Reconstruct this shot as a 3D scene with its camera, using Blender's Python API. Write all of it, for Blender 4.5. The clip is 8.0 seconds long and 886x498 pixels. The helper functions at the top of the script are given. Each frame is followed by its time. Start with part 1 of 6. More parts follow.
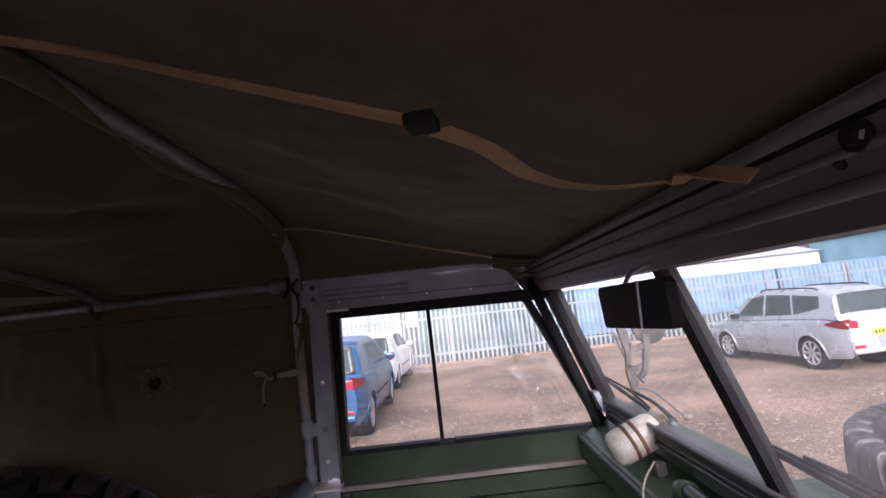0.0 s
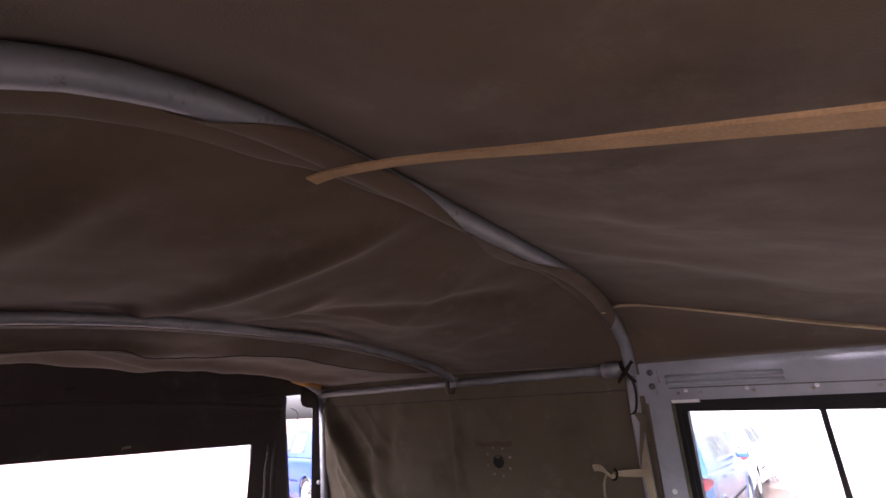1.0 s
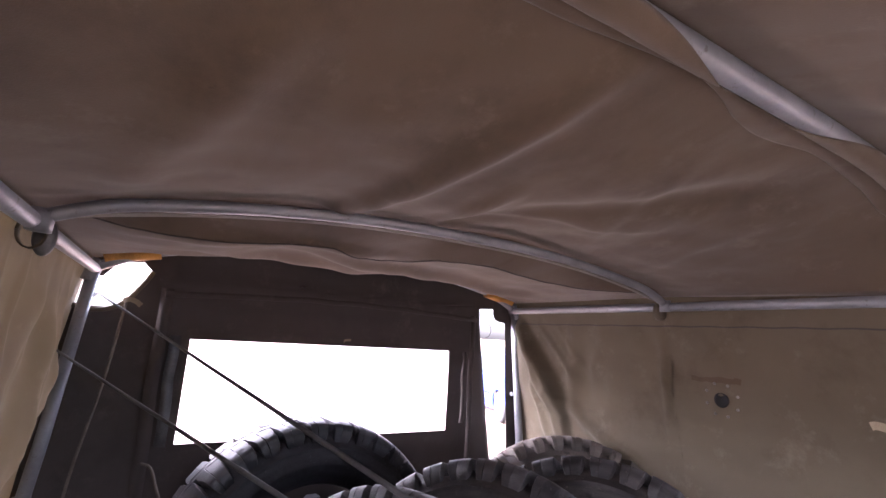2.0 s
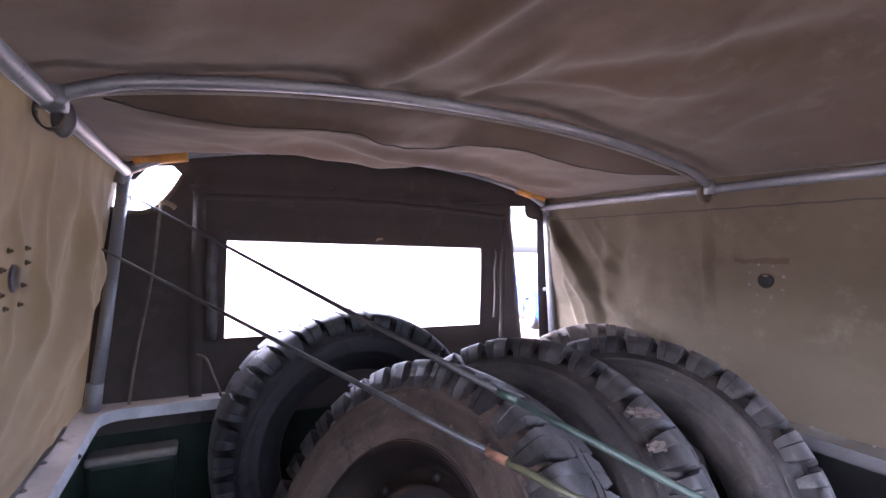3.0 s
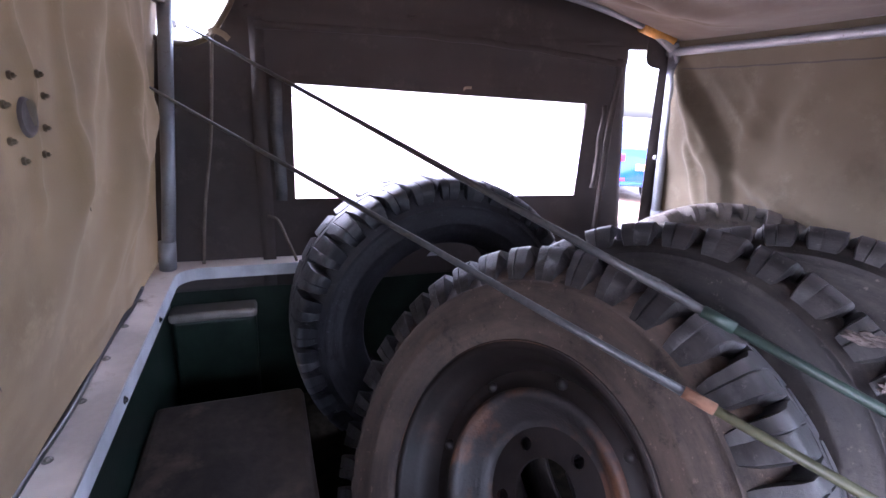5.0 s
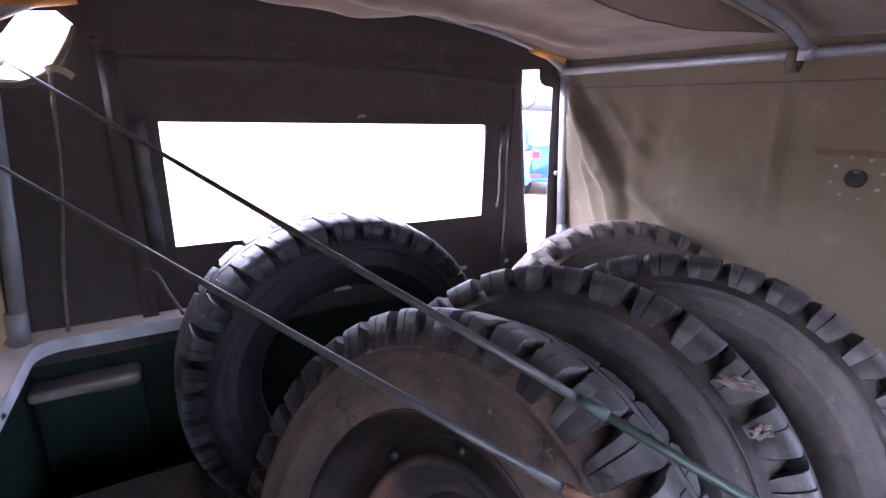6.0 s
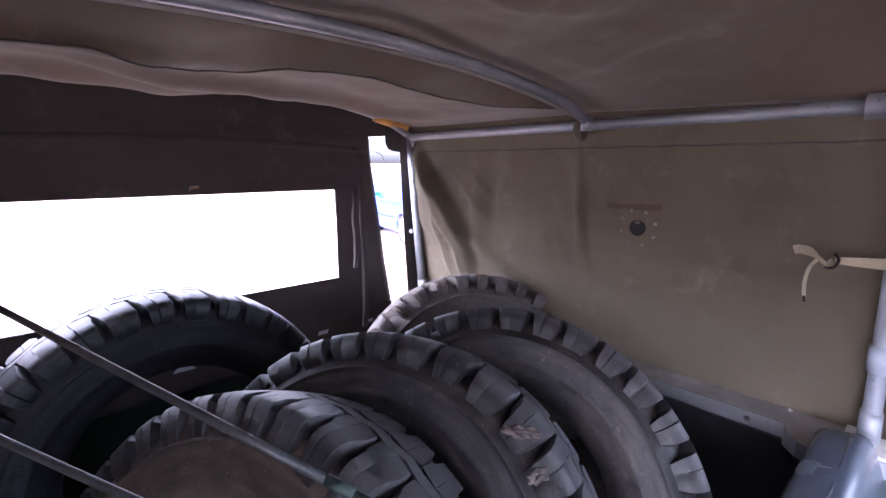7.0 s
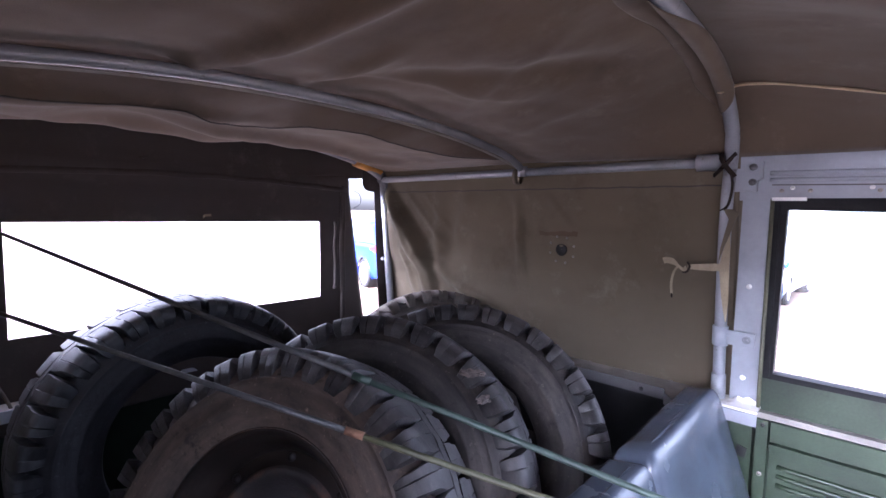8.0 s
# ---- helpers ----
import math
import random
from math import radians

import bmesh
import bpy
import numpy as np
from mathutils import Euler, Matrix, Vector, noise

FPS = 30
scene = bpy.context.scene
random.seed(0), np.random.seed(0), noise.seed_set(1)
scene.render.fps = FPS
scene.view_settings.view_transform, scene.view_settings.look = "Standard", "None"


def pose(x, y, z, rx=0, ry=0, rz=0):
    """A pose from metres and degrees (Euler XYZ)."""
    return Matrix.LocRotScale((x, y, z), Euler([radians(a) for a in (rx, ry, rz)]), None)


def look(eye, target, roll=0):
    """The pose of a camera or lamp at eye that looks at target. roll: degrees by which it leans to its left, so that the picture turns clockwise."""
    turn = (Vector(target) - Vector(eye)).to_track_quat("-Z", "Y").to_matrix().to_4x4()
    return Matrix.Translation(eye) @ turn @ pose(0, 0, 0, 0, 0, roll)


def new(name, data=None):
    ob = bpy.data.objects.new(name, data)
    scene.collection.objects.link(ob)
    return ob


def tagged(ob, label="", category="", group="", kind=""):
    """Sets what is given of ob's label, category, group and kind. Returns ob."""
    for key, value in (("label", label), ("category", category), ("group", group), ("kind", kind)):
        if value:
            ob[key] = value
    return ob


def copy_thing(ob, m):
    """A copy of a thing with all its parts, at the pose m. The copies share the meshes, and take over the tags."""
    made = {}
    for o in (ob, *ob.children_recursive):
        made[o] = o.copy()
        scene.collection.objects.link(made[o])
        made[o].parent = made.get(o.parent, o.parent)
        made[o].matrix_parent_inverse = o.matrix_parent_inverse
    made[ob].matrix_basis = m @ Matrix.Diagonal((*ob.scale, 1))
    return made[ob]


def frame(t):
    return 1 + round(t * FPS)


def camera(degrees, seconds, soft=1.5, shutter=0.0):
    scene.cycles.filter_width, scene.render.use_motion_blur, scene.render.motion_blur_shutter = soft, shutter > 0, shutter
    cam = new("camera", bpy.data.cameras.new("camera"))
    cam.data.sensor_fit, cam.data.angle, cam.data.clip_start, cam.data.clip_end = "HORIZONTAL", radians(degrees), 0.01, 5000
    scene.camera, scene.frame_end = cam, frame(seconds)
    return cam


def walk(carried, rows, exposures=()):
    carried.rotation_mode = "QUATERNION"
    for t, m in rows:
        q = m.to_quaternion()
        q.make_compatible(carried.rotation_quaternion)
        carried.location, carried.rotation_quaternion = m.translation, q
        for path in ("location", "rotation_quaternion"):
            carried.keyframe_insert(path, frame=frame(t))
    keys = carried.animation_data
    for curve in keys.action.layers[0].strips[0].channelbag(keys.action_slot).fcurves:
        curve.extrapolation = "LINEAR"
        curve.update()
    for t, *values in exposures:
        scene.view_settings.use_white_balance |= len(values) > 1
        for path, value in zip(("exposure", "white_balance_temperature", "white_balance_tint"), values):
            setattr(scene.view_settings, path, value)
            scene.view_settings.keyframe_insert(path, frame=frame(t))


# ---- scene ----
cam = camera(87.3, 8.0)
PATH = [
    (3, (0.266, -0.546, 1.719), (-1.514, 0.365, 1.725), 1.6),
    (3.5, (0.21, -0.541, 1.666), (-1.585, 0.308, 1.425), 2.0),
    (4, (0.135, -0.558, 1.605), (-1.674, 0.183, 1.182), 2.3),
    (4.2, (0.105, -0.568, 1.615), (-1.696, 0.154, 1.115), 2.6),
    (5.3, (-0.017, -0.565, 1.721), (-1.791, 0.143, 1.127), 3.4),
    (5.5, (-0.026, -0.534, 1.731), (-1.79, 0.208, 1.149), 3.0),
    (6, (-0.032, -0.474, 1.781), (-1.68, 0.5, 1.201), 1.7),
    (6.5, (-0.009, -0.372, 1.83), (-1.525, 0.814, 1.288), -0.2),
    (7, (0.075, -0.350, 1.82), (-1.374, 0.980, 1.458), 0.2),
    (7.5, (0.178, -0.463, 1.8), (-1.185, 0.985, 1.587), 1.2),
    (8, (0.294, -0.603, 1.78), (-1.048, 0.871, 1.62), 1.1),
]
EARLY = [
    (0, pose(0.488, -0.716, 1.790, 97.5, 6.3, 0.1)),
    (0.5, pose(0.451, -0.667, 1.817, 104.79, 5.0, 18.13)),
    (1.0, pose(0.424, -0.646, 1.820, 109.44, 2.09, 37.22)),
    (1.2, pose(0.398, -0.633, 1.819, 109.15, 0.73, 43.96)),
    (1.5, pose(0.351, -0.598, 1.811, 106.97, -0.7, 53.69)),
]
EXPOSURE = [(0.0, 1.8, 6100, 29), (0.5, 2.9, 6200, 30), (1.0, 3.8, 6200, 32), (1.5, 4.85, 6150, 32), (3.0, 5.50, 5500, 30), (4.0, 5.60, 5400, 30), (5.5, 5.55, 5400, 30), (7.0, 5.09, 5400, 30), (8.0, 4.75, 5350, 28)]
walk(cam, EARLY + [(t, look(eye, target, roll)) for t, eye, target, roll in PATH], EXPOSURE)

# ---- world and sun: a bright overcast sky ----
world = bpy.data.worlds.new("overcast")
scene.world = world
world.use_nodes = True
wn, wl = world.node_tree.nodes, world.node_tree.links
sky = wn.new("ShaderNodeTexSky")
sky.sky_type, sky.sun_disc = "NISHITA", False
sky.sun_elevation, sky.sun_rotation = radians(31), radians(188)
sky.dust_density, sky.air_density, sky.ozone_density = 6.0, 1.0, 1.0
grey = wn.new("ShaderNodeHueSaturation")
grey.inputs["Saturation"].default_value = 0.25
wl.new(sky.outputs[0], grey.inputs["Color"])
wl.new(grey.outputs[0], wn["Background"].inputs["Color"])
wn["Background"].inputs["Strength"].default_value = 0.115
sun_data = bpy.data.lights.new("sun", "SUN")
sun_data.energy, sun_data.angle, sun_data.color = 1.5, radians(40), (1.0, 0.98, 0.96)
sun = new("sun", sun_data)
sun.matrix_basis = look((-4, -28, 17), (0, 0, 0))


# ---- materials ----
def material(name, base, rough=0.6, metal=0.0, vary=0.25, scale=6.0, fine=120.0, bump=0.15, spec=0.5, tint=None, spots=0.0, spot_colour=(0.05, 0.04, 0.03), spot_scale=9.0, translucent=0.0, grain=0.35):
    """A surface with blotches at one scale, grain at a second one, optional spots of dirt or rust, and fine relief."""
    m = bpy.data.materials.new(name)
    m.use_nodes = True
    n, l = m.node_tree.nodes, m.node_tree.links
    b = n["Principled BSDF"]
    co = n.new("ShaderNodeTexCoord")
    big = n.new("ShaderNodeTexNoise")
    big.inputs["Scale"].default_value, big.inputs["Detail"].default_value = scale, 6
    small = n.new("ShaderNodeTexNoise")
    small.inputs["Scale"].default_value, small.inputs["Detail"].default_value = fine, 3
    for t in (big, small):
        l.new(co.outputs["Object"], t.inputs["Vector"])
    ramp = n.new("ShaderNodeValToRGB")
    dark = [c * (1 - vary) for c in base]
    light = [min(1, c * (1 + vary)) for c in (tint or base)]
    ramp.color_ramp.elements[0].position, ramp.color_ramp.elements[1].position = 0.38, 0.62
    ramp.color_ramp.elements[0].color, ramp.color_ramp.elements[1].color = (*dark, 1), (*light, 1)
    l.new(big.outputs["Fac"], ramp.inputs["Fac"])
    mix = n.new("ShaderNodeMix")
    mix.data_type, mix.blend_type = "RGBA", "OVERLAY"
    mix.inputs["Factor"].default_value = grain
    l.new(ramp.outputs["Color"], mix.inputs["A"])
    speck = small.outputs["Fac"]
    if grain >= 0.45:
        stretch = n.new("ShaderNodeMapRange")
        stretch.inputs["From Min"].default_value, stretch.inputs["From Max"].default_value = 0.36, 0.64
        l.new(speck, stretch.inputs["Value"])
        speck = stretch.outputs["Result"]
    l.new(speck, mix.inputs["B"])
    out = mix.outputs["Result"]
    if spots:
        third = n.new("ShaderNodeTexNoise")
        third.inputs["Scale"].default_value, third.inputs["Detail"].default_value, third.inputs["Roughness"].default_value = spot_scale, 8, 0.65
        l.new(co.outputs["Object"], third.inputs["Vector"])
        cut = n.new("ShaderNodeMapRange")
        cut.inputs["From Min"].default_value, cut.inputs["From Max"].default_value = 0.72 - spots * 0.35, 0.80 - spots * 0.2
        l.new(third.outputs["Fac"], cut.inputs["Value"])
        mix2 = n.new("ShaderNodeMix")
        mix2.data_type = "RGBA"
        mix2.inputs["B"].default_value = (*spot_colour, 1)
        l.new(cut.outputs["Result"], mix2.inputs["Factor"])
        l.new(out, mix2.inputs["A"])
        out = mix2.outputs["Result"]
    l.new(out, b.inputs["Base Color"])
    r = n.new("ShaderNodeMapRange")
    r.inputs["To Min"].default_value, r.inputs["To Max"].default_value = max(0.03, rough - 0.12), min(1, rough + 0.12)
    l.new(big.outputs["Fac"], r.inputs["Value"])
    l.new(r.outputs["Result"], b.inputs["Roughness"])
    b.inputs["Metallic"].default_value = metal
    b.inputs["Specular IOR Level"].default_value = spec
    if bump:
        bn = n.new("ShaderNodeBump")
        bn.inputs["Strength"].default_value, bn.inputs["Distance"].default_value = bump, 0.004
        add = n.new("ShaderNodeMath")
        add.operation = "ADD"
        l.new(big.outputs["Fac"], add.inputs[0])
        l.new(small.outputs["Fac"], add.inputs[1])
        l.new(add.outputs[0], bn.inputs["Height"])
        l.new(bn.outputs["Normal"], b.inputs["Normal"])
    if translucent:
        tr = n.new("ShaderNodeBsdfTranslucent")
        l.new(out, tr.inputs["Color"])
        ms = n.new("ShaderNodeMixShader")
        ms.inputs[0].default_value = translucent
        l.new(b.outputs[0], ms.inputs[1])
        l.new(tr.outputs[0], ms.inputs[2])
        l.new(ms.outputs[0], n["Material Output"].inputs["Surface"])
    return m


def rubber_material(name, base, dust, cover, rough, spec, worn=None):
    """Old tyre rubber: dull black, wiped and dusty in rings about the axle, with scuffs and fine pitting."""
    m = bpy.data.materials.new(name)
    m.use_nodes = True
    n, l = m.node_tree.nodes, m.node_tree.links
    b = n["Principled BSDF"]
    co, info = n.new("ShaderNodeTexCoord"), n.new("ShaderNodeObjectInfo")
    flat = n.new("ShaderNodeVectorMath")
    flat.operation, flat.inputs[1].default_value = "MULTIPLY", (0, 1, 1)
    l.new(co.outputs["Object"], flat.inputs[0])
    size, unit, out = n.new("ShaderNodeVectorMath"), n.new("ShaderNodeVectorMath"), n.new("ShaderNodeVectorMath")
    size.operation, unit.operation, out.operation = "LENGTH", "NORMALIZE", "MULTIPLY_ADD"
    l.new(flat.outputs[0], size.inputs[0])
    l.new(flat.outputs[0], unit.inputs[0])
    ring = n.new("ShaderNodeMath")
    ring.operation, ring.inputs[1].default_value = "MULTIPLY", 34.0
    l.new(size.outputs["Value"], ring.inputs[0])
    axis = n.new("ShaderNodeCombineXYZ")
    l.new(ring.outputs[0], axis.inputs[0])
    out.inputs[1].default_value = (0, 1.6, 1.6)
    l.new(unit.outputs[0], out.inputs[0])
    l.new(axis.outputs[0], out.inputs[2])
    shift = n.new("ShaderNodeVectorMath")
    shift.operation = "ADD"
    far = n.new("ShaderNodeMath")
    far.operation, far.inputs[1].default_value = "MULTIPLY", 40.0
    l.new(info.outputs["Random"], far.inputs[0])
    l.new(co.outputs["Object"], shift.inputs[0])
    l.new(far.outputs[0], shift.inputs[1])

    def field(vector, scale, detail, roughness):
        t = n.new("ShaderNodeTexNoise")
        t.inputs["Scale"].default_value, t.inputs["Detail"].default_value, t.inputs["Roughness"].default_value = scale, detail, roughness
        l.new(vector, t.inputs["Vector"])
        return t.outputs["Fac"]

    def mixed(a, other, fac, lo, hi):
        r, x = n.new("ShaderNodeMapRange"), n.new("ShaderNodeMix")
        r.inputs["From Min"].default_value, r.inputs["From Max"].default_value = lo, hi
        l.new(fac, r.inputs["Value"])
        x.data_type = "RGBA"
        l.new(r.outputs["Result"], x.inputs["Factor"])
        if isinstance(a, tuple):
            x.inputs["A"].default_value = (*a, 1)
        else:
            l.new(a, x.inputs["A"])
        x.inputs["B"].default_value = (*other, 1)
        return x.outputs["Result"]
    streak, broad, fine = field(out.outputs[0], 1.0, 9, 0.68), field(shift.outputs[0], 7.0, 9, 0.66), field(shift.outputs[0], 90.0, 6, 0.7)
    both = n.new("ShaderNodeMath")
    both.operation = "MULTIPLY_ADD"
    both.inputs[1].default_value = 0.55
    half = n.new("ShaderNodeMath")
    half.operation, half.inputs[1].default_value = "MULTIPLY", 0.45
    l.new(broad, half.inputs[0])
    l.new(streak, both.inputs[0])
    l.new(half.outputs[0], both.inputs[2])
    colour = mixed(base, dust, both.outputs[0], cover - 0.10, cover + 0.16)
    colour = mixed(colour, tuple(min(1, c * 1.6) for c in dust), fine, 0.62, 0.72)
    colour = mixed(colour, tuple(c * 0.5 for c in base), field(shift.outputs[0], 26.0, 9, 0.75), 0.56, 0.68)
    colour = mixed(colour, tuple(min(1, c * 1.7) for c in dust), field(shift.outputs[0], 44.0, 10, 0.8), 0.60, 0.72)
    # Crown paled by radius: road wear plus sky sheen put into the colour.
    if worn:
        crown, worn_sheen = n.new("ShaderNodeMapRange"), n.new("ShaderNodeMath")
        crown.inputs["From Min"].default_value, crown.inputs["From Max"].default_value = 0.362, 0.382
        l.new(size.outputs["Value"], crown.inputs["Value"])
        worn_sheen.operation = "MULTIPLY"
        l.new(crown.outputs["Result"], worn_sheen.inputs[0])
        rub = n.new("ShaderNodeMapRange")
        rub.inputs["From Min"].default_value, rub.inputs["From Max"].default_value, rub.inputs["To Min"].default_value = 0.36, 0.60, 0.25
        l.new(broad, rub.inputs["Value"])
        l.new(rub.outputs["Result"], worn_sheen.inputs[1])
        colour = mixed(colour, worn, worn_sheen.outputs[0], 0.0, 1.0)
    l.new(colour, b.inputs["Base Color"])
    gloss = n.new("ShaderNodeMapRange")
    gloss.inputs["From Min"].default_value, gloss.inputs["From Max"].default_value = 0.3, 0.7
    gloss.inputs["To Min"].default_value, gloss.inputs["To Max"].default_value = rough - 0.10, min(1, rough + 0.18)
    l.new(both.outputs[0], gloss.inputs["Value"])
    l.new(gloss.outputs["Result"], b.inputs["Roughness"])
    b.inputs["Specular IOR Level"].default_value = spec
    pit, wavy = n.new("ShaderNodeBump"), n.new("ShaderNodeBump")
    pit.inputs["Strength"].default_value, pit.inputs["Distance"].default_value = 0.4, 0.003
    wavy.inputs["Strength"].default_value, wavy.inputs["Distance"].default_value = 0.35, 0.006
    l.new(fine, pit.inputs["Height"])
    l.new(streak, wavy.inputs["Height"])
    l.new(wavy.outputs["Normal"], pit.inputs["Normal"])
    l.new(pit.outputs["Normal"], b.inputs["Normal"])
    return m


def glass_material(name, tint, rough, clear, dirt=0.03):
    """Thin scratched glazing: mostly clear, with some gloss and a film of dirt that scatters daylight."""
    m = bpy.data.materials.new(name)
    m.use_nodes = True
    n, l = m.node_tree.nodes, m.node_tree.links
    n.remove(n["Principled BSDF"])
    t, g, d = n.new("ShaderNodeBsdfTransparent"), n.new("ShaderNodeBsdfGlossy"), n.new("ShaderNodeBsdfTranslucent")
    t.inputs["Color"].default_value = (*tint, 1)
    g.inputs["Roughness"].default_value = rough
    d.inputs["Color"].default_value = (0.9, 0.88, 0.86, 1)
    smear, amount = n.new("ShaderNodeTexNoise"), n.new("ShaderNodeMapRange")
    smear.inputs["Scale"].default_value, smear.inputs["Detail"].default_value, smear.inputs["Roughness"].default_value = 6.0, 7, 0.65
    amount.inputs["From Min"].default_value, amount.inputs["From Max"].default_value = 0.3, 0.75
    amount.inputs["To Min"].default_value, amount.inputs["To Max"].default_value = dirt * 0.4, dirt * 2.2
    co = n.new("ShaderNodeTexCoord")
    l.new(co.outputs["Object"], smear.inputs["Vector"])
    l.new(smear.outputs["Fac"], amount.inputs["Value"])
    film, mx = n.new("ShaderNodeMixShader"), n.new("ShaderNodeMixShader")
    l.new(amount.outputs["Result"], film.inputs[0])
    l.new(t.outputs[0], film.inputs[1])
    l.new(d.outputs[0], film.inputs[2])
    mx.inputs[0].default_value = 1 - clear
    l.new(film.outputs[0], mx.inputs[1])
    l.new(g.outputs[0], mx.inputs[2])
    l.new(mx.outputs[0], n["Material Output"].inputs["Surface"])
    return m


def canvas_material(name, base, dirt, pale, translucent):
    """Old proofed canvas: weave, soft creases, broad grime and rubbed pale patches, a little light through it."""
    m = bpy.data.materials.new(name)
    m.use_nodes = True
    n, l = m.node_tree.nodes, m.node_tree.links
    b = n["Principled BSDF"]
    co = n.new("ShaderNodeTexCoord")

    def field(scale, detail, rough, warp=0.0, stretch=None):
        t = n.new("ShaderNodeTexNoise")
        t.inputs["Scale"].default_value, t.inputs["Detail"].default_value, t.inputs["Roughness"].default_value, t.inputs["Distortion"].default_value = scale, detail, rough, warp
        if stretch:
            mp = n.new("ShaderNodeMapping")
            mp.inputs["Scale"].default_value, mp.inputs["Rotation"].default_value = stretch, (0.3, 0.2, 0.5)
            l.new(co.outputs["Object"], mp.inputs["Vector"])
            l.new(mp.outputs["Vector"], t.inputs["Vector"])
        else:
            l.new(co.outputs["Object"], t.inputs["Vector"])
        return t.outputs["Fac"]

    def blend(colour, other, fac, lo, hi):
        r = n.new("ShaderNodeMapRange")
        r.inputs["From Min"].default_value, r.inputs["From Max"].default_value = lo, hi
        l.new(fac, r.inputs["Value"])
        x = n.new("ShaderNodeMix")
        x.data_type = "RGBA"
        l.new(r.outputs["Result"], x.inputs["Factor"])
        if isinstance(colour, tuple):
            x.inputs["A"].default_value = (*colour, 1)
        else:
            l.new(colour, x.inputs["A"])
        x.inputs["B"].default_value = (*other, 1)
        return x.outputs["Result"]
    tone = tuple(c * 0.84 for c in base)
    colour = blend(base, tone, field(2.0, 5, 0.55, 0.1), 0.38, 0.62)
    colour = blend(colour, dirt, field(2.8, 9, 0.68, 0.15), 0.52, 0.80)
    colour = blend(colour, pale, field(9.0, 10, 0.75, 0.1), 0.56, 0.80)
    colour = blend(colour, tuple(c * 0.45 for c in dirt), field(14, 8, 0.7), 0.70, 0.80)
    l.new(colour, b.inputs["Base Color"])
    b.inputs["Roughness"].default_value, b.inputs["Specular IOR Level"].default_value = 0.93, 0.12
    b.inputs["Sheen Weight"].default_value = 0.15
    weave = n.new("ShaderNodeBump")
    weave.inputs["Strength"].default_value, weave.inputs["Distance"].default_value = 0.25, 0.0015
    l.new(field(520, 2, 0.5), weave.inputs["Height"])
    crease = n.new("ShaderNodeBump")
    crease.inputs["Strength"].default_value, crease.inputs["Distance"].default_value = 0.45, 0.03
    l.new(field(3.0, 3, 0.45, 0.3, (1.0, 1.6, 1.3)), crease.inputs["Height"])
    l.new(crease.outputs["Normal"], weave.inputs["Normal"])
    l.new(weave.outputs["Normal"], b.inputs["Normal"])
    if translucent:
        tr, ms = n.new("ShaderNodeBsdfTranslucent"), n.new("ShaderNodeMixShader")
        l.new(colour, tr.inputs["Color"])
        ms.inputs[0].default_value = translucent
        l.new(b.outputs[0], ms.inputs[1])
        l.new(tr.outputs[0], ms.inputs[2])
        l.new(ms.outputs[0], n["Material Output"].inputs["Surface"])
    return m


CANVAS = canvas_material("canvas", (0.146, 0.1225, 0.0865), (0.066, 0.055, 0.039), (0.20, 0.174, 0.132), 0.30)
# Side canvas darkened and made opaque for the dimmer light under the roof.
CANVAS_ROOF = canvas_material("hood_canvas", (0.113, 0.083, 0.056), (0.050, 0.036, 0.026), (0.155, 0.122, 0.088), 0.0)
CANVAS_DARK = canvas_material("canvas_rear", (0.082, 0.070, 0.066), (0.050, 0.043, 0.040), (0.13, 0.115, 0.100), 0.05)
WEBBING = material("webbing", (0.36, 0.24, 0.13), 0.85, vary=0.15, scale=12, fine=600, bump=0.3, spec=0.2)
WEBBING_TAN = material("webbing_tan", (0.56, 0.43, 0.28), 0.8, vary=0.12, scale=12, fine=600, bump=0.3, spec=0.25)
LASH = material("lashing_cord", (0.022, 0.016, 0.013), 0.9, vary=0.3, scale=40, fine=500, bump=0.4, spec=0.15)
WEBBING_PALE = material("webbing_pale", (0.31, 0.26, 0.18), 0.88, vary=0.15, scale=15, fine=600, bump=0.3, spec=0.2)
TUBE = material("galvanised_tube", (0.24, 0.25, 0.275), 0.45, metal=0.35, vary=0.16, scale=9, fine=120, bump=0.08, spots=0.30, spot_colour=(0.075, 0.055, 0.045), spot_scale=48, grain=0.1)
GREY_PAINT = material("grey_paint", (0.25, 0.265, 0.30), 0.42, vary=0.14, scale=7, fine=120, bump=0.04, spots=0.05, spot_colour=(0.07, 0.065, 0.06), spot_scale=30, grain=0.08)
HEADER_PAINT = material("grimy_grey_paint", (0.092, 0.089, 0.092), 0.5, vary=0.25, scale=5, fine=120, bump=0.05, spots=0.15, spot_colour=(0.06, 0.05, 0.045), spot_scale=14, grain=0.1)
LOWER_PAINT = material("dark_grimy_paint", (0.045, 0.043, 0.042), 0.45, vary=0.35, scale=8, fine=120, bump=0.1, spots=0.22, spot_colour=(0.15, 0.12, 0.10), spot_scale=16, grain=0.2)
GREEN_PAINT = material("dark_green_paint", (0.025, 0.041, 0.023), 0.42, vary=0.25, scale=8, fine=160, bump=0.08, spots=0.14, spot_colour=(0.09, 0.085, 0.06), spot_scale=16)
# Door green darkened for shade inside the load bed, with spots of dirt.
GREEN_DARK = material("shaded_grimy_green", (0.014, 0.026, 0.019), 0.4, vary=0.4, scale=7, fine=160, bump=0.1, spec=0.35, spots=0.16, spot_colour=(0.06, 0.052, 0.04), spot_scale=13, grain=0.15)
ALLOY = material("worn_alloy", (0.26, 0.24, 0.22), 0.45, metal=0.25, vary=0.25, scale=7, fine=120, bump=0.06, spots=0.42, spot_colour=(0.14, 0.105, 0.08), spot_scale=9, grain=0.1)
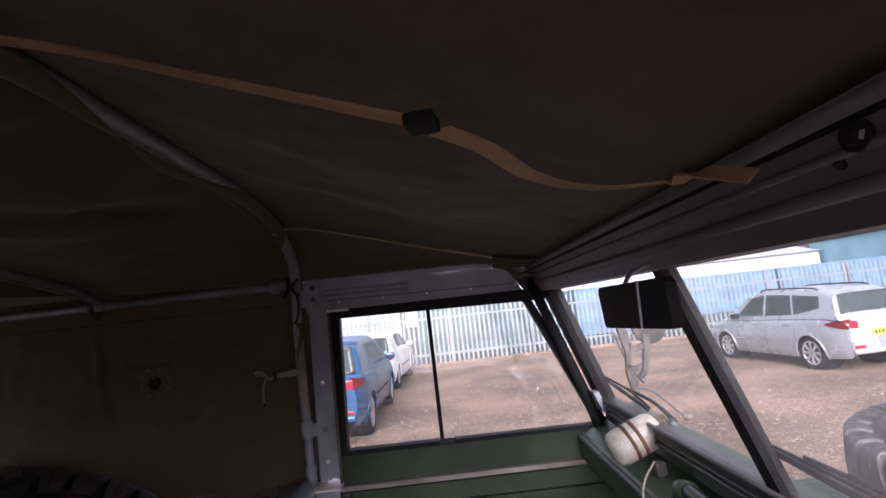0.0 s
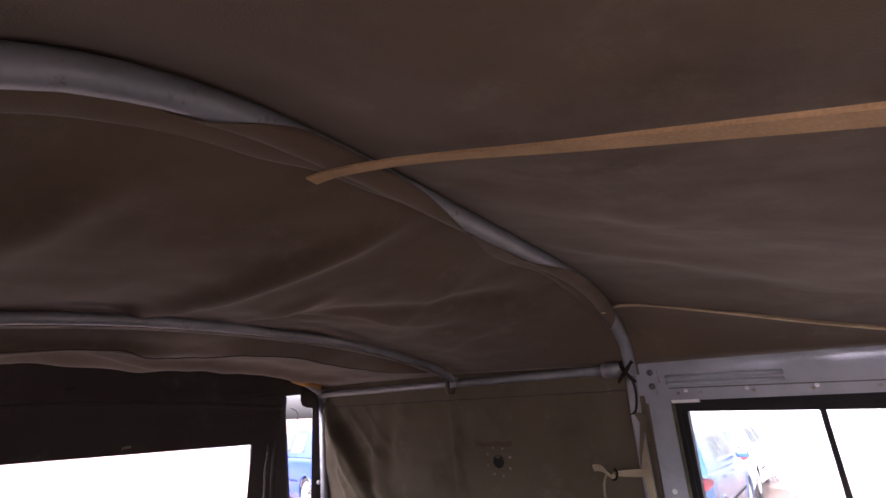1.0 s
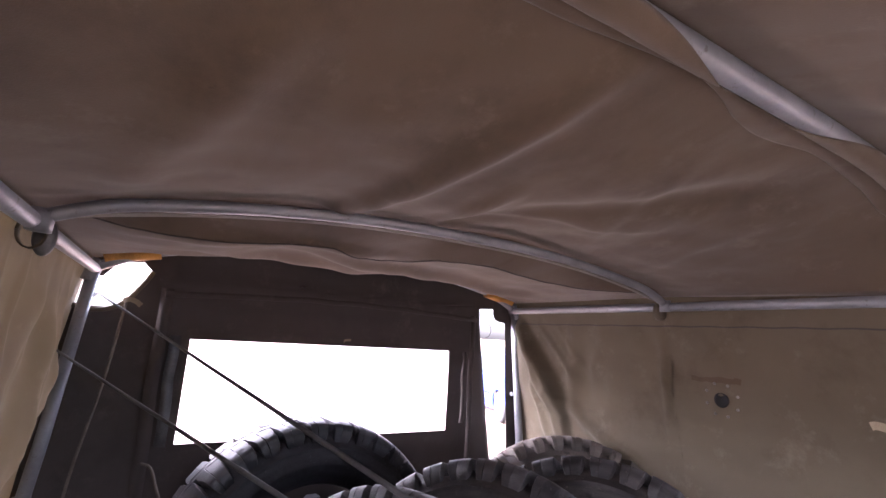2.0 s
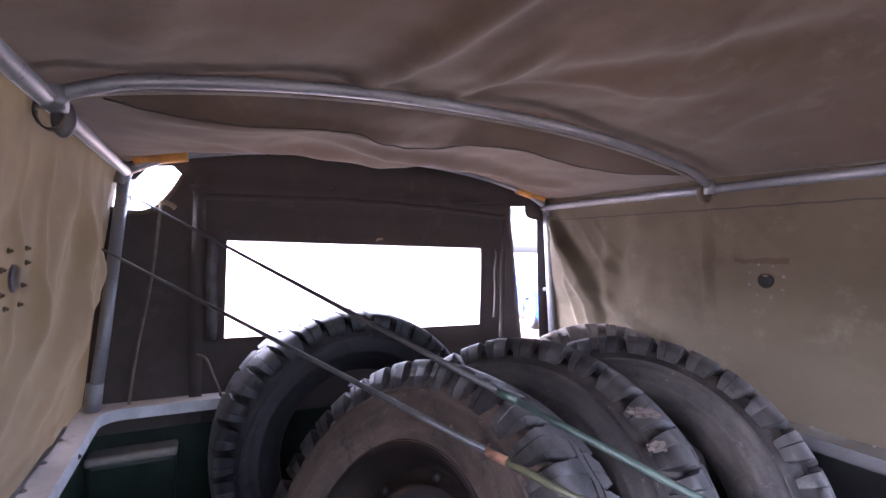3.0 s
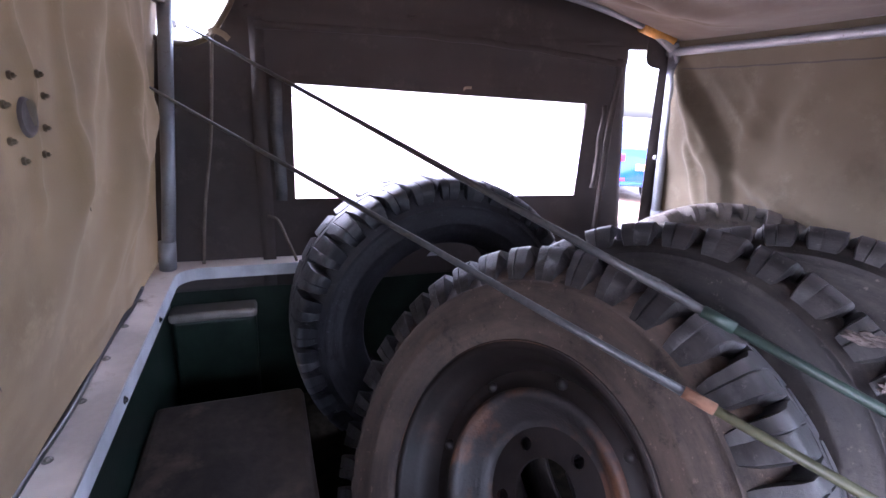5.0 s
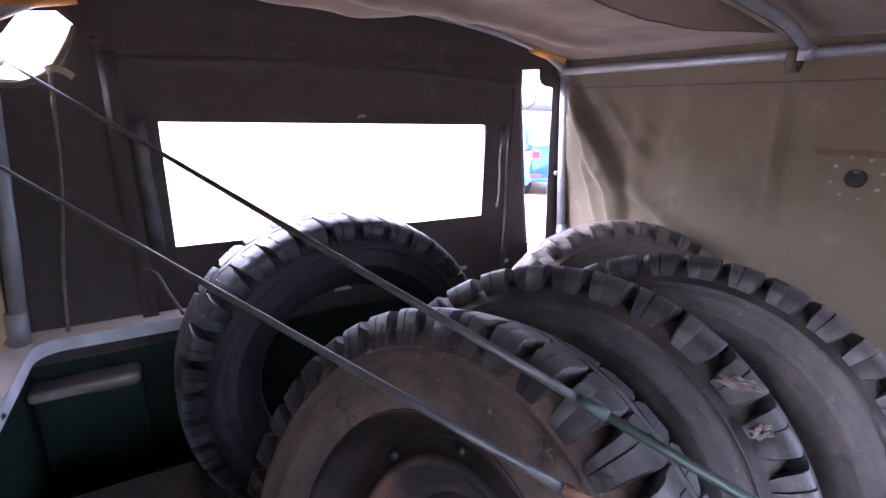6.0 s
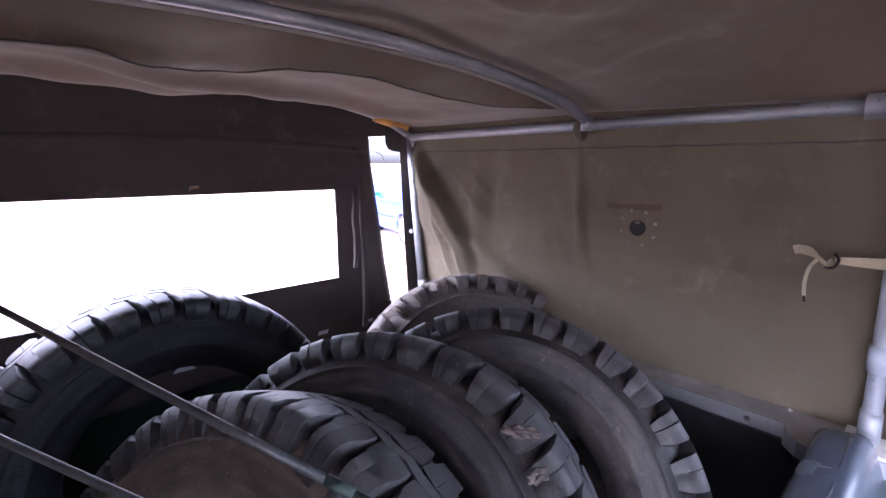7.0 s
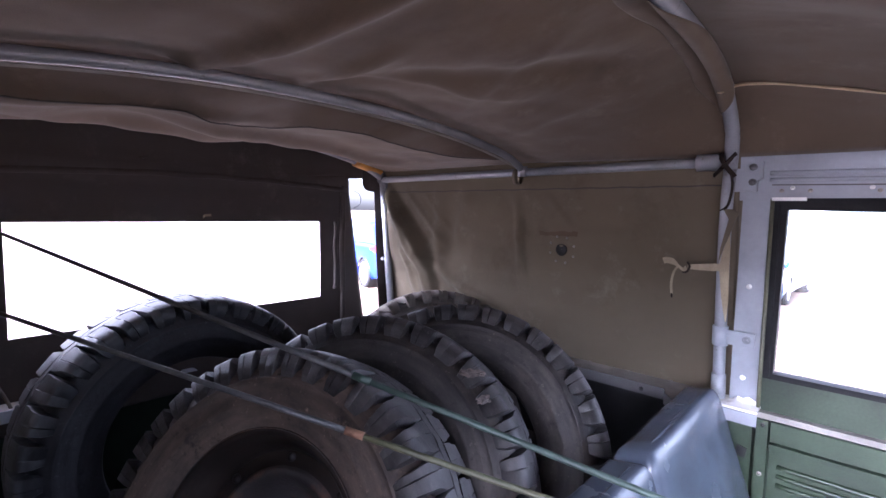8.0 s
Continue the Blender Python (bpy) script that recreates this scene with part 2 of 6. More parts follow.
# Dusty alloy lightened for the light that falls on the right capping.
CAPPING = material("lightened_dusty_alloy", (0.68, 0.635, 0.60), 0.5, metal=0.1, vary=0.22, scale=7, fine=120, bump=0.06, spots=0.36, spot_colour=(0.34, 0.26, 0.20), spot_scale=9, grain=0.1)
RUBBER = rubber_material("tyre_rubber", (0.0185, 0.0158, 0.0155), (0.092, 0.076, 0.066), 0.555, 0.44, 0.40)
MUDDY_RUBBER = rubber_material("dusty_brown_rubber", (0.027, 0.0205, 0.0175), (0.130, 0.094, 0.073), 0.50, 0.58, 0.30)
# Upright tyre: darker and bluer than the other rubber.
RUBBER_BLUE = rubber_material("blue_black_tyre_rubber", (0.0125, 0.0125, 0.0155), (0.054, 0.054, 0.062), 0.55, 0.40, 0.45)
TREAD_BLACK = rubber_material("black_tread_rubber", (0.010, 0.0105, 0.0135), (0.040, 0.041, 0.048), 0.57, 0.40, 0.45, (0.15, 0.15, 0.16))
RUBBER_PALE = rubber_material("worn_tyre_rubber", (0.095, 0.085, 0.080), (0.20, 0.175, 0.155), 0.46, 0.7, 0.3)
TREAD = rubber_material("tread_rubber", (0.0150, 0.0138, 0.0145), (0.070, 0.061, 0.059), 0.555, 0.38, 0.46, (0.125, 0.120, 0.125))
WHEEL_STEEL = material("rusty_wheel_paint", (0.014, 0.010, 0.0085), 0.5, vary=0.35, scale=9, fine=50, bump=0.15, spec=0.3, spots=0.34, spot_colour=(0.055, 0.030, 0.021), spot_scale=14, grain=0.3)
WHEEL_HUB = material("dark_hub_paint", (0.015, 0.011, 0.010), 0.5, vary=0.35, scale=10, fine=60, bump=0.15, spec=0.35, spots=0.38, spot_colour=(0.075, 0.038, 0.025), spot_scale=24, grain=0.3)
WHEEL_DISH = material("flaking_wheel_paint", (0.034, 0.029, 0.028), 0.5, vary=0.3, scale=9, fine=150, bump=0.3, spots=0.74, spot_colour=(0.15, 0.066, 0.033), spot_scale=11, grain=0.25)
RUST = material("rust", (0.075, 0.036, 0.022), 0.85, vary=0.45, scale=18, fine=150, bump=0.4, tint=(0.13, 0.065, 0.038), spots=0.3, spot_colour=(0.09, 0.07, 0.06), spot_scale=30)
VINYL = material("grey_vinyl", (0.072, 0.088, 0.118), 0.25, vary=0.15, scale=6, fine=400, bump=0.12, spots=0.08, spot_colour=(0.2, 0.2, 0.2), spot_scale=14, grain=0.1)
TAPE = material("yellow_foam_tape", (0.46, 0.22, 0.04), 0.6, vary=0.2, scale=20, fine=200, bump=0.2)
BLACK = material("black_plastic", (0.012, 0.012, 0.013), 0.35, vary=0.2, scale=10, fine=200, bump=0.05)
SEAL = material("black_rubber_seal", (0.012, 0.012, 0.013), 0.7, vary=0.2, scale=20, fine=200, bump=0.1, spec=0.2)
DARK_TRIM = material("dark_floor_mat", (0.019, 0.017, 0.012), 0.8, vary=0.3, scale=6, fine=30, bump=0.2, spec=0.06, spots=0.22, spot_colour=(0.07, 0.047, 0.033), spot_scale=7, grain=0.45)
DUSTY_BOX = material("dusty_brown_metal", (0.040, 0.032, 0.026), 0.6, vary=0.4, scale=5, fine=40, bump=0.25, spec=0.25, spots=0.45, spot_colour=(0.12, 0.088, 0.066), spot_scale=6, grain=0.4)
ROD_GREY = material("grey_pole_paint", (0.08, 0.08, 0.082), 0.45, metal=0.3, vary=0.2, scale=20, fine=200, bump=0.08)
ROD_GREEN = material("olive_pole_paint", (0.075, 0.075, 0.042), 0.5, vary=0.25, scale=20, fine=200, bump=0.08, spots=0.2, spot_colour=(0.07, 0.07, 0.05), spot_scale=30)
ROD_SEA = material("sea_green_pole_paint", (0.034, 0.056, 0.046), 0.5, vary=0.25, scale=20, fine=200, bump=0.08, spots=0.2, spot_colour=(0.05, 0.06, 0.05), spot_scale=30)
CREAM = material("cream_enamel", (0.40, 0.37, 0.32), 0.4, vary=0.15, scale=18, fine=160, bump=0.08, spots=0.22, spot_colour=(0.2, 0.1, 0.05), spot_scale=22)
GRAVEL = material("wet_gravel", (0.165, 0.108, 0.076), 0.7, vary=0.36, scale=0.7, fine=44, bump=0.8, spots=0.5, spot_colour=(0.36, 0.29, 0.235), spot_scale=11, grain=0.5)
STONES = material("loose_stone", (0.22, 0.165, 0.125), 0.75, vary=0.3, scale=3.0, fine=60, bump=0.2, spots=0.6, spot_colour=(0.34, 0.29, 0.245), spot_scale=9, grain=0.5)
WEATHERED = material("weathered_metal", (0.075, 0.068, 0.062), 0.6, metal=0.2, vary=0.4, scale=20, fine=200, bump=0.1, spots=0.3, spot_colour=(0.07, 0.06, 0.05), spot_scale=40)
FENCE_STEEL = material("fence_steel", (0.20, 0.225, 0.225), 0.5, metal=0.2, vary=0.15, scale=2, fine=60, bump=0.05)
BRIGHT_WHITE = material("white_paint", (0.75, 0.75, 0.74), 0.5, vary=0.06, scale=4, fine=100, bump=0.03)
CLAD_GREY = material("pale_cladding", (0.34, 0.355, 0.37), 0.6, vary=0.08, scale=0.5, fine=20, bump=0.05)
CLAD_BLUE = material("blue_cladding", (0.20, 0.36, 0.44), 0.6, vary=0.1, scale=0.5, fine=20, bump=0.05)
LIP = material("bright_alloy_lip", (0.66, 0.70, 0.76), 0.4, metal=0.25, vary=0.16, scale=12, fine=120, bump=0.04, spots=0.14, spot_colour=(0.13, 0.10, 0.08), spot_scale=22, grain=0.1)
TORN = material("torn_rubber", (0.12, 0.095, 0.085), 0.8, vary=0.5, scale=60, fine=200, bump=0.3)
CONCRETE = material("dark_asphalt", (0.085, 0.09, 0.095), 0.85, vary=0.12, scale=0.5, fine=8, bump=0.2)
CONTAINER_BLUE = material("faded_blue_container", (0.09, 0.18, 0.30), 0.6, vary=0.2, scale=1.5, fine=30, bump=0.1)
CONTAINER_TEAL = material("dark_teal_container", (0.055, 0.095, 0.105), 0.6, vary=0.25, scale=1.5, fine=30, bump=0.1)
OLIVE_SEAL = material("olive_green_seal", (0.105, 0.105, 0.068), 0.55, vary=0.25, scale=14, fine=160, bump=0.1)
CORD = material("grey_cord", (0.15, 0.13, 0.11), 0.9, vary=0.2, scale=20, fine=300, bump=0.2, spec=0.2)
RED_LENS = material("red_lens", (0.26, 0.015, 0.025), 0.15, vary=0.1, scale=20, fine=100, bump=0.0)
CLEAR_LENS = material("clear_lens", (0.6, 0.6, 0.62), 0.1, vary=0.1, scale=20, fine=100, bump=0.0)
CAR_GLASS = material("car_glass", (0.085, 0.11, 0.11), 0.05, vary=0.1, scale=3, fine=50, bump=0.0)
ALLOY_WHEEL = material("alloy_wheel", (0.5, 0.5, 0.52), 0.35, metal=0.6, vary=0.1, scale=10, fine=100, bump=0.0)
PLATE = material("yellow_plate", (0.75, 0.55, 0.05), 0.4, vary=0.05, scale=10, fine=100, bump=0.0)
BARS = material("plate_bars", (0.03, 0.03, 0.03), 0.5, vary=0.1, scale=10, fine=100, bump=0.0)
PAINT_BLUE = material("blue_car_paint", (0.012, 0.06, 0.15), 0.2, vary=0.1, scale=2, fine=60, bump=0.0, grain=0.02, spec=0.7)
PAINT_BRIGHT_BLUE = material("bright_blue_car_paint", (0.003, 0.022, 0.22), 0.2, vary=0.1, scale=2, fine=60, bump=0.0, grain=0.02, spec=0.7)
PAINT_SILVER = material("silver_car_paint", (0.34, 0.36, 0.39), 0.28, metal=0.35, vary=0.06, scale=2, fine=60, bump=0.0, grain=0.02, spec=0.7)
PAINT_WHITE = material("white_car_paint", (0.72, 0.73, 0.75), 0.22, vary=0.05, scale=2, fine=60, bump=0.0, grain=0.02, spec=0.7)
GLASS = glass_material("window_glass", (0.93, 0.95, 0.94), 0.02, 0.94)
MIRROR = material("mirror_back", (0.005, 0.005, 0.005), 0.8, vary=0.2, scale=10, fine=200, bump=0.03)

# Cloudy clear-vinyl sheet of the rear window: passes and scatters daylight
VINYL_PANE = bpy.data.materials.new("cloudy_window_vinyl")
VINYL_PANE.use_nodes = True
_n, _l = VINYL_PANE.node_tree.nodes, VINYL_PANE.node_tree.links
_n.remove(_n["Principled BSDF"])
_t, _d, _m = _n.new("ShaderNodeBsdfTransparent"), _n.new("ShaderNodeBsdfTranslucent"), _n.new("ShaderNodeMixShader")
_t.inputs["Color"].default_value, _d.inputs["Color"].default_value = (0.95, 0.94, 0.95, 1), (0.97, 0.95, 0.97, 1)
_m.inputs[0].default_value = 0.22
_l.new(_t.outputs[0], _m.inputs[1]); _l.new(_d.outputs[0], _m.inputs[2]); _l.new(_m.outputs[0], _n["Material Output"].inputs["Surface"])


# ---- mesh helpers ----
def mesh_object(name, bm, mat, smooth=False):
    data = bpy.data.meshes.new(name)
    bmesh.ops.recalc_face_normals(bm, faces=bm.faces)
    bm.to_mesh(data)
    bm.free()
    data.materials.append(mat)
    if smooth:
        data.shade_smooth()
    return new(name, data)


def part(name, bm, mat, parent=None, label="", smooth=False):
    """Links a bmesh as one mesh object, under a thing or a part where one is given."""
    ob = mesh_object(name, bm, mat, smooth)
    if parent:
        ob.parent = parent
        ob.matrix_parent_inverse = ORIGIN.get(parent.name, Matrix()).inverted()
    return tagged(ob, label)


ORIGIN = {}


def thing(name, at, label, category, group="", kind=""):
    """An Empty at the base of a thing; its parts are built in world places."""
    ob = new(name)
    ob.empty_display_size = 0.05
    ob.matrix_basis = Matrix.Translation(at)
    ORIGIN[ob.name] = Matrix.Translation(at)
    return tagged(ob, label, category, group, kind)


def add_box(bm, lo, hi, m=None):
    """An axis-aligned box from corner to corner."""
    vs = [bm.verts.new((m @ Vector(p)) if m else p) for p in [(x, y, z) for x in (lo[0], hi[0]) for y in (lo[1], hi[1]) for z in (lo[2], hi[2])]]
    for f in ((0, 1, 3, 2), (4, 6, 7, 5), (0, 4, 5, 1), (2, 3, 7, 6), (0, 2, 6, 4), (1, 5, 7, 3)):
        bm.faces.new([vs[i] for i in f])
    return vs


def box(lo, hi, bevel=0.0, segments=2):
    bm = bmesh.new()
    add_box(bm, lo, hi)
    if bevel:
        bmesh.ops.bevel(bm, geom=bm.edges[:], offset=bevel, segments=segments, affect="EDGES", profile=0.5)
    return bm


def tube(bm, pts, radius, sides=12, closed=False, caps=True):
    """A round tube along points; radius may be a list, one for each point."""
    pts = [Vector(p) for p in pts]
    rings, up = [], None
    for i, p in enumerate(pts):
        a = pts[max(i - 1, 0)] if not closed else pts[i - 1]
        b = pts[min(i + 1, len(pts) - 1)] if not closed else pts[(i + 1) % len(pts)]
        d = (b - a).normalized()
        if up is None:
            up = d.orthogonal().normalized()
        up = (up - d * up.dot(d)).normalized()
        side = d.cross(up)
        r = radius[i] if isinstance(radius, (list, tuple)) else radius
        rings.append([bm.verts.new(p + r * (math.cos(k * math.tau / sides) * up + math.sin(k * math.tau / sides) * side)) for k in range(sides)])
    n = len(rings)
    for i in range(n if closed else n - 1):
        for k in range(sides):
            bm.faces.new((rings[i][k], rings[i][(k + 1) % sides], rings[(i + 1) % n][(k + 1) % sides], rings[(i + 1) % n][k]))
    if caps and not closed:
        bm.faces.new(rings[0][::-1])
        bm.faces.new(rings[-1])
    return bm


def smooth_path(pts, steps=6):
    """Catmull-Rom points through the given ones."""
    pts = [Vector(p) for p in pts]
    out = []
    for i in range(len(pts) - 1):
        p0, p1, p2, p3 = pts[max(i - 1, 0)], pts[i], pts[i + 1], pts[min(i + 2, len(pts) - 1)]
        for s in range(steps):
            t = s / steps
            out.append(0.5 * (2 * p1 + (p2 - p0) * t + (2 * p0 - 5 * p1 + 4 * p2 - p3) * t * t + (3 * p1 - p0 - 3 * p2 + p3) * t ** 3))
    return out + [pts[-1]]


def band(bm, pts, wide, thick, across):
    """A flat strap along points; across is the direction of its width (one, or one for each point)."""
    rings = []
    for i, p in enumerate(pts):
        p = Vector(p)
        d = (Vector(pts[min(i + 1, len(pts) - 1)]) - Vector(pts[max(i - 1, 0)])).normalized()
        a = Vector(across[i] if isinstance(across, list) else across)
        a = (a - d * a.dot(d)).normalized()
        nrm = d.cross(a)
        w = wide[i] if isinstance(wide, (list, tuple)) else wide
        rings.append([bm.verts.new(p + a * sx * w / 2 + nrm * sy * thick / 2) for sx, sy in ((-1, -1), (1, -1), (1, 1), (-1, 1))])
    for r, q in zip(rings, rings[1:]):
        for k in range(4):
            bm.faces.new((r[k], r[(k + 1) % 4], q[(k + 1) % 4], q[k]))
    bm.faces.new(rings[0][::-1])
    bm.faces.new(rings[-1])
    return bm


def grid_sheet(f, nu, nv, thick=0.0, hole=None):
    """A sheet f(u, v) for u, v in 0..1. Faces whose middle lies in hole(u, v) are left out. With a thickness it gets a second side and rims."""
    bm = bmesh.new()
    vs = [[bm.verts.new(f(i / nu, j / nv)) for j in range(nv + 1)] for i in range(nu + 1)]
    for i in range(nu):
        for j in range(nv):
            if hole and hole((i + 0.5) / nu, (j + 0.5) / nv):
                continue
            bm.faces.new((vs[i][j], vs[i + 1][j], vs[i + 1][j + 1], vs[i][j + 1]))
    bmesh.ops.delete(bm, geom=[v for v in bm.verts if not v.link_faces], context="VERTS")
    if thick:
        bm.normal_update()
        bmesh.ops.solidify(bm, geom=bm.faces[:], thickness=thick)
    return bm


def revolve(bm, profile, sides, axis_map):
    """Turns a closed or open profile of (a, r) about the axis; axis_map(a, r, angle) gives the place."""
    rings = [[bm.verts.new(axis_map(a, r, k * math.tau / sides)) for k in range(sides)] for a, r in profile]
    for r, q in zip(rings, rings[1:]):
        for k in range(sides):
            bm.faces.new((r[k], r[(k + 1) % sides], q[(k + 1) % sides], q[k]))
    return rings


def extrude_outline(bm, outline, place, depth):
    """A prism from a 2D outline; place(u, v, w) gives the place of a point of the outline at depth w."""
    lo = [bm.verts.new(place(u, v, depth[0])) for u, v in outline]
    hi = [bm.verts.new(place(u, v, depth[1])) for u, v in outline]
    n = len(outline)
    bm.faces.new(lo[::-1])
    bm.faces.new(hi)
    for i in range(n):
        bm.faces.new((lo[i], lo[(i + 1) % n], hi[(i + 1) % n], hi[i]))


def wave(x, y, z=0.0):
    return noise.noise(Vector((x, y, z)))


def bolt(parent, at, normal, radius=0.006, mat=None, name="bolt"):
    q = Vector(normal).to_track_quat("Z", "Y").to_matrix().to_4x4()
    bm = bmesh.new()
    revolve(bm, [(-0.002, radius * 1.5), (0.001, radius * 1.5), (0.0015, radius), (0.004, radius * 0.8), (0.005, 0.0005)], 8, lambda a, r, t: Matrix.Translation(at) @ q @ Vector((r * math.cos(t), r * math.sin(t), a)))
    return part(name, bm, mat or TUBE, parent)

# ---- ground and distance ----
bm = bmesh.new()
GN = 64
gs = [[0] * (GN + 1) for _ in range(GN + 1)]
for i in range(GN + 1):
    for j in range(GN + 1):
        u, v = (2 * i / GN - 1), (2 * j / GN - 1)
        x, y = 12 * u + 1988 * u ** 5, 6 + 14 * v + 1986 * v ** 5
        gs[i][j] = bm.verts.new((x, y, 0.025 * wave(x * 0.4, y * 0.4) if abs(x) + abs(y) < 60 else 0))
for i in range(GN):
    for j in range(GN):
        bm.faces.new((gs[i][j], gs[i + 1][j], gs[i + 1][j + 1], gs[i][j + 1]))
tagged(part("ground", bm, GRAVEL, smooth=True), "damp brown gravel and stone yard", "ground", kind="structure")


# loose stones on the nearer part of the yard
rnd = random.Random(12)
verts, faces = [], []
for k in range(9000):
    x, y = rnd.uniform(-4, 13), 2.0 + 11.5 * rnd.random() ** 1.2
    s = rnd.uniform(0.006, 0.014) * (1 + 1.4 * rnd.random() ** 5)
    a, flat = rnd.uniform(0, math.tau), rnd.uniform(0.35, 0.7)
    z = 0.025 * wave(x * 0.4, y * 0.4) + s * flat * 0.4
    b = len(verts)
    for j in range(5):
        t, q = a + j * math.tau / 5, s * rnd.uniform(0.75, 1.25)
        verts.append((x + q * math.cos(t), y + q * math.sin(t), z - s * flat * 0.3))
    verts.append((x + s * rnd.uniform(-0.3, 0.3), y + s * rnd.uniform(-0.3, 0.3), z + s * flat))
    faces += [(b + j, b + (j + 1) % 5, b + 5) for j in range(5)]
mesh = bpy.data.meshes.new("loose_stones")
mesh.from_pydata(verts, [], faces)
mesh.materials.append(STONES)
tagged(new("loose_stones", mesh), "pale and brown loose stones strewn over the yard", "stones", kind="stuff")


# ---- setting of the vehicle: load bed ----
FLOOR_Z, CAP_R, CAP_L, REAR = 0.765, 1.25, 1.295, -1.38
bm = box((REAR, -0.83, FLOOR_Z - 0.03), (-0.063, 0.83, FLOOR_Z))
tagged(part("floor", bm, DARK_TRIM), "dirty dark metal load bed floor", "floor", kind="structure")
tagged(part("cab_floor", box((-0.044, -0.83, 0.55), (1.04, 0.83, 0.58)), DARK_TRIM), "dark metal floor of the cab", "floor", kind="structure")
# Left panel is black in place of green, standing for shade under the capping.
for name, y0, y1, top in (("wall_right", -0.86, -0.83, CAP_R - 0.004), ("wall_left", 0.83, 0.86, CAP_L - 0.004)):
    tagged(part(name, box((REAR, y0, 0.55), (0.0445, y1, top)), GREEN_DARK if y0 < 0 else BLACK), "dark side panel of the load bed, left one blackened as shade", "side panel", kind="structure")
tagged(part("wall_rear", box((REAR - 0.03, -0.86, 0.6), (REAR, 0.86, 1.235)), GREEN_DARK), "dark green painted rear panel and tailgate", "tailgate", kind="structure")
tagged(part("bulkhead", box((-0.062, -0.83, 0.55), (-0.045, 0.83, 0.98), 0.006), GREEN_PAINT), "dark green panel behind the seats", "bulkhead", kind="structure")
for name, s in (("wheel_box_right", -1), ("wheel_box_left", 1)):
    bm = box((-1.07, min(s * 0.50, s * 0.829), FLOOR_Z + 0.001), (-0.06, max(s * 0.50, s * 0.829), 1.0), 0.018, 3)
    tagged(part(name, bm, DUSTY_BOX), "scuffed dusty metal wheel box beside the load bed", "wheel box", kind="structure")
tagged(part("tailgate_edge", box((REAR + 0.001, -0.44, 1.222), (REAR + 0.014, 0.62, 1.236)), LIP), "pale rubbed top edge of the tailgate", "trim", kind="structure")
# stowage box in the rear corner, with a rubbed lid edge
locker = thing("corner_locker", (-1.3, -0.72, FLOOR_Z), "dark green pressed metal box in the rear corner", "locker")
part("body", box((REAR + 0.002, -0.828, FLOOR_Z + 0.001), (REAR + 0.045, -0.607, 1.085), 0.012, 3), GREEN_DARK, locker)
part("lid", box((REAR + 0.002, -0.828, 1.09), (REAR + 0.075, -0.604, 1.118), 0.01, 3), ALLOY, locker, "worn bare edge of the lid")


def capping(name, s, z):
    """Folded alloy capping: top face, inner lip with holes, rounded rear corner into a tail piece, rivets."""
    cap = thing(name, (-0.6, s * 0.8, z), "dusty galvanised capping along the top of the load bed side", "capping", kind="structure")
    edge = 0.788 if s < 0 else 0.765
    turn, tail = (0.055, -1.300) if s < 0 else (0.07, -1.275)
    inner = [(0.02, s * edge), (tail + turn, s * edge)] if s < 0 else [(0.02, 0.690), (-0.03, 0.690), (-0.062, 0.703), (-0.088, 0.735), (-0.095, 0.765), (tail + turn, 0.765)]
    for k in range(1, 7):
        a = math.radians(15 * k)
        inner.append((tail + turn - turn * math.sin(a), s * (edge - turn * (1 - math.cos(a)))))
    end_y = s * 0.45 if s < 0 else s * 0.68
    inner.append((tail, end_y))
    outline = inner + [(REAR - 0.035, end_y), (REAR - 0.035, s * 0.868), (0.02, s * 0.868)]
    bm = bmesh.new()
    extrude_outline(bm, outline, lambda u, v, w: (u, v, w), (z - 0.004, z))
    # Right side lightened, left side darker: light and shade set by material.
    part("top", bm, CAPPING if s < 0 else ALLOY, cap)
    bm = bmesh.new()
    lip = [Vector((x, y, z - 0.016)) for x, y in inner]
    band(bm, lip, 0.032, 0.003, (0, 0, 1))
    part("lip", bm, LIP if s < 0 else HEADER_PAINT, cap, "folded inner lip, lightened for light on it" if s < 0 else "inner lip in dull grey for its shade")
    for k in range(9):
        bolt(cap, (-0.1 - 0.125 * k, s * 0.835, z), (0, 0, 1), 0.0045, ALLOY, "rivet")
    for k in range(4):
        bolt(cap, (-0.16 - 0.29 * k, s * (edge - 0.0015), z - 0.017), (0, -s, 0), 0.0045, BLACK, "hole")
    return cap


capping("capping_right", -1, CAP_R)
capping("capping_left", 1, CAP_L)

# ---- hood frame ----
RAIL_Z, HW = 1.915, 0.75


def section(x):
    """Crown height, edge height and fullness of the hood at a station along the vehicle."""
    keys = [(-1.42, 2.045, 1.945, 2.4), (-1.31, 2.062, 1.95, 2.4), (-0.575, 2.034, 1.95, 2.3), (0.04, 2.136, 1.93, 5.5), (0.60, 1.992, 1.925, 7.0), (0.77, 1.922, 1.902, 8.0), (0.90, 1.905, 1.895, 8.0)]
    for (x0, *a), (x1, *b) in zip(keys, keys[1:]):
        if x <= x1:
            t = max(0, (x - x0) / (x1 - x0))
            return [p + (q - p) * t for p, q in zip(a, b)]
    return keys[-1][1:]


def hood_z(x, y):
    crown, edge, full = section(x)
    return edge + (crown - edge) * (1 - min(1, abs(y) / 0.77) ** full)


def hoop_points(x, drop, y_max=0.72, n=40):
    return [(x, -y_max + 2 * y_max * k / n, hood_z(x, -y_max + 2 * y_max * k / n) - drop) for k in range(n + 1)]


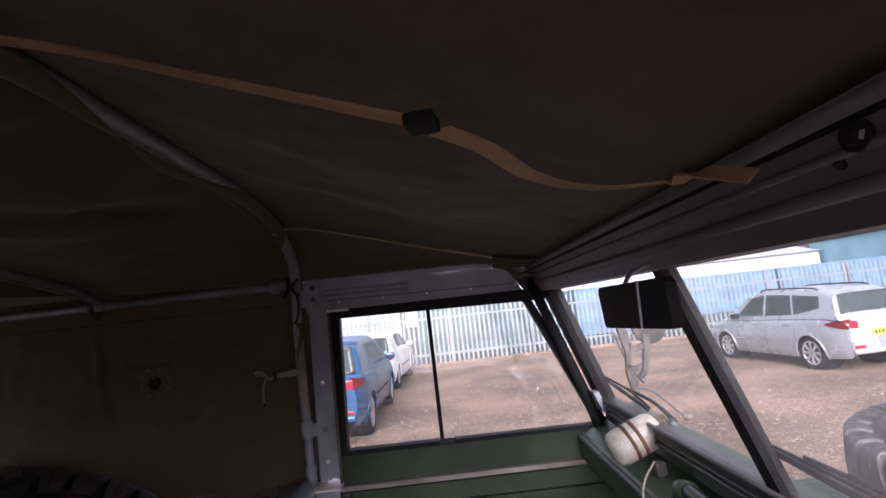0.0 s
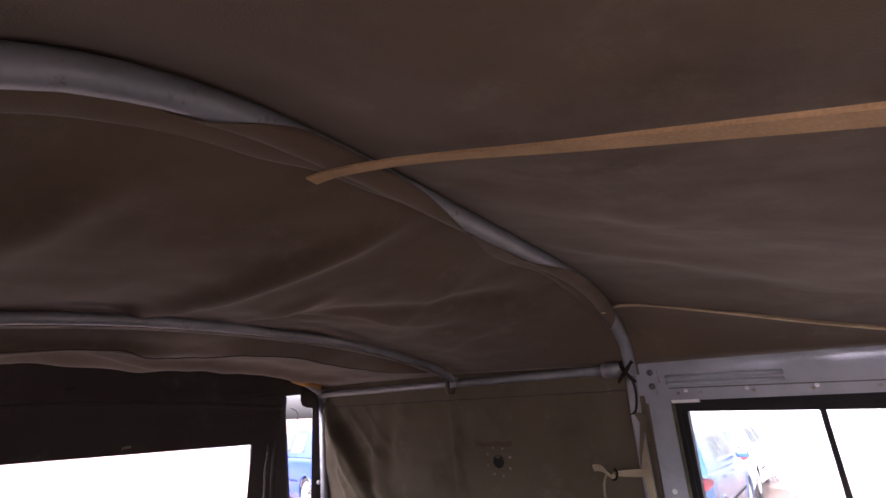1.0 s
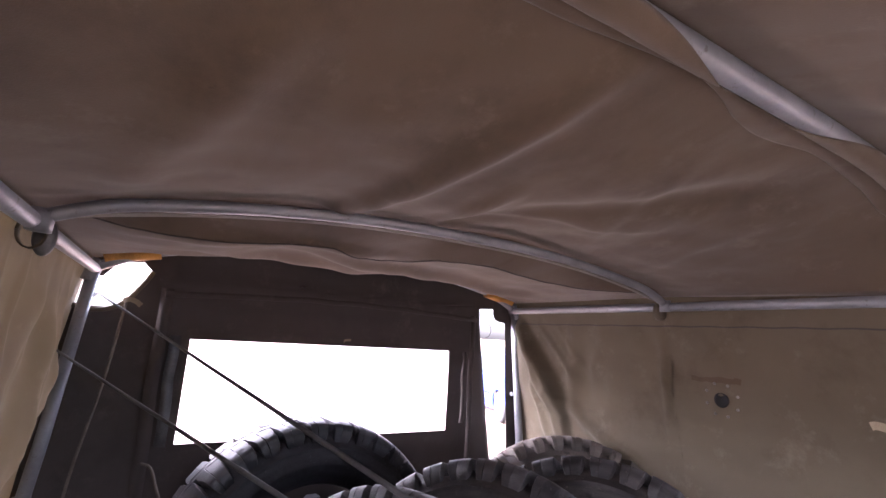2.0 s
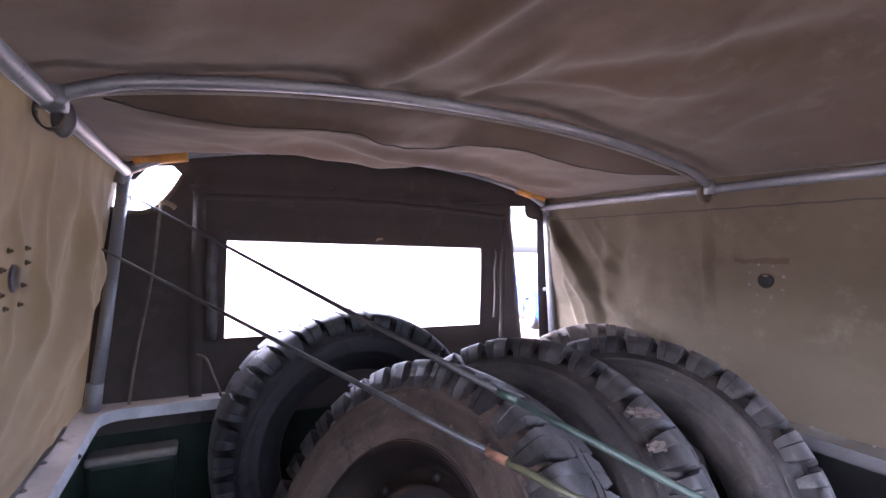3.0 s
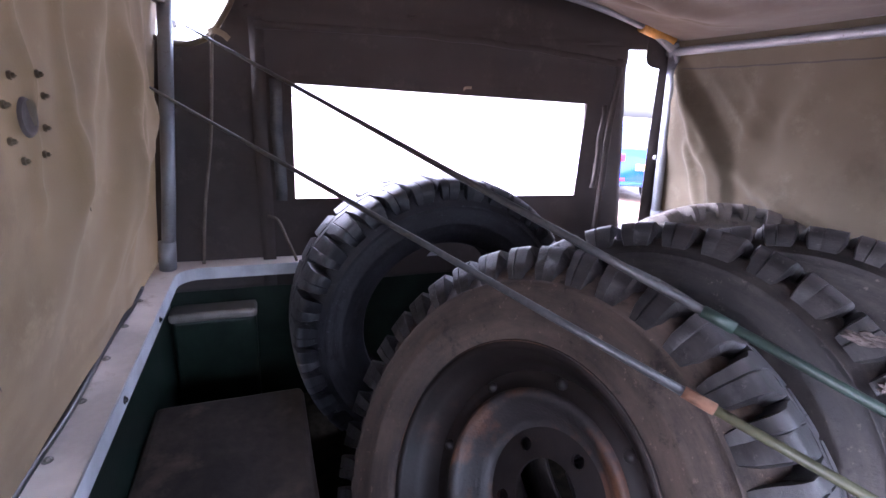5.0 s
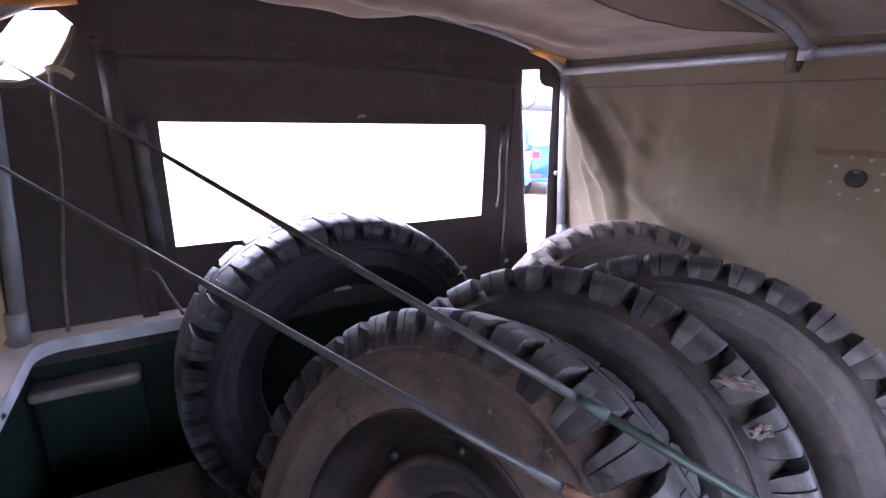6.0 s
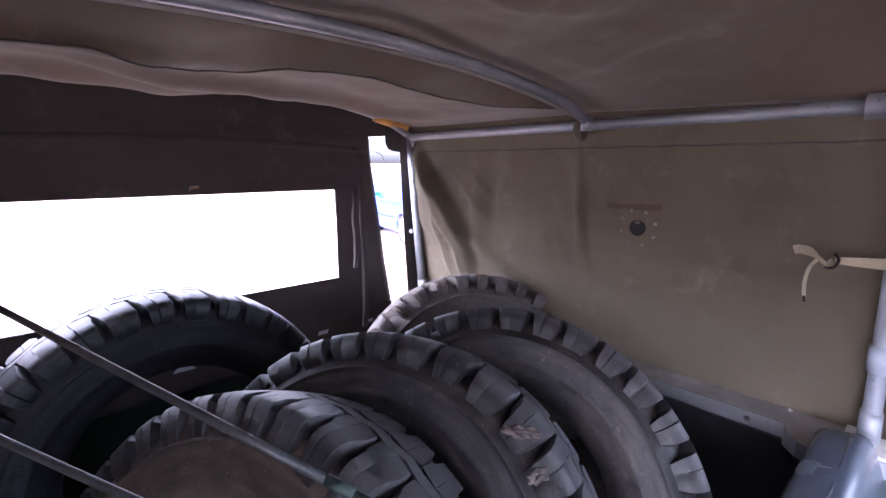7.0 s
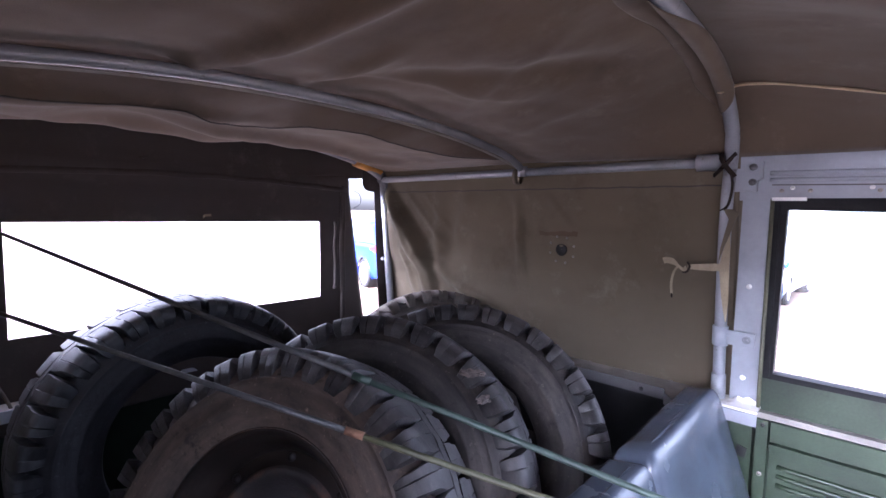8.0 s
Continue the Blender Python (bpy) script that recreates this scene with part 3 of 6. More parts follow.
front_hoop = thing("front_hoop", (0.03, 0, CAP_L), "curved galvanised steel hood hoop behind the doors", "hoop")
foot_l = [(0.03, 0.79, CAP_L), (0.028, 0.782, 1.45), (0.025, 0.765, 1.75), (0.03, 0.752, 1.90), (0.035, 0.73, 1.985)]
foot_r = [(0.03, -0.80, CAP_R), (0.028, -0.79, 1.45), (0.025, -0.77, 1.75), (0.03, -0.752, 1.90), (0.035, -0.73, 1.985)]
bm = bmesh.new()
top = hoop_points(0.04, 0.022, 0.66, 30)
tube(bm, smooth_path(foot_r[3:] + top[1:-1] + foot_l[:2:-1], 2), 0.016, 16)
part("bow", bm, TUBE, front_hoop, smooth=True)
for foot in (foot_r, foot_l):
    bm = bmesh.new()
    tube(bm, smooth_path(foot[:4], 5), 0.0145, 14)
    part("leg", bm, TUBE, front_hoop, smooth=True)
mid_hoop = thing("middle_hoop", (-0.575, 0, RAIL_Z), "curved galvanised hood stick with chipped paint", "hoop")
bm = bmesh.new()
arch = hoop_points(-0.575, 0.017, 0.715, 24)
tube(bm, smooth_path([(-0.575, -0.738, RAIL_Z + 0.012)] + arch[1:-1:2] + [(-0.575, 0.735, RAIL_Z + 0.012)], 4), 0.0112, 14)
bow = part("bow", bm, TUBE, mid_hoop, smooth=True)
bm = bmesh.new()
band(bm, [(-0.586, y, z - 0.0128) for x, y, z in arch], 0.007, 0.003, (1, 0, 0.5))
part("sealing_strip", bm, ALLOY, bow, "pale strip along the underside")
for s in (-1, 1):
    bm = bmesh.new()
    tube(bm, [(-0.575, s * 0.742, RAIL_Z - 0.012), (-0.575, s * 0.740, RAIL_Z + 0.022)], 0.0165, 12)
    part("socket", bm, TUBE, mid_hoop, smooth=True)
    bm = bmesh.new()
    band(bm, [(-0.60, s * (0.752 + 0.018 * math.cos(a)), RAIL_Z - 0.010 + 0.026 * math.sin(a)) for a in [math.pi * 2 * k / 16 for k in range(17)]], 0.022, 0.002, (1, 0, 0))
    part("rail_loop", bm, CANVAS, mid_hoop, "canvas loop round the rail", smooth=True)
bm = bmesh.new()
revolve(bm, [(0.0, 0.0005), (0.0, 0.024), (0.004, 0.028), (0.010, 0.027), (0.013, 0.020), (0.014, 0.0005)], 20, lambda a, r, t: Vector((-0.612 + a, -0.738 + 0.55 * r * math.cos(t), RAIL_Z - 0.016 + 1.05 * r * math.sin(t))))
part("end_pad", bm, ROD_GREY, mid_hoop, "dark grey rubber pad below the rail", smooth=True)
rear_hoop = thing("rear_hoop", (-1.31, 0, CAP_R), "galvanised rear hood hoop with corner posts", "hoop")
bm = bmesh.new()
arch = hoop_points(-1.31, 0.018, 0.70, 24)
tube(bm, smooth_path([(-1.31, -0.74, RAIL_Z + 0.01)] + arch[1:-1:2] + [(-1.31, 0.74, RAIL_Z + 0.01)], 4), 0.014, 14)
part("bow", bm, TUBE, rear_hoop, smooth=True)
for s, z in ((-1, CAP_R), (1, CAP_L)):
    bm = bmesh.new()
    tube(bm, [(-1.305, s * 0.81, z), (-1.307, s * 0.79, z + 0.2), (-1.31, s * 0.752, RAIL_Z + 0.01)], 0.016, 14)
    post = part("post", bm, TUBE, rear_hoop, "scuffed blue-grey corner post", smooth=True)
    bm = bmesh.new()
    tube(bm, [(-1.304, s * 0.811, z), (-1.305, s * 0.806, z + 0.075)], 0.0205, 14)
    part("socket", bm, TUBE, post, smooth=True)
    bm = bmesh.new()
    tube(bm, smooth_path([(-1.31, s * 0.735, RAIL_Z + 0.035), (-1.31, s * 0.70, hood_z(-1.31, 0.70) - 0.012), (-1.31, s * 0.60, hood_z(-1.31, 0.60) - 0.018)], 5), 0.021, 12)
    part("padding", bm, TAPE, rear_hoop, "yellow foam padding taped round the corner", smooth=True)
for name, s in (("side_rail", -1), ("side_rail", 1)):
    rail = thing(name, (-0.6, s * HW, RAIL_Z), "straight galvanised rail between the hood hoops", "rail", group="hood side rails")
    bm = bmesh.new()
    tube(bm, [(-1.335, s * HW, RAIL_Z), (0.0, s * HW, RAIL_Z + 0.004)], 0.0130, 14)
    part("pipe", bm, TUBE, rail, smooth=True)
    bm = bmesh.new()
    tube(bm, [(-0.045, s * HW, RAIL_Z + 0.004), (0.008, s * HW, RAIL_Z + 0.004)], 0.0215, 14)
    part("collar", bm, TUBE, rail, smooth=True)

# ---- canvas hood ----


def fold(x, y, a, b, wide, high):
    """The height of a soft ridge along the line from a to b."""
    ax, ay = a
    dx, dy = b[0] - ax, b[1] - ay
    n = math.hypot(dx, dy)
    t = ((x - ax) * dx + (y - ay) * dy) / (n * n)
    d = abs((x - ax) * dy - (y - ay) * dx) / n
    end = max(0, 1 - max(0, abs(t - 0.5) - 0.35) / 0.3)
    return high * math.exp(-(d / wide) ** 2) * end


def crease(x, y, a, b, wide, high):
    """A pinched fold along the line from a to b: steep on one side, running out softly on the other."""
    ax, ay = a
    dx, dy = b[0] - ax, b[1] - ay
    n = math.hypot(dx, dy)
    t = ((x - ax) * dx + (y - ay) * dy) / (n * n)
    if not -0.15 < t < 1.15:
        return 0.0
    d = ((x - ax) * dy - (y - ay) * dx) / n + 0.012 * math.sin(t * 7 + ax * 9)
    end = max(0.0, math.sin(math.pi * (t + 0.15) / 1.3))
    return high * end * (math.exp(-(d / wide) ** 2) if d > 0 else math.exp(-(d / (wide * 0.22)) ** 2))


def spline_at(v, keys):
    """The value at v of a smooth line through keys (place, value)."""
    for (a, p), (b, q) in zip(keys, keys[1:]):
        if v <= b:
            t = max(0, (v - a) / (b - a))
            return p + (q - p) * t * t * (3 - 2 * t)
    return keys[-1][1]


ROOF_EDGE = ((-0.70, -0.66), (-0.26, -0.73), (-0.16, -0.77), (-0.10, -0.82), (-0.04, -0.80), (0.03, -0.71), (0.16, -0.70), (0.40, -0.72), (0.72, -0.60))


def roof_place(u, v):
    x, y = -1.40 + 2.235 * u, -0.77 + 1.54 * v
    z = hood_z(x, y) + 0.002
    flat = max(0, 1 - (abs(y) / 0.77) ** 6)
    if x < -0.575:
        t = (x + 1.36) / 0.785
        z -= flat * max(0, math.sin(math.pi * min(1, max(0, t)) ** 0.75)) * (0.050 + 0.032 * wave(y * 3.0 + 1.5, x * 1.2, 4) + 0.014 * wave(y * 7, x * 2.5, 2))
        z += flat * (fold(x, y, (-0.88, -0.25), (-0.98, 0.55), 0.045, -0.028) + fold(x, y, (-1.08, -0.62), (-1.02, 0.10), 0.05, -0.022) + fold(x, y, (-0.70, -0.6), (-0.78, -0.1), 0.035, -0.014))
        e = spline_at(y, ROOF_EDGE)
        reach = (-0.585 - x) / (-0.585 - e)
        z -= flat * 0.047 * (max(0.0, reach) if reach < 1 else max(0, 1 - (e - x) / 0.42)) * (0.75 + 0.25 * wave(y * 4, 2, 3)) * min(1, (0.77 - abs(y)) / 0.12)
        z += flat * (crease(x, y, (-1.00, 0.62), (-1.12, 0.12), 0.10, -0.016) + crease(x, y, (-0.90, -0.6), (-1.12, -0.25), 0.10, -0.014))
    elif x < 0.04:
        t = (x + 0.575) / 0.615
        z -= flat * math.sin(math.pi * t) * 0.036
        z += flat * (fold(x, y, (-0.60, -0.30), (-0.04, -0.14), 0.030, -0.020) + fold(x, y, (-0.5, -0.1), (-0.1, 0.35), 0.05, 0.016) + fold(x, y, (-0.5, -0.66), (-0.1, -0.5), 0.04, -0.02) + fold(x, y, (-0.56, -0.11), (-0.32, -0.07), 0.022, -0.012) + crease(x, y, (-0.53, -0.20), (-0.30, 0.30), 0.08, -0.007) + crease(x, y, (-0.53, 0.30), (-0.10, 0.12), 0.08, -0.006) + crease(x, y, (-0.50, 0.52), (-0.15, 0.45), 0.08, -0.006))
    else:
        t = (x - 0.04) / 0.83
        z -= flat * math.sin(math.pi * min(1, t)) * (0.012 + 0.012 * wave(x * 3, y * 4, 7))
        z += flat * (fold(x, y, (0.10, 0.15), (0.60, 0.42), 0.05, -0.008) + fold(x, y, (0.12, -0.10), (0.66, 0.10), 0.06, -0.007))
    z += flat * min(1, abs(x - 0.04) / 0.12) * (0.009 * wave(x * 5, y * 4, 1) + 0.0035 * wave(x * 15, y * 13, 3))
    return (x, y, z)


hood = thing("canvas_hood", (-0.2, 0, 1.93), "brown-olive canvas hood stretched over steel hoops", "canvas hood", kind="structure")
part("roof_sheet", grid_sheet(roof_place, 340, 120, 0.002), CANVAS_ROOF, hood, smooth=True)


# Dark line along the roof fold: the crease's shade built as a thin tube.
bm = bmesh.new()
hem = []
for k in range(73):
    y = -0.70 + 1.40 * k / 72
    e = spline_at(y, ROOF_EDGE) - 0.002
    hem.append(Vector(roof_place((e + 1.40) / 2.235, (y + 0.77) / 1.54)) - Vector((0, 0, 0.002)))
tube(bm, hem, 0.0022, 6)
part("hem", bm, CANVAS_DARK, hood, "dark line across the roof, shade of the fold", smooth=True)
for s in (-1, 1):
    part("door_valance", grid_sheet(lambda u, v: (0.0 + 0.84 * u, s * (0.77 + 0.062 * v), section(0.84 * u)[1] + 0.005 - 0.03 * v * v + 0.03 * v * (1 - u) + 0.003 * wave(u * 9, v)), 40, 4, 0.002), CANVAS, hood, smooth=True)
part("front_valance", grid_sheet(lambda u, v: (0.835 + 0.012 * v, -0.80 + 1.6 * u, hood_z(0.83, 0) + 0.002 - 0.08 * v), 30, 4, 0.002), CANVAS, hood, smooth=True)


def step_fold(x, z):
    """The folded-over flap beside the corner post: a raised sheet that ends in a crisp slanting edge."""
    edge = -1.30 + (1.88 - z) * 0.833 if z > 1.58 else -1.05 + (1.58 - z) * 0.06
    lift = 1 / (1 + math.exp(min(40, (x - edge) / 0.007)))
    lean = min(1.0, max(0.0, (x + 1.335) / max(0.05, edge + 1.335)))
    return -0.042 * lift * (0.15 + 0.85 * lean) * min(1, max(0, (1.90 - z) / 0.06))


def side_place(s, cap):
    def f(u, v):
        x0 = -1.335 if s > 0 else -1.378
        x = x0 + (0.048 - x0) * u
        top_z, low_z = 1.955, cap - 0.03
        z = top_z + (low_z - top_z) * v
        y = 0.768 + 0.078 * v ** 0.8
        pull = math.sin(math.pi * min(1, v * 1.1)) if v < 0.9 else 0.2
        edge = max(0, (x + 1.33) / 1.3)
        d = step_fold(x, z) + 0.012 * wave(x * 5 + 3 * s, z * 4, 5) + 0.006 * wave(x * 13, z * 9, 8 + s) + 0.004 * wave(x * 3, z * 22, 2)
        d += fold(x, z, (-1.31, 1.90), (-1.06, 1.60), 0.018, -0.020) + fold(x, z, (-1.02, 1.88), (-0.92, 1.58), 0.05, 0.007)
        d += fold(x, z, (-0.62, 1.88), (-0.62, 1.55), 0.010, -0.007) + fold(x, z, (-1.02, 1.60), (-0.95, 1.46), 0.02, -0.008) + fold(x, z, (-0.98, 1.86), (-1.02, 1.62), 0.03, -0.010) + fold(x, z, (-0.84, 1.84), (-0.92, 1.68), 0.03, -0.008) + fold(x, z, (-0.90, 1.50), (-0.80, 1.40), 0.025, -0.008) + fold(x, z, (-0.22, 1.47), (-0.05, 1.43), 0.02, -0.006) + fold(x, z, (-1.0, 1.50), (-0.9, 1.40), 0.03, 0.006)
        d += fold(x, z, (-0.30, 1.48), (-0.16, 1.42), 0.015, -0.008) + fold(x, z, (-0.7, 1.85), (-0.55, 1.70), 0.03, 0.008)
        d += 0.007 * math.sin(x * 46) * max(0, 1 - v / 0.18) * math.exp(-((x + 1.2) / 0.3) ** 2)
        if s > 0:
            d += fold(x, z, (-1.18, 1.86), (-0.99, 1.66), 0.013, -0.006) + fold(x, z, (-1.08, 1.86), (-0.95, 1.70), 0.013, -0.005) + fold(x, z, (-1.10, 1.58), (-1.07, 1.34), 0.014, -0.012) + fold(x, z, (-1.19, 1.62), (-1.13, 1.34), 0.016, -0.012) + fold(x, z, (-1.29, 1.88), (-1.13, 1.60), 0.022, -0.016) + fold(x, z, (-1.13, 1.60), (-0.98, 1.52), 0.030, -0.014) + fold(x, z, (-0.86, 1.80), (-0.72, 1.86), 0.035, -0.010)
            d += fold(x, z, (-0.97, 1.52), (-0.84, 1.43), 0.020, -0.012) + fold(x, z, (-0.64, 1.86), (-0.60, 1.56), 0.012, -0.008)
            d += fold(x, z, (-0.94, 1.50), (-0.72, 1.42), 0.016, -0.009) + fold(x, z, (-0.50, 1.84), (-0.42, 1.74), 0.014, -0.006) + fold(x, z, (-0.26, 1.40), (-0.12, 1.46), 0.012, -0.008)
        if s > 0:
            d *= 1 + 0.55 * max(0.0, min(1.0, (-0.62 - x) / 0.15))
        if s < 0:
            d += fold(x, z, (-1.26, 1.88), (-1.13, 1.46), 0.014, -0.022) + fold(x, z, (-1.17, 1.88), (-1.08, 1.52), 0.013, -0.020) + fold(x, z, (-1.08, 1.88), (-1.03, 1.62), 0.012, -0.015) + fold(x, z, (-0.98, 1.62), (-0.90, 1.32), 0.014, -0.016) + fold(x, z, (-0.74, 1.90), (-0.70, 1.55), 0.014, -0.012)
            d += 0.008 * math.sin(x * 70) * max(0, 1 - v / 0.2) * math.exp(-((x + 1.1) / 0.25) ** 2)
            d += fold(x, z, (-1.22, 1.92), (-0.95, 1.42), 0.045, -0.04) + fold(x, z, (-1.05, 1.85), (-0.85, 1.30), 0.035, -0.034) + fold(x, z, (-0.9, 1.9), (-0.6, 1.35), 0.05, -0.022) - 0.014 * math.sin(math.pi * v)
        if s < 0:
            calm = min(1.0, max(0.12, (x + 1.27) / 0.30))
            d = d * calm + 0.006 * (1 - calm)
        return (x, s * (y + d * pull), z)
    return f


for name, s, cap in (("side_curtain", -1, CAP_R), ("side_curtain", 1, CAP_L)):
    cur = thing(name, (-0.65, s * 0.84, cap), "wrinkled brown-olive canvas side curtain with a round vent", "canvas curtain", group="canvas side curtains")
    part("sheet", grid_sheet(side_place(s, cap), 190, 90, 0.0018), CANVAS, cur, smooth=True)
    # hem seam under the rail
    bm = bmesh.new()
    seam = [Vector(side_place(s, cap)(k / 60, 0.135 + 0.0015 * math.sin(k * 1.3))) + Vector((0, -s * 0.002, 0)) for k in range(61)]
    band(bm, seam, 0.004, 0.003, (0, 0, 1))
    if s > 0:
        part("seam", bm, CANVAS_DARK, cur)
    else:
        bm.free()
    if s < 0:
        # Black tube laid where the curtain lifts off, for the dark gap.
        bm = bmesh.new()
        tube(bm, smooth_path([(-1.16 + 0.12 * k, -0.842 + 0.003 * math.sin(k * 2.1), cap + 0.008) for k in range(10)], 4), 0.006, 8)
        part("gap_line", bm, BLACK, cur, "black line along the capping, in for the dark gap", smooth=True)
    for nm, mat, x0, z0, x1, z1, w in ((("seam", CANVAS, -0.602, 1.875, -0.590, 1.43, 0.006), ("patch", CANVAS_ROOF, -0.535, 1.714, -0.395, 1.716, 0.016), ("scuff", CANVAS, -0.205, 1.508, -0.165, 1.512, 0.003)) if s > 0 else (("scuff", CANVAS_DARK, -0.80, 1.52, -0.775, 1.57, 0.003), ("scuff", CANVAS_DARK, -0.52, 1.40, -0.49, 1.455, 0.003))):
        bm = bmesh.new()
        line = []
        for k in range(13):
            x, z = x0 + (x1 - x0) * k / 12, z0 + (z1 - z0) * k / 12 + 0.0015 * math.sin(k * 1.9)
            xs = -1.335 if s > 0 else -1.378
            q = side_place(s, cap)((x - xs) / (0.048 - xs), (z - 1.955) / ((cap - 0.03) - 1.955))
            line.append((q[0], q[1] - s * 0.0016, q[2]))
        band(bm, line, w if nm in ("seam", "patch") else [w * (0.2 + 0.8 * math.sin(math.pi * k / 12)) for k in range(13)], 0.0012, (1, 0, 0) if nm == "seam" else (0, 0, 1))
        part(nm, bm, mat, cur)
    # round vent: dark eyelet with a ring of small ones
    bx, bz = (-0.452, 1.662) if s > 0 else (-0.605, 1.662)
    by = None
    x0 = -1.335 if s > 0 else -1.378
    u = (bx - x0) / (0.048 - x0)
    v = (bz - 1.955) / ((cap - 0.03) - 1.955)
    by = side_place(s, cap)(u, v)[1] - s * 0.003
    bm = bmesh.new()
    revolve(bm, [(0.0, 0.0005), (0.001, 0.015), (0.003, 0.0185), (0.0, 0.021)], 18, lambda a, r, t: Vector((bx + r * math.cos(t), by - s * a, bz + r * math.sin(t))))
    vent = part("vent", bm, MIRROR if s > 0 else CANVAS_DARK, cur, "dark round vent eyelet", smooth=True)
    for k in range(8):
        a = k * math.tau / 8 + 0.3
        u = (bx + 0.045 * math.cos(a) - x0) / (0.048 - x0)
        v = (bz + 0.045 * math.sin(a) - 1.955) / ((cap - 0.03) - 1.955)
        q = side_place(s, cap)(u, v)
        bolt(vent, (q[0], q[1] - s * 0.003, q[2]), (0, -s, 0), 0.0028, ALLOY if s > 0 else CANVAS, "eyelet")


# ---- rear curtain ----
RX = -1.345


def rear_edge_left(z):
    return 0.60 + 0.085 * (1.90 - z) / 0.55


def rear_place(u, v):
    z = 2.085 + (1.16 - 2.085) * v
    y0, y1 = -0.85, rear_edge_left(min(z, 1.93)) + (0.15 if z > 1.915 else 0.0)
    y = y0 + (y1 - y0) * u
    x = RX - 0.02 + 0.010 * wave(y * 4, z * 3, 9) + 0.004 * wave(y * 11, z * 9, 2)
    x += 0.028 * max(0, 1 - abs(z - 1.90) / 0.05) * (0.5 + 0.4 * wave(y * 3, 1, 6)) if y > -0.58 else 0
    return (x, y, min(z, hood_z(RX, y) + 0.004))


rear = thing("rear_curtain", (RX, 0, 1.2), "dark grey-brown canvas rear curtain with a cloudy clear window", "canvas curtain")
bm = grid_sheet(rear_place, 90, 80)
OPENING = [(-0.86, 1.815), (-0.715, 1.812), (-0.665, 1.835), (-0.612, 1.925), (-0.64, 1.952), (-0.70, 1.945), (-0.735, 1.90), (-0.86, 1.895)]
cuts = [((-0.488, 0), (1, 0)), ((0.462, 0), (1, 0)), ((0, 1.42), (0, 1)), ((0, 1.735), (0, 1))]
for (y0, z0), (y1, z1) in zip(OPENING, OPENING[1:] + OPENING[:1]):
    cuts.append(((y0, z0), (z1 - z0, y0 - y1)))
for (y0, z0), (ny, nz) in cuts:
    bmesh.ops.bisect_plane(bm, geom=bm.verts[:] + bm.edges[:] + bm.faces[:], plane_co=(0, y0, z0), plane_no=(0, ny, nz))


def inside(y, z, poly):
    hit = False
    for (a, b), (c, d) in zip(poly, poly[1:] + poly[:1]):
        if (b > z) != (d > z) and y < (c - a) * (z - b) / (d - b) + a:
            hit = not hit
    return hit


gone = []
for q in bm.faces:
    c = q.calc_center_median()
    if (-0.488 < c.y < 0.462 and 1.42 < c.z < 1.735) or inside(c.y, c.z, OPENING):
        gone.append(q)
bmesh.ops.delete(bm, geom=gone, context="FACES")
bm.normal_update()
bmesh.ops.solidify(bm, geom=bm.faces[:], thickness=0.002)
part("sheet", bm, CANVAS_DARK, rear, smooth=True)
part("window", grid_sheet(lambda u, v: (RX - 0.024 + 0.004 * wave(u * 5, v * 3, 3), -0.497 + 0.968 * u, 1.742 - 0.33 * v), 30, 12), VINYL_PANE, rear, "cloudy white clear-vinyl window sheet", smooth=True)
bm = bmesh.new()
for a, b in (((-0.50, 1.742), (0.472, 1.742)), ((-0.50, 1.412), (0.472, 1.412))):
    band(bm, [(RX - 0.006, a[0] + (b[0] - a[0]) * k / 12, a[1]) for k in range(13)], 0.022, 0.003, (0, 0, 1))
for y in (-0.495, 0.468):
    band(bm, [(RX - 0.007, y, 1.752 - 0.35 * k / 8) for k in range(9)], 0.02, 0.003, (0, 1, 0))
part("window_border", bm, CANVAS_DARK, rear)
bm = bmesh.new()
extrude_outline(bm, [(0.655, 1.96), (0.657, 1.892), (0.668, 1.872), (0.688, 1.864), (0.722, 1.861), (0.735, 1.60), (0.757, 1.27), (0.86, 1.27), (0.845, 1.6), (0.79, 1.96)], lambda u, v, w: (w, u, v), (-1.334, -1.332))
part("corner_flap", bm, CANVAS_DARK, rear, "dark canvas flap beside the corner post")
for y, z0, z1, w in ((-0.565, 1.88, 1.17, 0.035), (-0.525, 1.74, 1.42, 0.03), (0.525, 1.73, 1.45, 0.016), (0.56, 1.88, 1.22, 0.022)):
    bm = bmesh.new()
    band(bm, [(RX + 0.004 + 0.003 * math.sin(k), y + 0.006 * wave(k * 0.4, y), z0 + (z1 - z0) * k / 10) for k in range(11)], w, 0.004, (0, 1, 0))
    part("strap", bm, ROD_GREY if y == -0.525 else CANVAS_DARK, rear, "folded canvas strap", smooth=True)
bm = bmesh.new()
band(bm, [(RX + 0.004 + 0.006 * wave(k * 0.35, 3), -0.57 + 1.15 * k / 24, 1.862 + 0.022 * math.sin(math.pi * k / 24) + 0.004 * wave(k * 0.5, 7)) for k in range(25)], 0.018, 0.008, (0, 0, 1))
part("hem", bm, CANVAS_DARK, rear, smooth=True)
bm = bmesh.new()
tube(bm, smooth_path([(RX + 0.012, -0.665, 1.83), (RX + 0.014, -0.685, 1.6), (RX + 0.012, -0.715, 1.4), (RX + 0.012, -0.73, 1.25)], 6), 0.004, 8)
part("cord", bm, CORD, rear, "grey tie cord", smooth=True)
bm = bmesh.new()
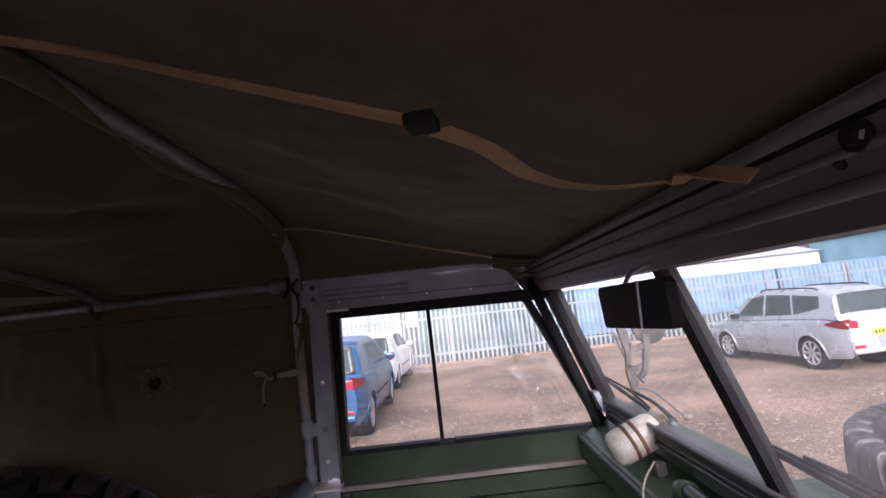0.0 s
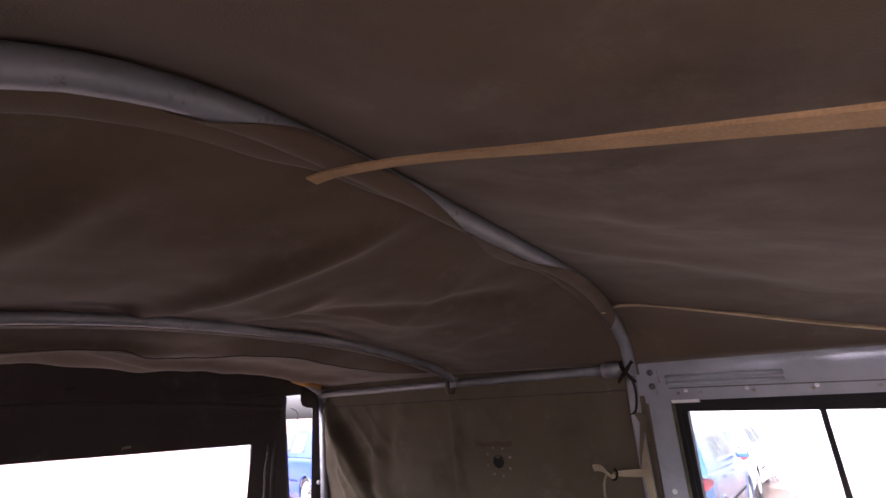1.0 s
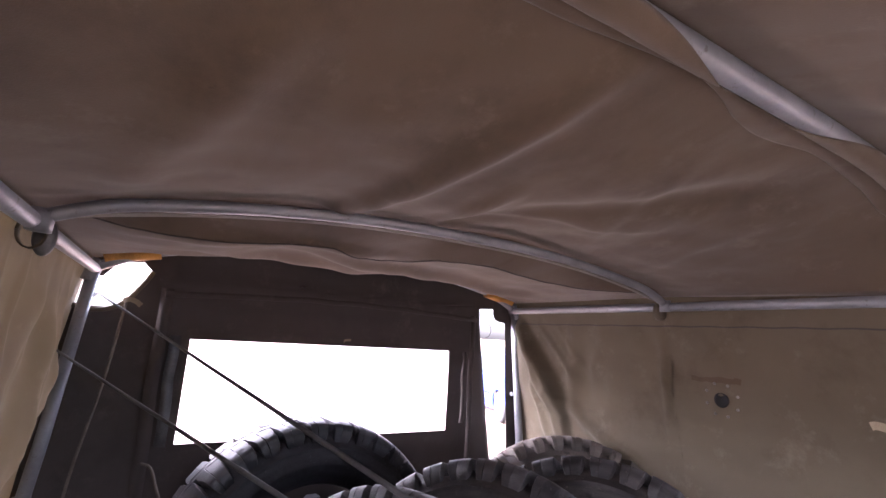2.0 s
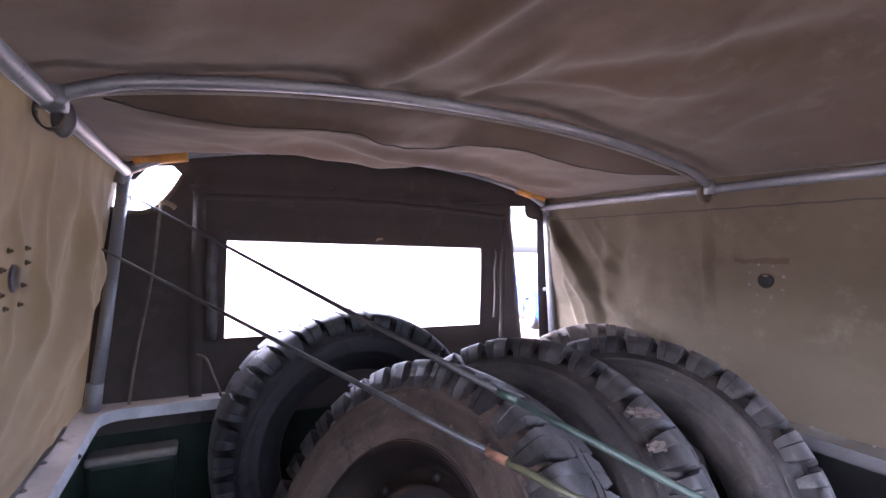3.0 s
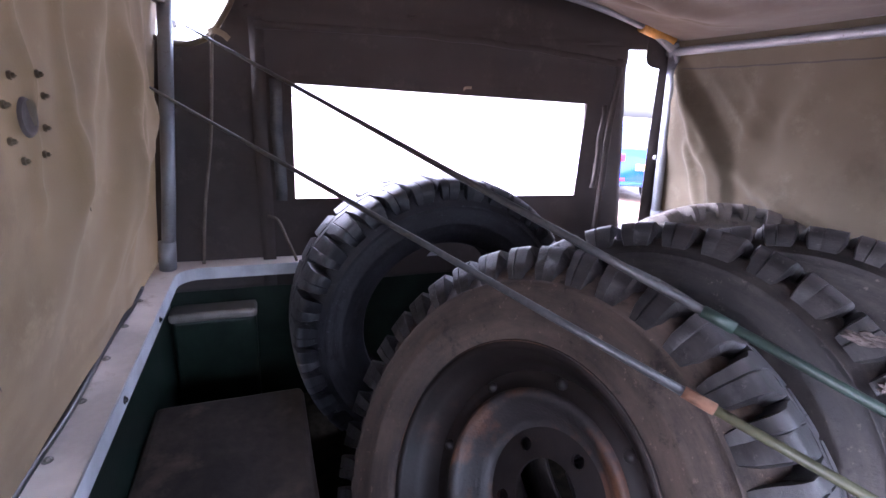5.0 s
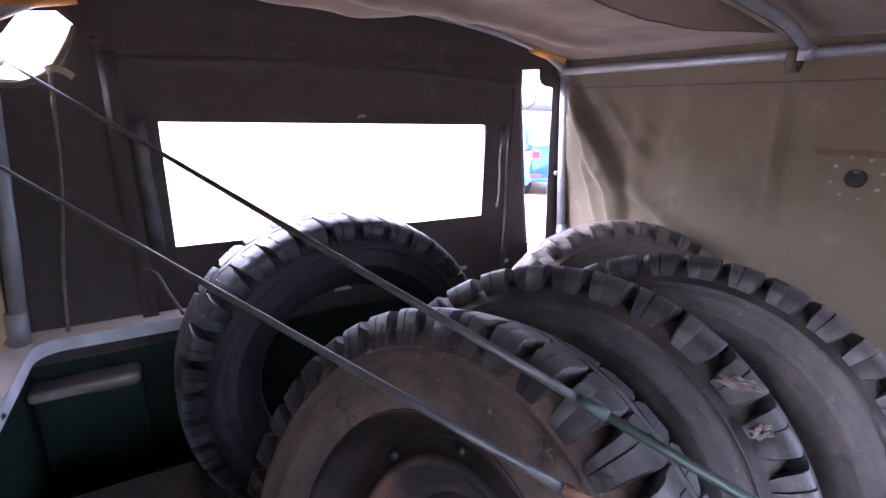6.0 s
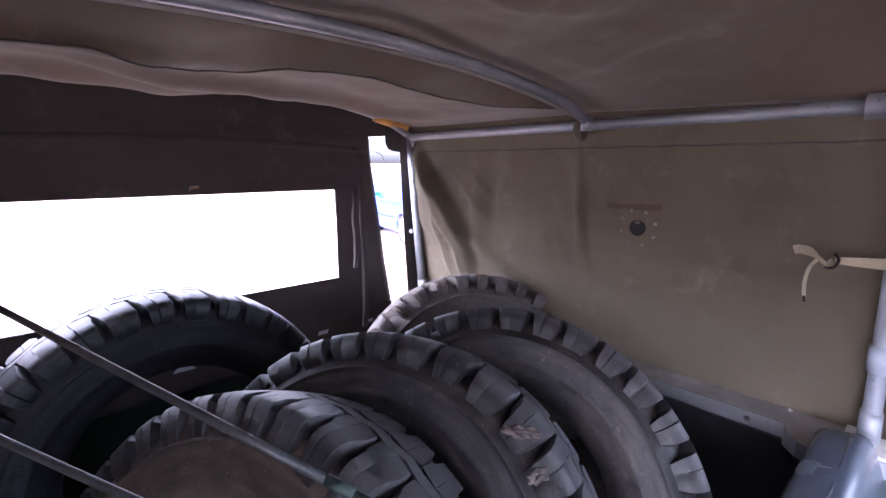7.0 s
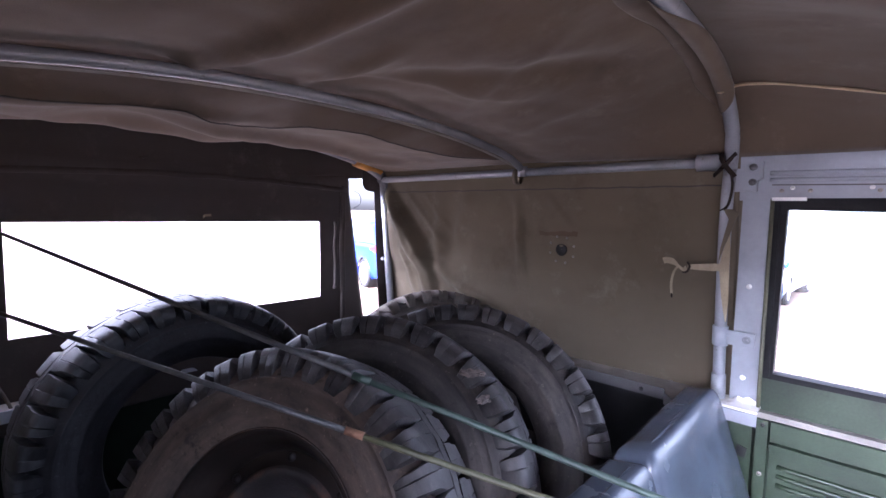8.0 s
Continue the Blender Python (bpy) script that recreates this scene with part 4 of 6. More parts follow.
tube(bm, smooth_path([(RX + 0.012, -0.56, 1.38), (RX + 0.03, -0.535, 1.37), (RX + 0.035, -0.515, 1.32), (RX + 0.03, -0.49, 1.25), (RX + 0.03, -0.485, 1.2)], 6), 0.004, 8)
part("tie", bm, CORD, rear, "loose grey cord end", smooth=True)
bm = bmesh.new()
tube(bm, smooth_path([(RX + 0.002, 0.619, 1.861), (RX + 0.004, 0.642, 1.852), (RX + 0.004, 0.655, 1.832), (RX + 0.004, 0.649, 1.805), (RX + 0.002, 0.618, 1.786)], 6), 0.0016, 6)
part("wire_loop", bm, BLACK, rear, "thin black wire loop", smooth=True)
# Hem in lighter canvas than the curtain, for sunlight on its edge.
bm = bmesh.new()
tube(bm, smooth_path([(RX - 0.012, -0.845, 1.822), (RX - 0.006, -0.79, 1.812), (RX + 0.004, -0.745, 1.802), (RX + 0.002, -0.705, 1.808), (RX - 0.004, -0.668, 1.832), (RX - 0.008, -0.632, 1.885), (RX - 0.012, -0.612, 1.925)], 6), 0.007, 8)
part("torn_hem", bm, CANVAS, rear, "curled hem of the torn corner, paler as sunlit", smooth=True)
bm = bmesh.new()
band(bm, smooth_path([(RX + 0.012, -0.672, 1.832), (RX + 0.020, -0.660, 1.838), (RX + 0.018, -0.640, 1.832), (RX + 0.012, -0.628, 1.822)], 5), 0.014, 0.003, (0, 0, 1))
part("tab", bm, WEBBING_PALE, rear, "pale tab at the head of the cord")
bm = bmesh.new()
band(bm, smooth_path([(RX + 0.004, 0.004, 1.744), (RX + 0.007, 0.008, 1.752), (RX + 0.006, 0.028, 1.754)], 4), 0.008, 0.002, (0, 0.3, 1))
part("tag", bm, WEBBING_PALE, rear, "small torn pale tag above the window")
bolt(rear, (RX - 0.010, -0.748, 1.845), (1, 0, 0), 0.006, LIP, "stud")
# fitted elbows where rails, posts and rear hoop meet
for s in (-1, 1):
    bm = bmesh.new()
    tube(bm, smooth_path([(-1.31, s * 0.762, RAIL_Z - 0.035), (-1.312, s * 0.754, RAIL_Z), (-1.315, s * 0.744, RAIL_Z + 0.024)], 4), 0.0195, 12)
    part("elbow", bm, TUBE, rear_hoop, "dull metal elbow", smooth=True)
bolt(rear_hoop, (-1.305, 0.752, 1.565), (1, -0.6, 0), 0.006, LIP, "stud")

# ---- doors ----
def door(name, s, cap):
    """Two-piece door: green lower half, grey top frame with two sliding panes, pillar plate with bolts."""
    P = lambda x, y, z: (x, s * y, z)
    d = thing(name, P(0.5, 0.80, 0.7), "two-piece vehicle door, dark green below, grey window frame above", "door", kind="structure")
    lower = bmesh.new()
    extrude_outline(lower, [(0.045, 0.62), (0.99, 0.62), (0.99, 1.275), (0.045, 1.275)], lambda u, v, w: P(u, w, v), (0.830, 0.84))
    low = part("lower_panel", lower, GREEN_PAINT, d)
    bm = bmesh.new()
    extrude_outline(bm, [(0.150, 1.208), (0.975, 1.208), (0.975, 1.219), (0.150, 1.219)], lambda u, v, w: P(u, w, v), (0.772, 0.830))
    part("ledge", bm, GREEN_PAINT, low, "worn edge of the pressed ledge")
    bm = bmesh.new()
    extrude_outline(bm, [(0.150, 1.222), (0.975, 1.222), (0.975, 1.272), (0.150, 1.272)], lambda u, v, w: P(u, w, v), (0.782, 0.830))
    part("upper_rail", bm, GREEN_PAINT, low)
    for z in (1.142, 1.118, 1.094, 1.0):
        bm = bmesh.new()
        tube(bm, [P(0.165, 0.831, z), P(0.185, 0.827, z), P(0.93, 0.827, z), P(0.95, 0.831, z)], 0.0065, 8)
        part("pressing", bm, GREEN_PAINT, low, smooth=True)
    bm = bmesh.new()
    extrude_outline(bm, [(0.122, 0.64), (0.146, 0.64), (0.146, 1.274), (0.122, 1.274)], lambda u, v, w: P(u, w, v), (0.776, 0.830))
    part("edge_flange", bm, GREEN_PAINT, low)
    bm = bmesh.new()
    extrude_outline(bm, [(0.062, 0.64), (0.112, 0.64), (0.112, 1.288), (0.062, 1.288)], lambda u, v, w: P(u, w, v), (0.785, 0.8295))
    post = part("door_post", bm, GREEN_PAINT, low)
    bm = bmesh.new()
    extrude_outline(bm, [(0.078, 1.165), (0.100, 1.160), (0.104, 1.186), (0.082, 1.192)], lambda u, v, w: P(u, w, v), (0.782, 0.7845))
    part("latch_slot", bm, BLACK, post, "dark latch slot")
    for z in (1.262, 1.135, 1.05):
        bolt(low, P(0.134, 0.775, z), (0, -s, 0), 0.004, BLACK if z > 1.2 else ALLOY, "screw")
    bm = bmesh.new()
    extrude_outline(bm, [(0.07, 1.278), (0.985, 1.278), (0.985, 1.292), (0.07, 1.292)], lambda u, v, w: P(u, w, v), (0.778, 0.842))
    part("waist_rail", bm, ALLOY, d, "pale worn waist rail")
    # green band under the glass
    bm = bmesh.new()
    extrude_outline(bm, [(0.115, 1.294), (0.985, 1.294), (0.948, 1.378), (0.115, 1.378)], lambda u, v, w: P(u, w, v), (0.794, 0.83))
    part("sill", bm, GREEN_PAINT, d)
    # window frame: outer and inner outlines
    outer = [(0.115, 1.378), (0.965, 1.378), (0.755, 1.828), (0.115, 1.828)]
    inner = [(0.145, 1.392), (0.925, 1.388), (0.748, 1.790), (0.150, 1.800)]
    bm = bmesh.new()
    ring = []
    for w in (0.790, 0.826):
        ring.append([[bm.verts.new(P(u, w, v)) for u, v in outer], [bm.verts.new(P(u, w, v)) for u, v in inner]])
    for i in range(4):
        j = (i + 1) % 4
        for r in ring:
            bm.faces.new((r[0][i], r[0][j], r[1][j], r[1][i]))
        for k in (0, 1):
            bm.faces.new((ring[0][k][i], ring[0][k][j], ring[1][k][j], ring[1][k][i]))
    part("window_frame", bm, SEAL, d, "black rubber-lined window frame")
    for nm, u0, u1, w in (("pane", 0.140, 0.445, 0.812), ("pane", 0.435, 0.94, 0.804)):
        bm = bmesh.new()
        q = [(u0, 1.38), (u1, 1.38), (u1 if u1 < 0.5 else 0.742, 1.806), (u0, 1.806)]
        extrude_outline(bm, q, lambda u, v, w2: P(u, w2, v), (w, w + 0.004))
        g = part(nm, bm, GLASS, d)
        g.visible_shadow = False
    bm = bmesh.new()
    band(bm, [P(0.440, 0.80, 1.385), P(0.436, 0.80, 1.80)], 0.012, 0.014, (1, 0, 0))
    part("pane_edge", bm, SEAL, d)
    part("catch", box(*[tuple(f(a, b) for a, b in zip(P(0.432, 0.80, 1.378), P(0.478, 0.782, 1.398))) for f in (min, max)], 0.003), BLACK, d, "small black window catch")
    # grey head panel with pressed rib
    bm = bmesh.new()
    extrude_outline(bm, [(0.045, 1.824), (0.750, 1.824), (0.690, 1.926), (0.045, 1.968)], lambda u, v, w: P(u, w, v), (0.792, 0.815))
    head = part("head_panel", bm, GREY_PAINT, d, "grey painted panel over the window")
    bm = bmesh.new()
    tube(bm, [P(0.11, 0.792, 1.890), P(0.125, 0.789, 1.890), P(0.36, 0.789, 1.886), P(0.38, 0.792, 1.886)], 0.0055, 8)
    part("rib", bm, GREY_PAINT, head, smooth=True)
    bm = bmesh.new()
    tube(bm, [P(0.11, 0.792, 1.874), P(0.125, 0.789, 1.874), P(0.36, 0.789, 1.870), P(0.38, 0.792, 1.870)], 0.0045, 8)
    part("rib", bm, GREY_PAINT, head, smooth=True)
    bm = bmesh.new()
    band(bm, [P(0.115, 0.7905, 1.861), P(0.72, 0.7905, 1.851)], 0.003, 0.005, (0, 0, 1))
    part("fold", bm, HEADER_PAINT, head)
    for x in (0.135, 0.19, 0.31, 0.43, 0.55, 0.66):
        bolt(head, P(x, 0.791, 1.848 - 0.01 * x), (0, -s, 0), 0.0034, ALLOY, "screw")
    bm = bmesh.new()
    extrude_outline(bm, [(0.688, 1.921), (0.752, 1.829), (0.768, 1.79), (0.862, 1.79), (0.835, 1.935), (0.688, 1.940)], lambda u, v, w: P(u, w, v), (0.797, 0.803))
    part("corner_flap", bm, CANVAS_DARK, d, "dark canvas flap over the front corner")
    bm = bmesh.new()
    tube(bm, smooth_path([P(0.66, 0.775, 1.915), P(0.70, 0.765, 1.90), P(0.73, 0.76, 1.87), P(0.76, 0.762, 1.875), P(0.80, 0.755, 1.865)], 5), 0.008, 8)
    part("tie_cord", bm, CANVAS, d, smooth=True)
    # pillar plate between hoop and window
    bm = bmesh.new()
    extrude_outline(bm, [(0.056, 1.306), (0.066, 1.308), (0.074, 1.317), (0.086, 1.313), (0.099, 1.320), (0.1155, 1.312), (0.1155, 1.828), (0.056, 1.828)], lambda u, v, w: P(u, w, v), (0.788, 0.82))
    pillar = part("pillar", bm, GREY_PAINT, d, "grey painted door pillar")
    for z in (1.368, 1.605):
        bolt(pillar, P(0.083, 0.787, z), (0, -s, 0), 0.0045, BRIGHT_WHITE, "screw")
    bm = bmesh.new()
    extrude_outline(bm, [(0.035, 1.845), (0.086, 1.845), (0.086, 1.872), (0.096, 1.876), (0.096, 1.918), (0.090, 1.925), (0.035, 1.925)], lambda u, v, w: P(u, w, v), (0.776, 0.791))
    part("pillar_canvas", grid_sheet(lambda u, v: P(0.018 + 0.050 * u, 0.822 + 0.003 * wave(u * 3, v * 6), 1.300 + 0.545 * v), 6, 24, 0.002), CANVAS, d, "strip of canvas behind the pillar", smooth=True)
    for x, z in ((0.156, 1.853), (0.297, 1.852), (0.439, 1.850), (0.581, 1.848), (0.727, 1.846)):
        bolt(d, P(x, 0.7915, z), (0, -s, 0), 0.0034, BRIGHT_WHITE, "rivet")
    plate = part("hinge_plate", bm, GREY_PAINT, d, "grey bracket plate with two bolts")
    for z in (1.905, 1.868):
        bolt(plate, P(0.076, 0.775, z), (0, -s, 0), 0.006, ROD_GREY, "bolt")
    bm = bmesh.new()
    band(bm, [P(0.118, 0.782, 1.826), P(0.185, 0.782, 1.826)], 0.008, 0.012, (0, 0, 1))
    part("clip", bm, BRIGHT_WHITE, d, "white edge of the window channel")
    bm = bmesh.new()
    tube(bm, [P(0.119, 0.784, 1.826), P(0.120, 0.784, 1.40), P(0.121, 0.783, 1.296)], 0.0045, 8)
    part("edge_seal", bm, OLIVE_SEAL, d, "olive green rubber seal down the door edge", smooth=True)
    bm = bmesh.new()
    band(bm, [P(0.131, 0.787, 1.81), P(0.135, 0.787, 1.385)], 0.007, 0.008, (1, 0, 0))
    part("channel", bm, SEAL, d)
    return d


door("door_1", 1, CAP_L)
# Driver's door is out of view; added to limit light from that side.
low = thing("door_2", (0.5, -0.80, 0.7), "unseen driver's door, dark green below and grey above", "door", kind="structure")
part("lower_panel", box((0.045, -0.84, 0.62), (0.99, -0.80, 1.275), 0.004), GREEN_PAINT, low)
part("waist_rail", box((0.07, -0.842, 1.278), (0.985, -0.80, 1.292)), ALLOY, low)
outer = [(0.045, 1.294), (0.985, 1.294), (0.80, 1.93), (0.045, 1.96)]
inner = [(0.15, 1.40), (0.92, 1.40), (0.745, 1.79), (0.15, 1.79)]
bm = bmesh.new()
ring = [[[bm.verts.new((u, w, v)) for u, v in q] for q in (outer, inner)] for w in (-0.826, -0.806)]
for i in range(4):
    j = (i + 1) % 4
    for r in ring:
        bm.faces.new((r[0][i], r[0][j], r[1][j], r[1][i]))
    for k in (0, 1):
        bm.faces.new((ring[0][k][i], ring[0][k][j], ring[1][k][j], ring[1][k][i]))
part("window_frame", bm, GREY_PAINT, low, "grey frame of the window, open to let light in")

# clamp that ties the front hoop's foot to the pillar, and its bracket on the capping
for s, cap in ((1, CAP_L), (-1, CAP_R)):
    cl = thing("hoop_clamp", (0.03, s * 0.78, cap), "grey steel strap clamp round the hoop foot", "clamp", group="hoop clamps")
    bm = bmesh.new()
    tube(bm, [(0.028, s * 0.782, 1.445), (0.027, s * 0.780, 1.495)], 0.0185, 14)
    part("strap", bm, GREY_PAINT, cl, smooth=True)
    bm = bmesh.new()
    add_box(bm, (0.04, min(s * 0.772, s * 0.778), 1.452), (0.105, max(s * 0.772, s * 0.778), 1.488))
    part("ear", bm, GREY_PAINT, cl)
    bolt(cl, (0.088, s * 0.771, 1.47), (0, -s, 0), 0.007, TUBE)
    bm = bmesh.new()
    tube(bm, [(0.03, s * 0.79, cap), (0.029, s * 0.785, cap + 0.07)], 0.0175, 14)
    part("socket", bm, TUBE, cl, smooth=True)
    bm = bmesh.new()
    add_box(bm, (-0.005, min(s * 0.74, s * 0.84), cap + 0.001), (0.125, max(s * 0.74, s * 0.84), cap + 0.007))
    part("shelf", bm, CAPPING, cl, "chipped pale bracket under the pillar")
    bm = bmesh.new()
    band(bm, [(0.0, s * 0.741, cap - 0.016), (0.125, s * 0.741, cap - 0.016)], 0.03, 0.003, (0, 0, 1))
    part("flange", bm, GREY_PAINT, cl)
    # cord lashed round the joint of hoop and rail
    lash = thing("lashing", (0.03, s * 0.75, 1.9), "dark brown cord lashed round the hoop and rail", "cord", group="hoop lashings")
    for run in (((-0.002, 1.884), (0.020, 1.905), (0.044, 1.937)), ((0.008, 1.938), (0.024, 1.908), (0.044, 1.880))):
        bm = bmesh.new()
        band(bm, smooth_path([(x, s * (0.726 if k == 1 else 0.738), z) for k, (x, z) in enumerate(run)], 5), 0.011, 0.004, (0.5, 0, 1))
        part("cord", bm, LASH, lash)
    bm = bmesh.new()
    band(bm, smooth_path([(0.036, s * 0.734, 1.892), (0.040, s * 0.738, 1.862), (0.038, s * 0.739, 1.832), (0.031, s * 0.739, 1.806), (0.016, s * 0.744, 1.797)], 5), 0.006, 0.003, (1, 0, 0.4))
    part("cord", bm, LASH, lash)
    # Webbing tail drawn in a darker canvas colour for the shadow on it.
    bm = bmesh.new()
    extrude_outline(bm, [(0.022, 1.801), (0.046, 1.800), (0.058, 1.788), (0.050, 1.770), (0.040, 1.735), (0.028, 1.700), (0.019, 1.660), (0.0215, 1.700), (0.036, 1.775)], lambda u, v, w: (u, s * w, v), (0.744, 0.748))
    part("tail", bm, CANVAS, lash, "folded webbing tail beside the hoop, darkened as shaded")
    bm = bmesh.new()
    extrude_outline(bm, [(0.040, 1.740), (0.043, 1.690), (0.043, 1.650), (0.046, 1.560), (0.044, 1.513), (0.041, 1.514), (0.030, 1.575), (0.020, 1.655), (0.027, 1.695)], lambda u, v, w: (u, s * w, v), (0.7495, 0.7525))
    part("gusset", bm, WEBBING_PALE, lash, "pale pointed strip of webbing")

# tie tape on the left curtain
tie = thing("curtain_tie", (-0.05, 0.77, 1.64), "pale webbing tape tied in a knot on the side curtain", "tape")
bm = bmesh.new()
band(bm, [(0.044, 0.744, 1.653), (0.010, 0.742, 1.651), (-0.025, 0.750, 1.648), (-0.055, 0.762, 1.645)], [0.019, 0.019, 0.016, 0.012], 0.002, (0, 0, 1))
part("tape", bm, WEBBING_PALE, tie)
bm = bmesh.new()
tube(bm, smooth_path([(-0.058, 0.765, 1.657), (-0.050, 0.758, 1.647), (-0.056, 0.757, 1.632), (-0.068, 0.764, 1.630)], 5), 0.0028, 8)
part("knot", bm, LASH, tie, "dark cord round the knot", smooth=True)
bm = bmesh.new()
band(bm, smooth_path([(-0.058, 0.762, 1.640), (-0.066, 0.758, 1.637), (-0.076, 0.761, 1.643), (-0.084, 0.764, 1.648)], 5), [0.016, 0.016, 0.015, 0.013, 0.011, 0.009] + [0.007] * 20, 0.003, (0.3, 0, 1))
part("fold", bm, WEBBING_PALE, tie)
bm = bmesh.new()
band(bm, smooth_path([(-0.082, 0.764, 1.647), (-0.096, 0.766, 1.656), (-0.112, 0.770, 1.658), (-0.121, 0.772, 1.655)], 5), [0.007, 0.009, 0.011, 0.013, 0.015] + [0.017] * 20, 0.002, (0.2, 0, 1))
part("loop", bm, WEBBING_PALE, tie)
bm = bmesh.new()
band(bm, smooth_path([(-0.080, 0.764, 1.645), (-0.092, 0.768, 1.625), (-0.097, 0.770, 1.595), (-0.095, 0.771, 1.565)], 5), 0.006, 0.002, (1, 0, 0.3))
part("tail", bm, WEBBING_PALE, tie)
bm = bmesh.new()
tube(bm, [(-0.095, 0.771, 1.567), (-0.094, 0.771, 1.555)], 0.0026, 6)
part("end_tip", bm, LASH, tie, "dark frayed end")

# ---- roof straps ----
strap = thing("roof_strap", (0.4, -0.1, 2.03), "tan webbing strap with a black buckle under the hood", "strap")
run = [(0.036, -0.362, 2.068), (0.07, -0.358, 2.067), (0.14, -0.352, 2.055), (0.209, -0.352, 2.036), (0.324, -0.388, 1.982), (0.407, -0.422, 1.940), (0.469, -0.449, 1.908), (0.488, -0.457, 1.899)]
bm = bmesh.new()
band(bm, smooth_path(run, 6), 0.0165, 0.0025, (0.25, 0.95, 0))
part("webbing", bm, WEBBING, strap)
bm = bmesh.new()
band(bm, smooth_path([(0.497, -0.450, 1.896), (0.53, -0.410, 1.895), (0.569, -0.340, 1.895), (0.624, -0.268, 1.898), (0.690, -0.222, 1.901), (0.738, -0.238, 1.898), (0.752, -0.275, 1.895), (0.767, -0.325, 1.875)], 6), 0.0165, 0.0025, (-0.5, 0.85, 0.1))
part("loose_end", bm, WEBBING, strap)
bm = box((-0.009, -0.010, -0.004), (0.009, 0.010, 0.004), 0.0015, 2)
bmesh.ops.transform(bm, matrix=Matrix.Translation((0.487, -0.457, 1.899)) @ Matrix.Rotation(-0.25, 4, "Z"), verts=bm.verts)
part("buckle", bm, SEAL, strap, "black plastic ladder buckle")
edge_strap = thing("roof_strap", (0.4, 0.60, 2.0), "narrow tan webbing strap tight between hoop and windscreen", "strap")
bm = bmesh.new()
band(bm, smooth_path([(0.034, 0.575, 2.052), (0.060, 0.597, 2.068), (0.10, 0.600, 2.067), (0.16, 0.601, 2.056), (0.30, 0.602, 2.018), (0.45, 0.602, 1.975), (0.60, 0.60, 1.936), (0.655, 0.60, 1.922)], 6), 0.014, 0.003, (0, 1, 0.6))
part("webbing", bm, WEBBING_TAN, edge_strap)
bm = bmesh.new()
band(bm, smooth_path([(0.640, 0.600, 1.924), (0.68, 0.604, 1.921), (0.72, 0.598, 1.912), (0.755, 0.605, 1.908), (0.79, 0.602, 1.893)], 5), 0.020, 0.007, (0, 1, 0.6))
part("knot", bm, CANVAS_DARK, edge_strap, "dark bunched end at the windscreen", smooth=True)
# canvas loops that hold the hood to the front hoop


def loop_cover(y):
    """How far the canvas closes round the front hoop: open where the tube shows, shut at the ties."""
    a = 1 - max(0.0, abs(y + 0.312) - 0.066) / (0.17 if y < -0.312 else 0.28)
    b = 1 - max(0.0, 0.375 - y) / 0.32 if y < 0.585 else 1 - (y - 0.585) / 0.085
    return 1 - (1 - max(0.14 if -0.24 < y < 0.585 else 0.0, min(1.0, max(a, b)))) ** 1.6


def loop_flap(y0, y1):
    """A strip under the roof that runs forward to the tube and wraps part of the way round it, square to the hoop."""
    def f(u, v):
        y = y0 + (y1 - y0) * u
        cx, r = 0.04, 0.0192
        slope = (hood_z(cx, y + 0.01) - hood_z(cx, y - 0.01)) / 0.02
        up = Vector((0, -slope, 1)).normalized()
        c = Vector((cx, y, hood_z(cx, y) - 0.022))
        wide = spline_at(y, ((-0.70, 0.060), (-0.42, 0.052), (-0.30, 0.030), (-0.05, 0.012), (0.16, 0.050), (0.30, 0.030), (0.56, 0.036), (0.68, 0.002)))
        back = r + wide + 0.004 * wave(y * 9, 4)
        high = (0.011 + hood_z(cx - back, y) - hood_z(cx, y)) * up.z
        if v < 0.45:
            t = v / 0.45
            return c + Vector((-back + (back - r * 0.94) * t, 0, 0)) + up * (high + (0.34 * r - high) * t * t - 0.002 * math.sin(math.pi * t) * (1 + wave(y * 14, t * 2)))
        t = (v - 0.45) / 0.55
        a = -0.35 + t * (0.06 + 3.5 * loop_cover(y))
        rr = r + 0.0008 * wave(y * 22, t * 3, 5)
        return c + Vector((-rr * math.cos(a), 0, 0)) - up * (rr * math.sin(a))
    return f


loops = thing("hood_loop", (0.04, 0, 2.06), "brown canvas loop laced round the front hood hoop", "canvas loop")
for y0, y1 in ((-0.69, -0.04), (-0.035, 0.672)):
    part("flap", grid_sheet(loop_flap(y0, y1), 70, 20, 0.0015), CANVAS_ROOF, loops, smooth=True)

# ---- windscreen ----
WS = lambda y, z, off=0.0: (0.95 - 0.345 * (z - 1.48) - off, y, z)
ws = thing("windscreen", (0.95, 0, 1.45), "two-pane flat windscreen in a dark painted frame", "windscreen", kind="structure")


def ws_bar(name, outline, depth, mat, label=""):
    bm = bmesh.new()
    extrude_outline(bm, outline, lambda u, v, w: WS(u, v, w), depth)
    return part(name, bm, mat, ws, label)


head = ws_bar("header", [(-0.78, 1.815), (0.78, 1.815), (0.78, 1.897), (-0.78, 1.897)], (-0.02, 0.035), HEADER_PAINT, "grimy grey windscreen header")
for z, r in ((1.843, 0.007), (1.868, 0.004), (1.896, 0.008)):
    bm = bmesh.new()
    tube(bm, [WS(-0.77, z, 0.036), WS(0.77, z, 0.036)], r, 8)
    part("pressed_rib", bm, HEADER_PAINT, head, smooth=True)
bm = bmesh.new()
band(bm, [WS(-0.77, 1.887, 0.0355), WS(0.77, 1.887, 0.0355)], 0.006, 0.002, (0, 0, 1))
part("joint", bm, SEAL, head, "dark joint under the canvas edge")
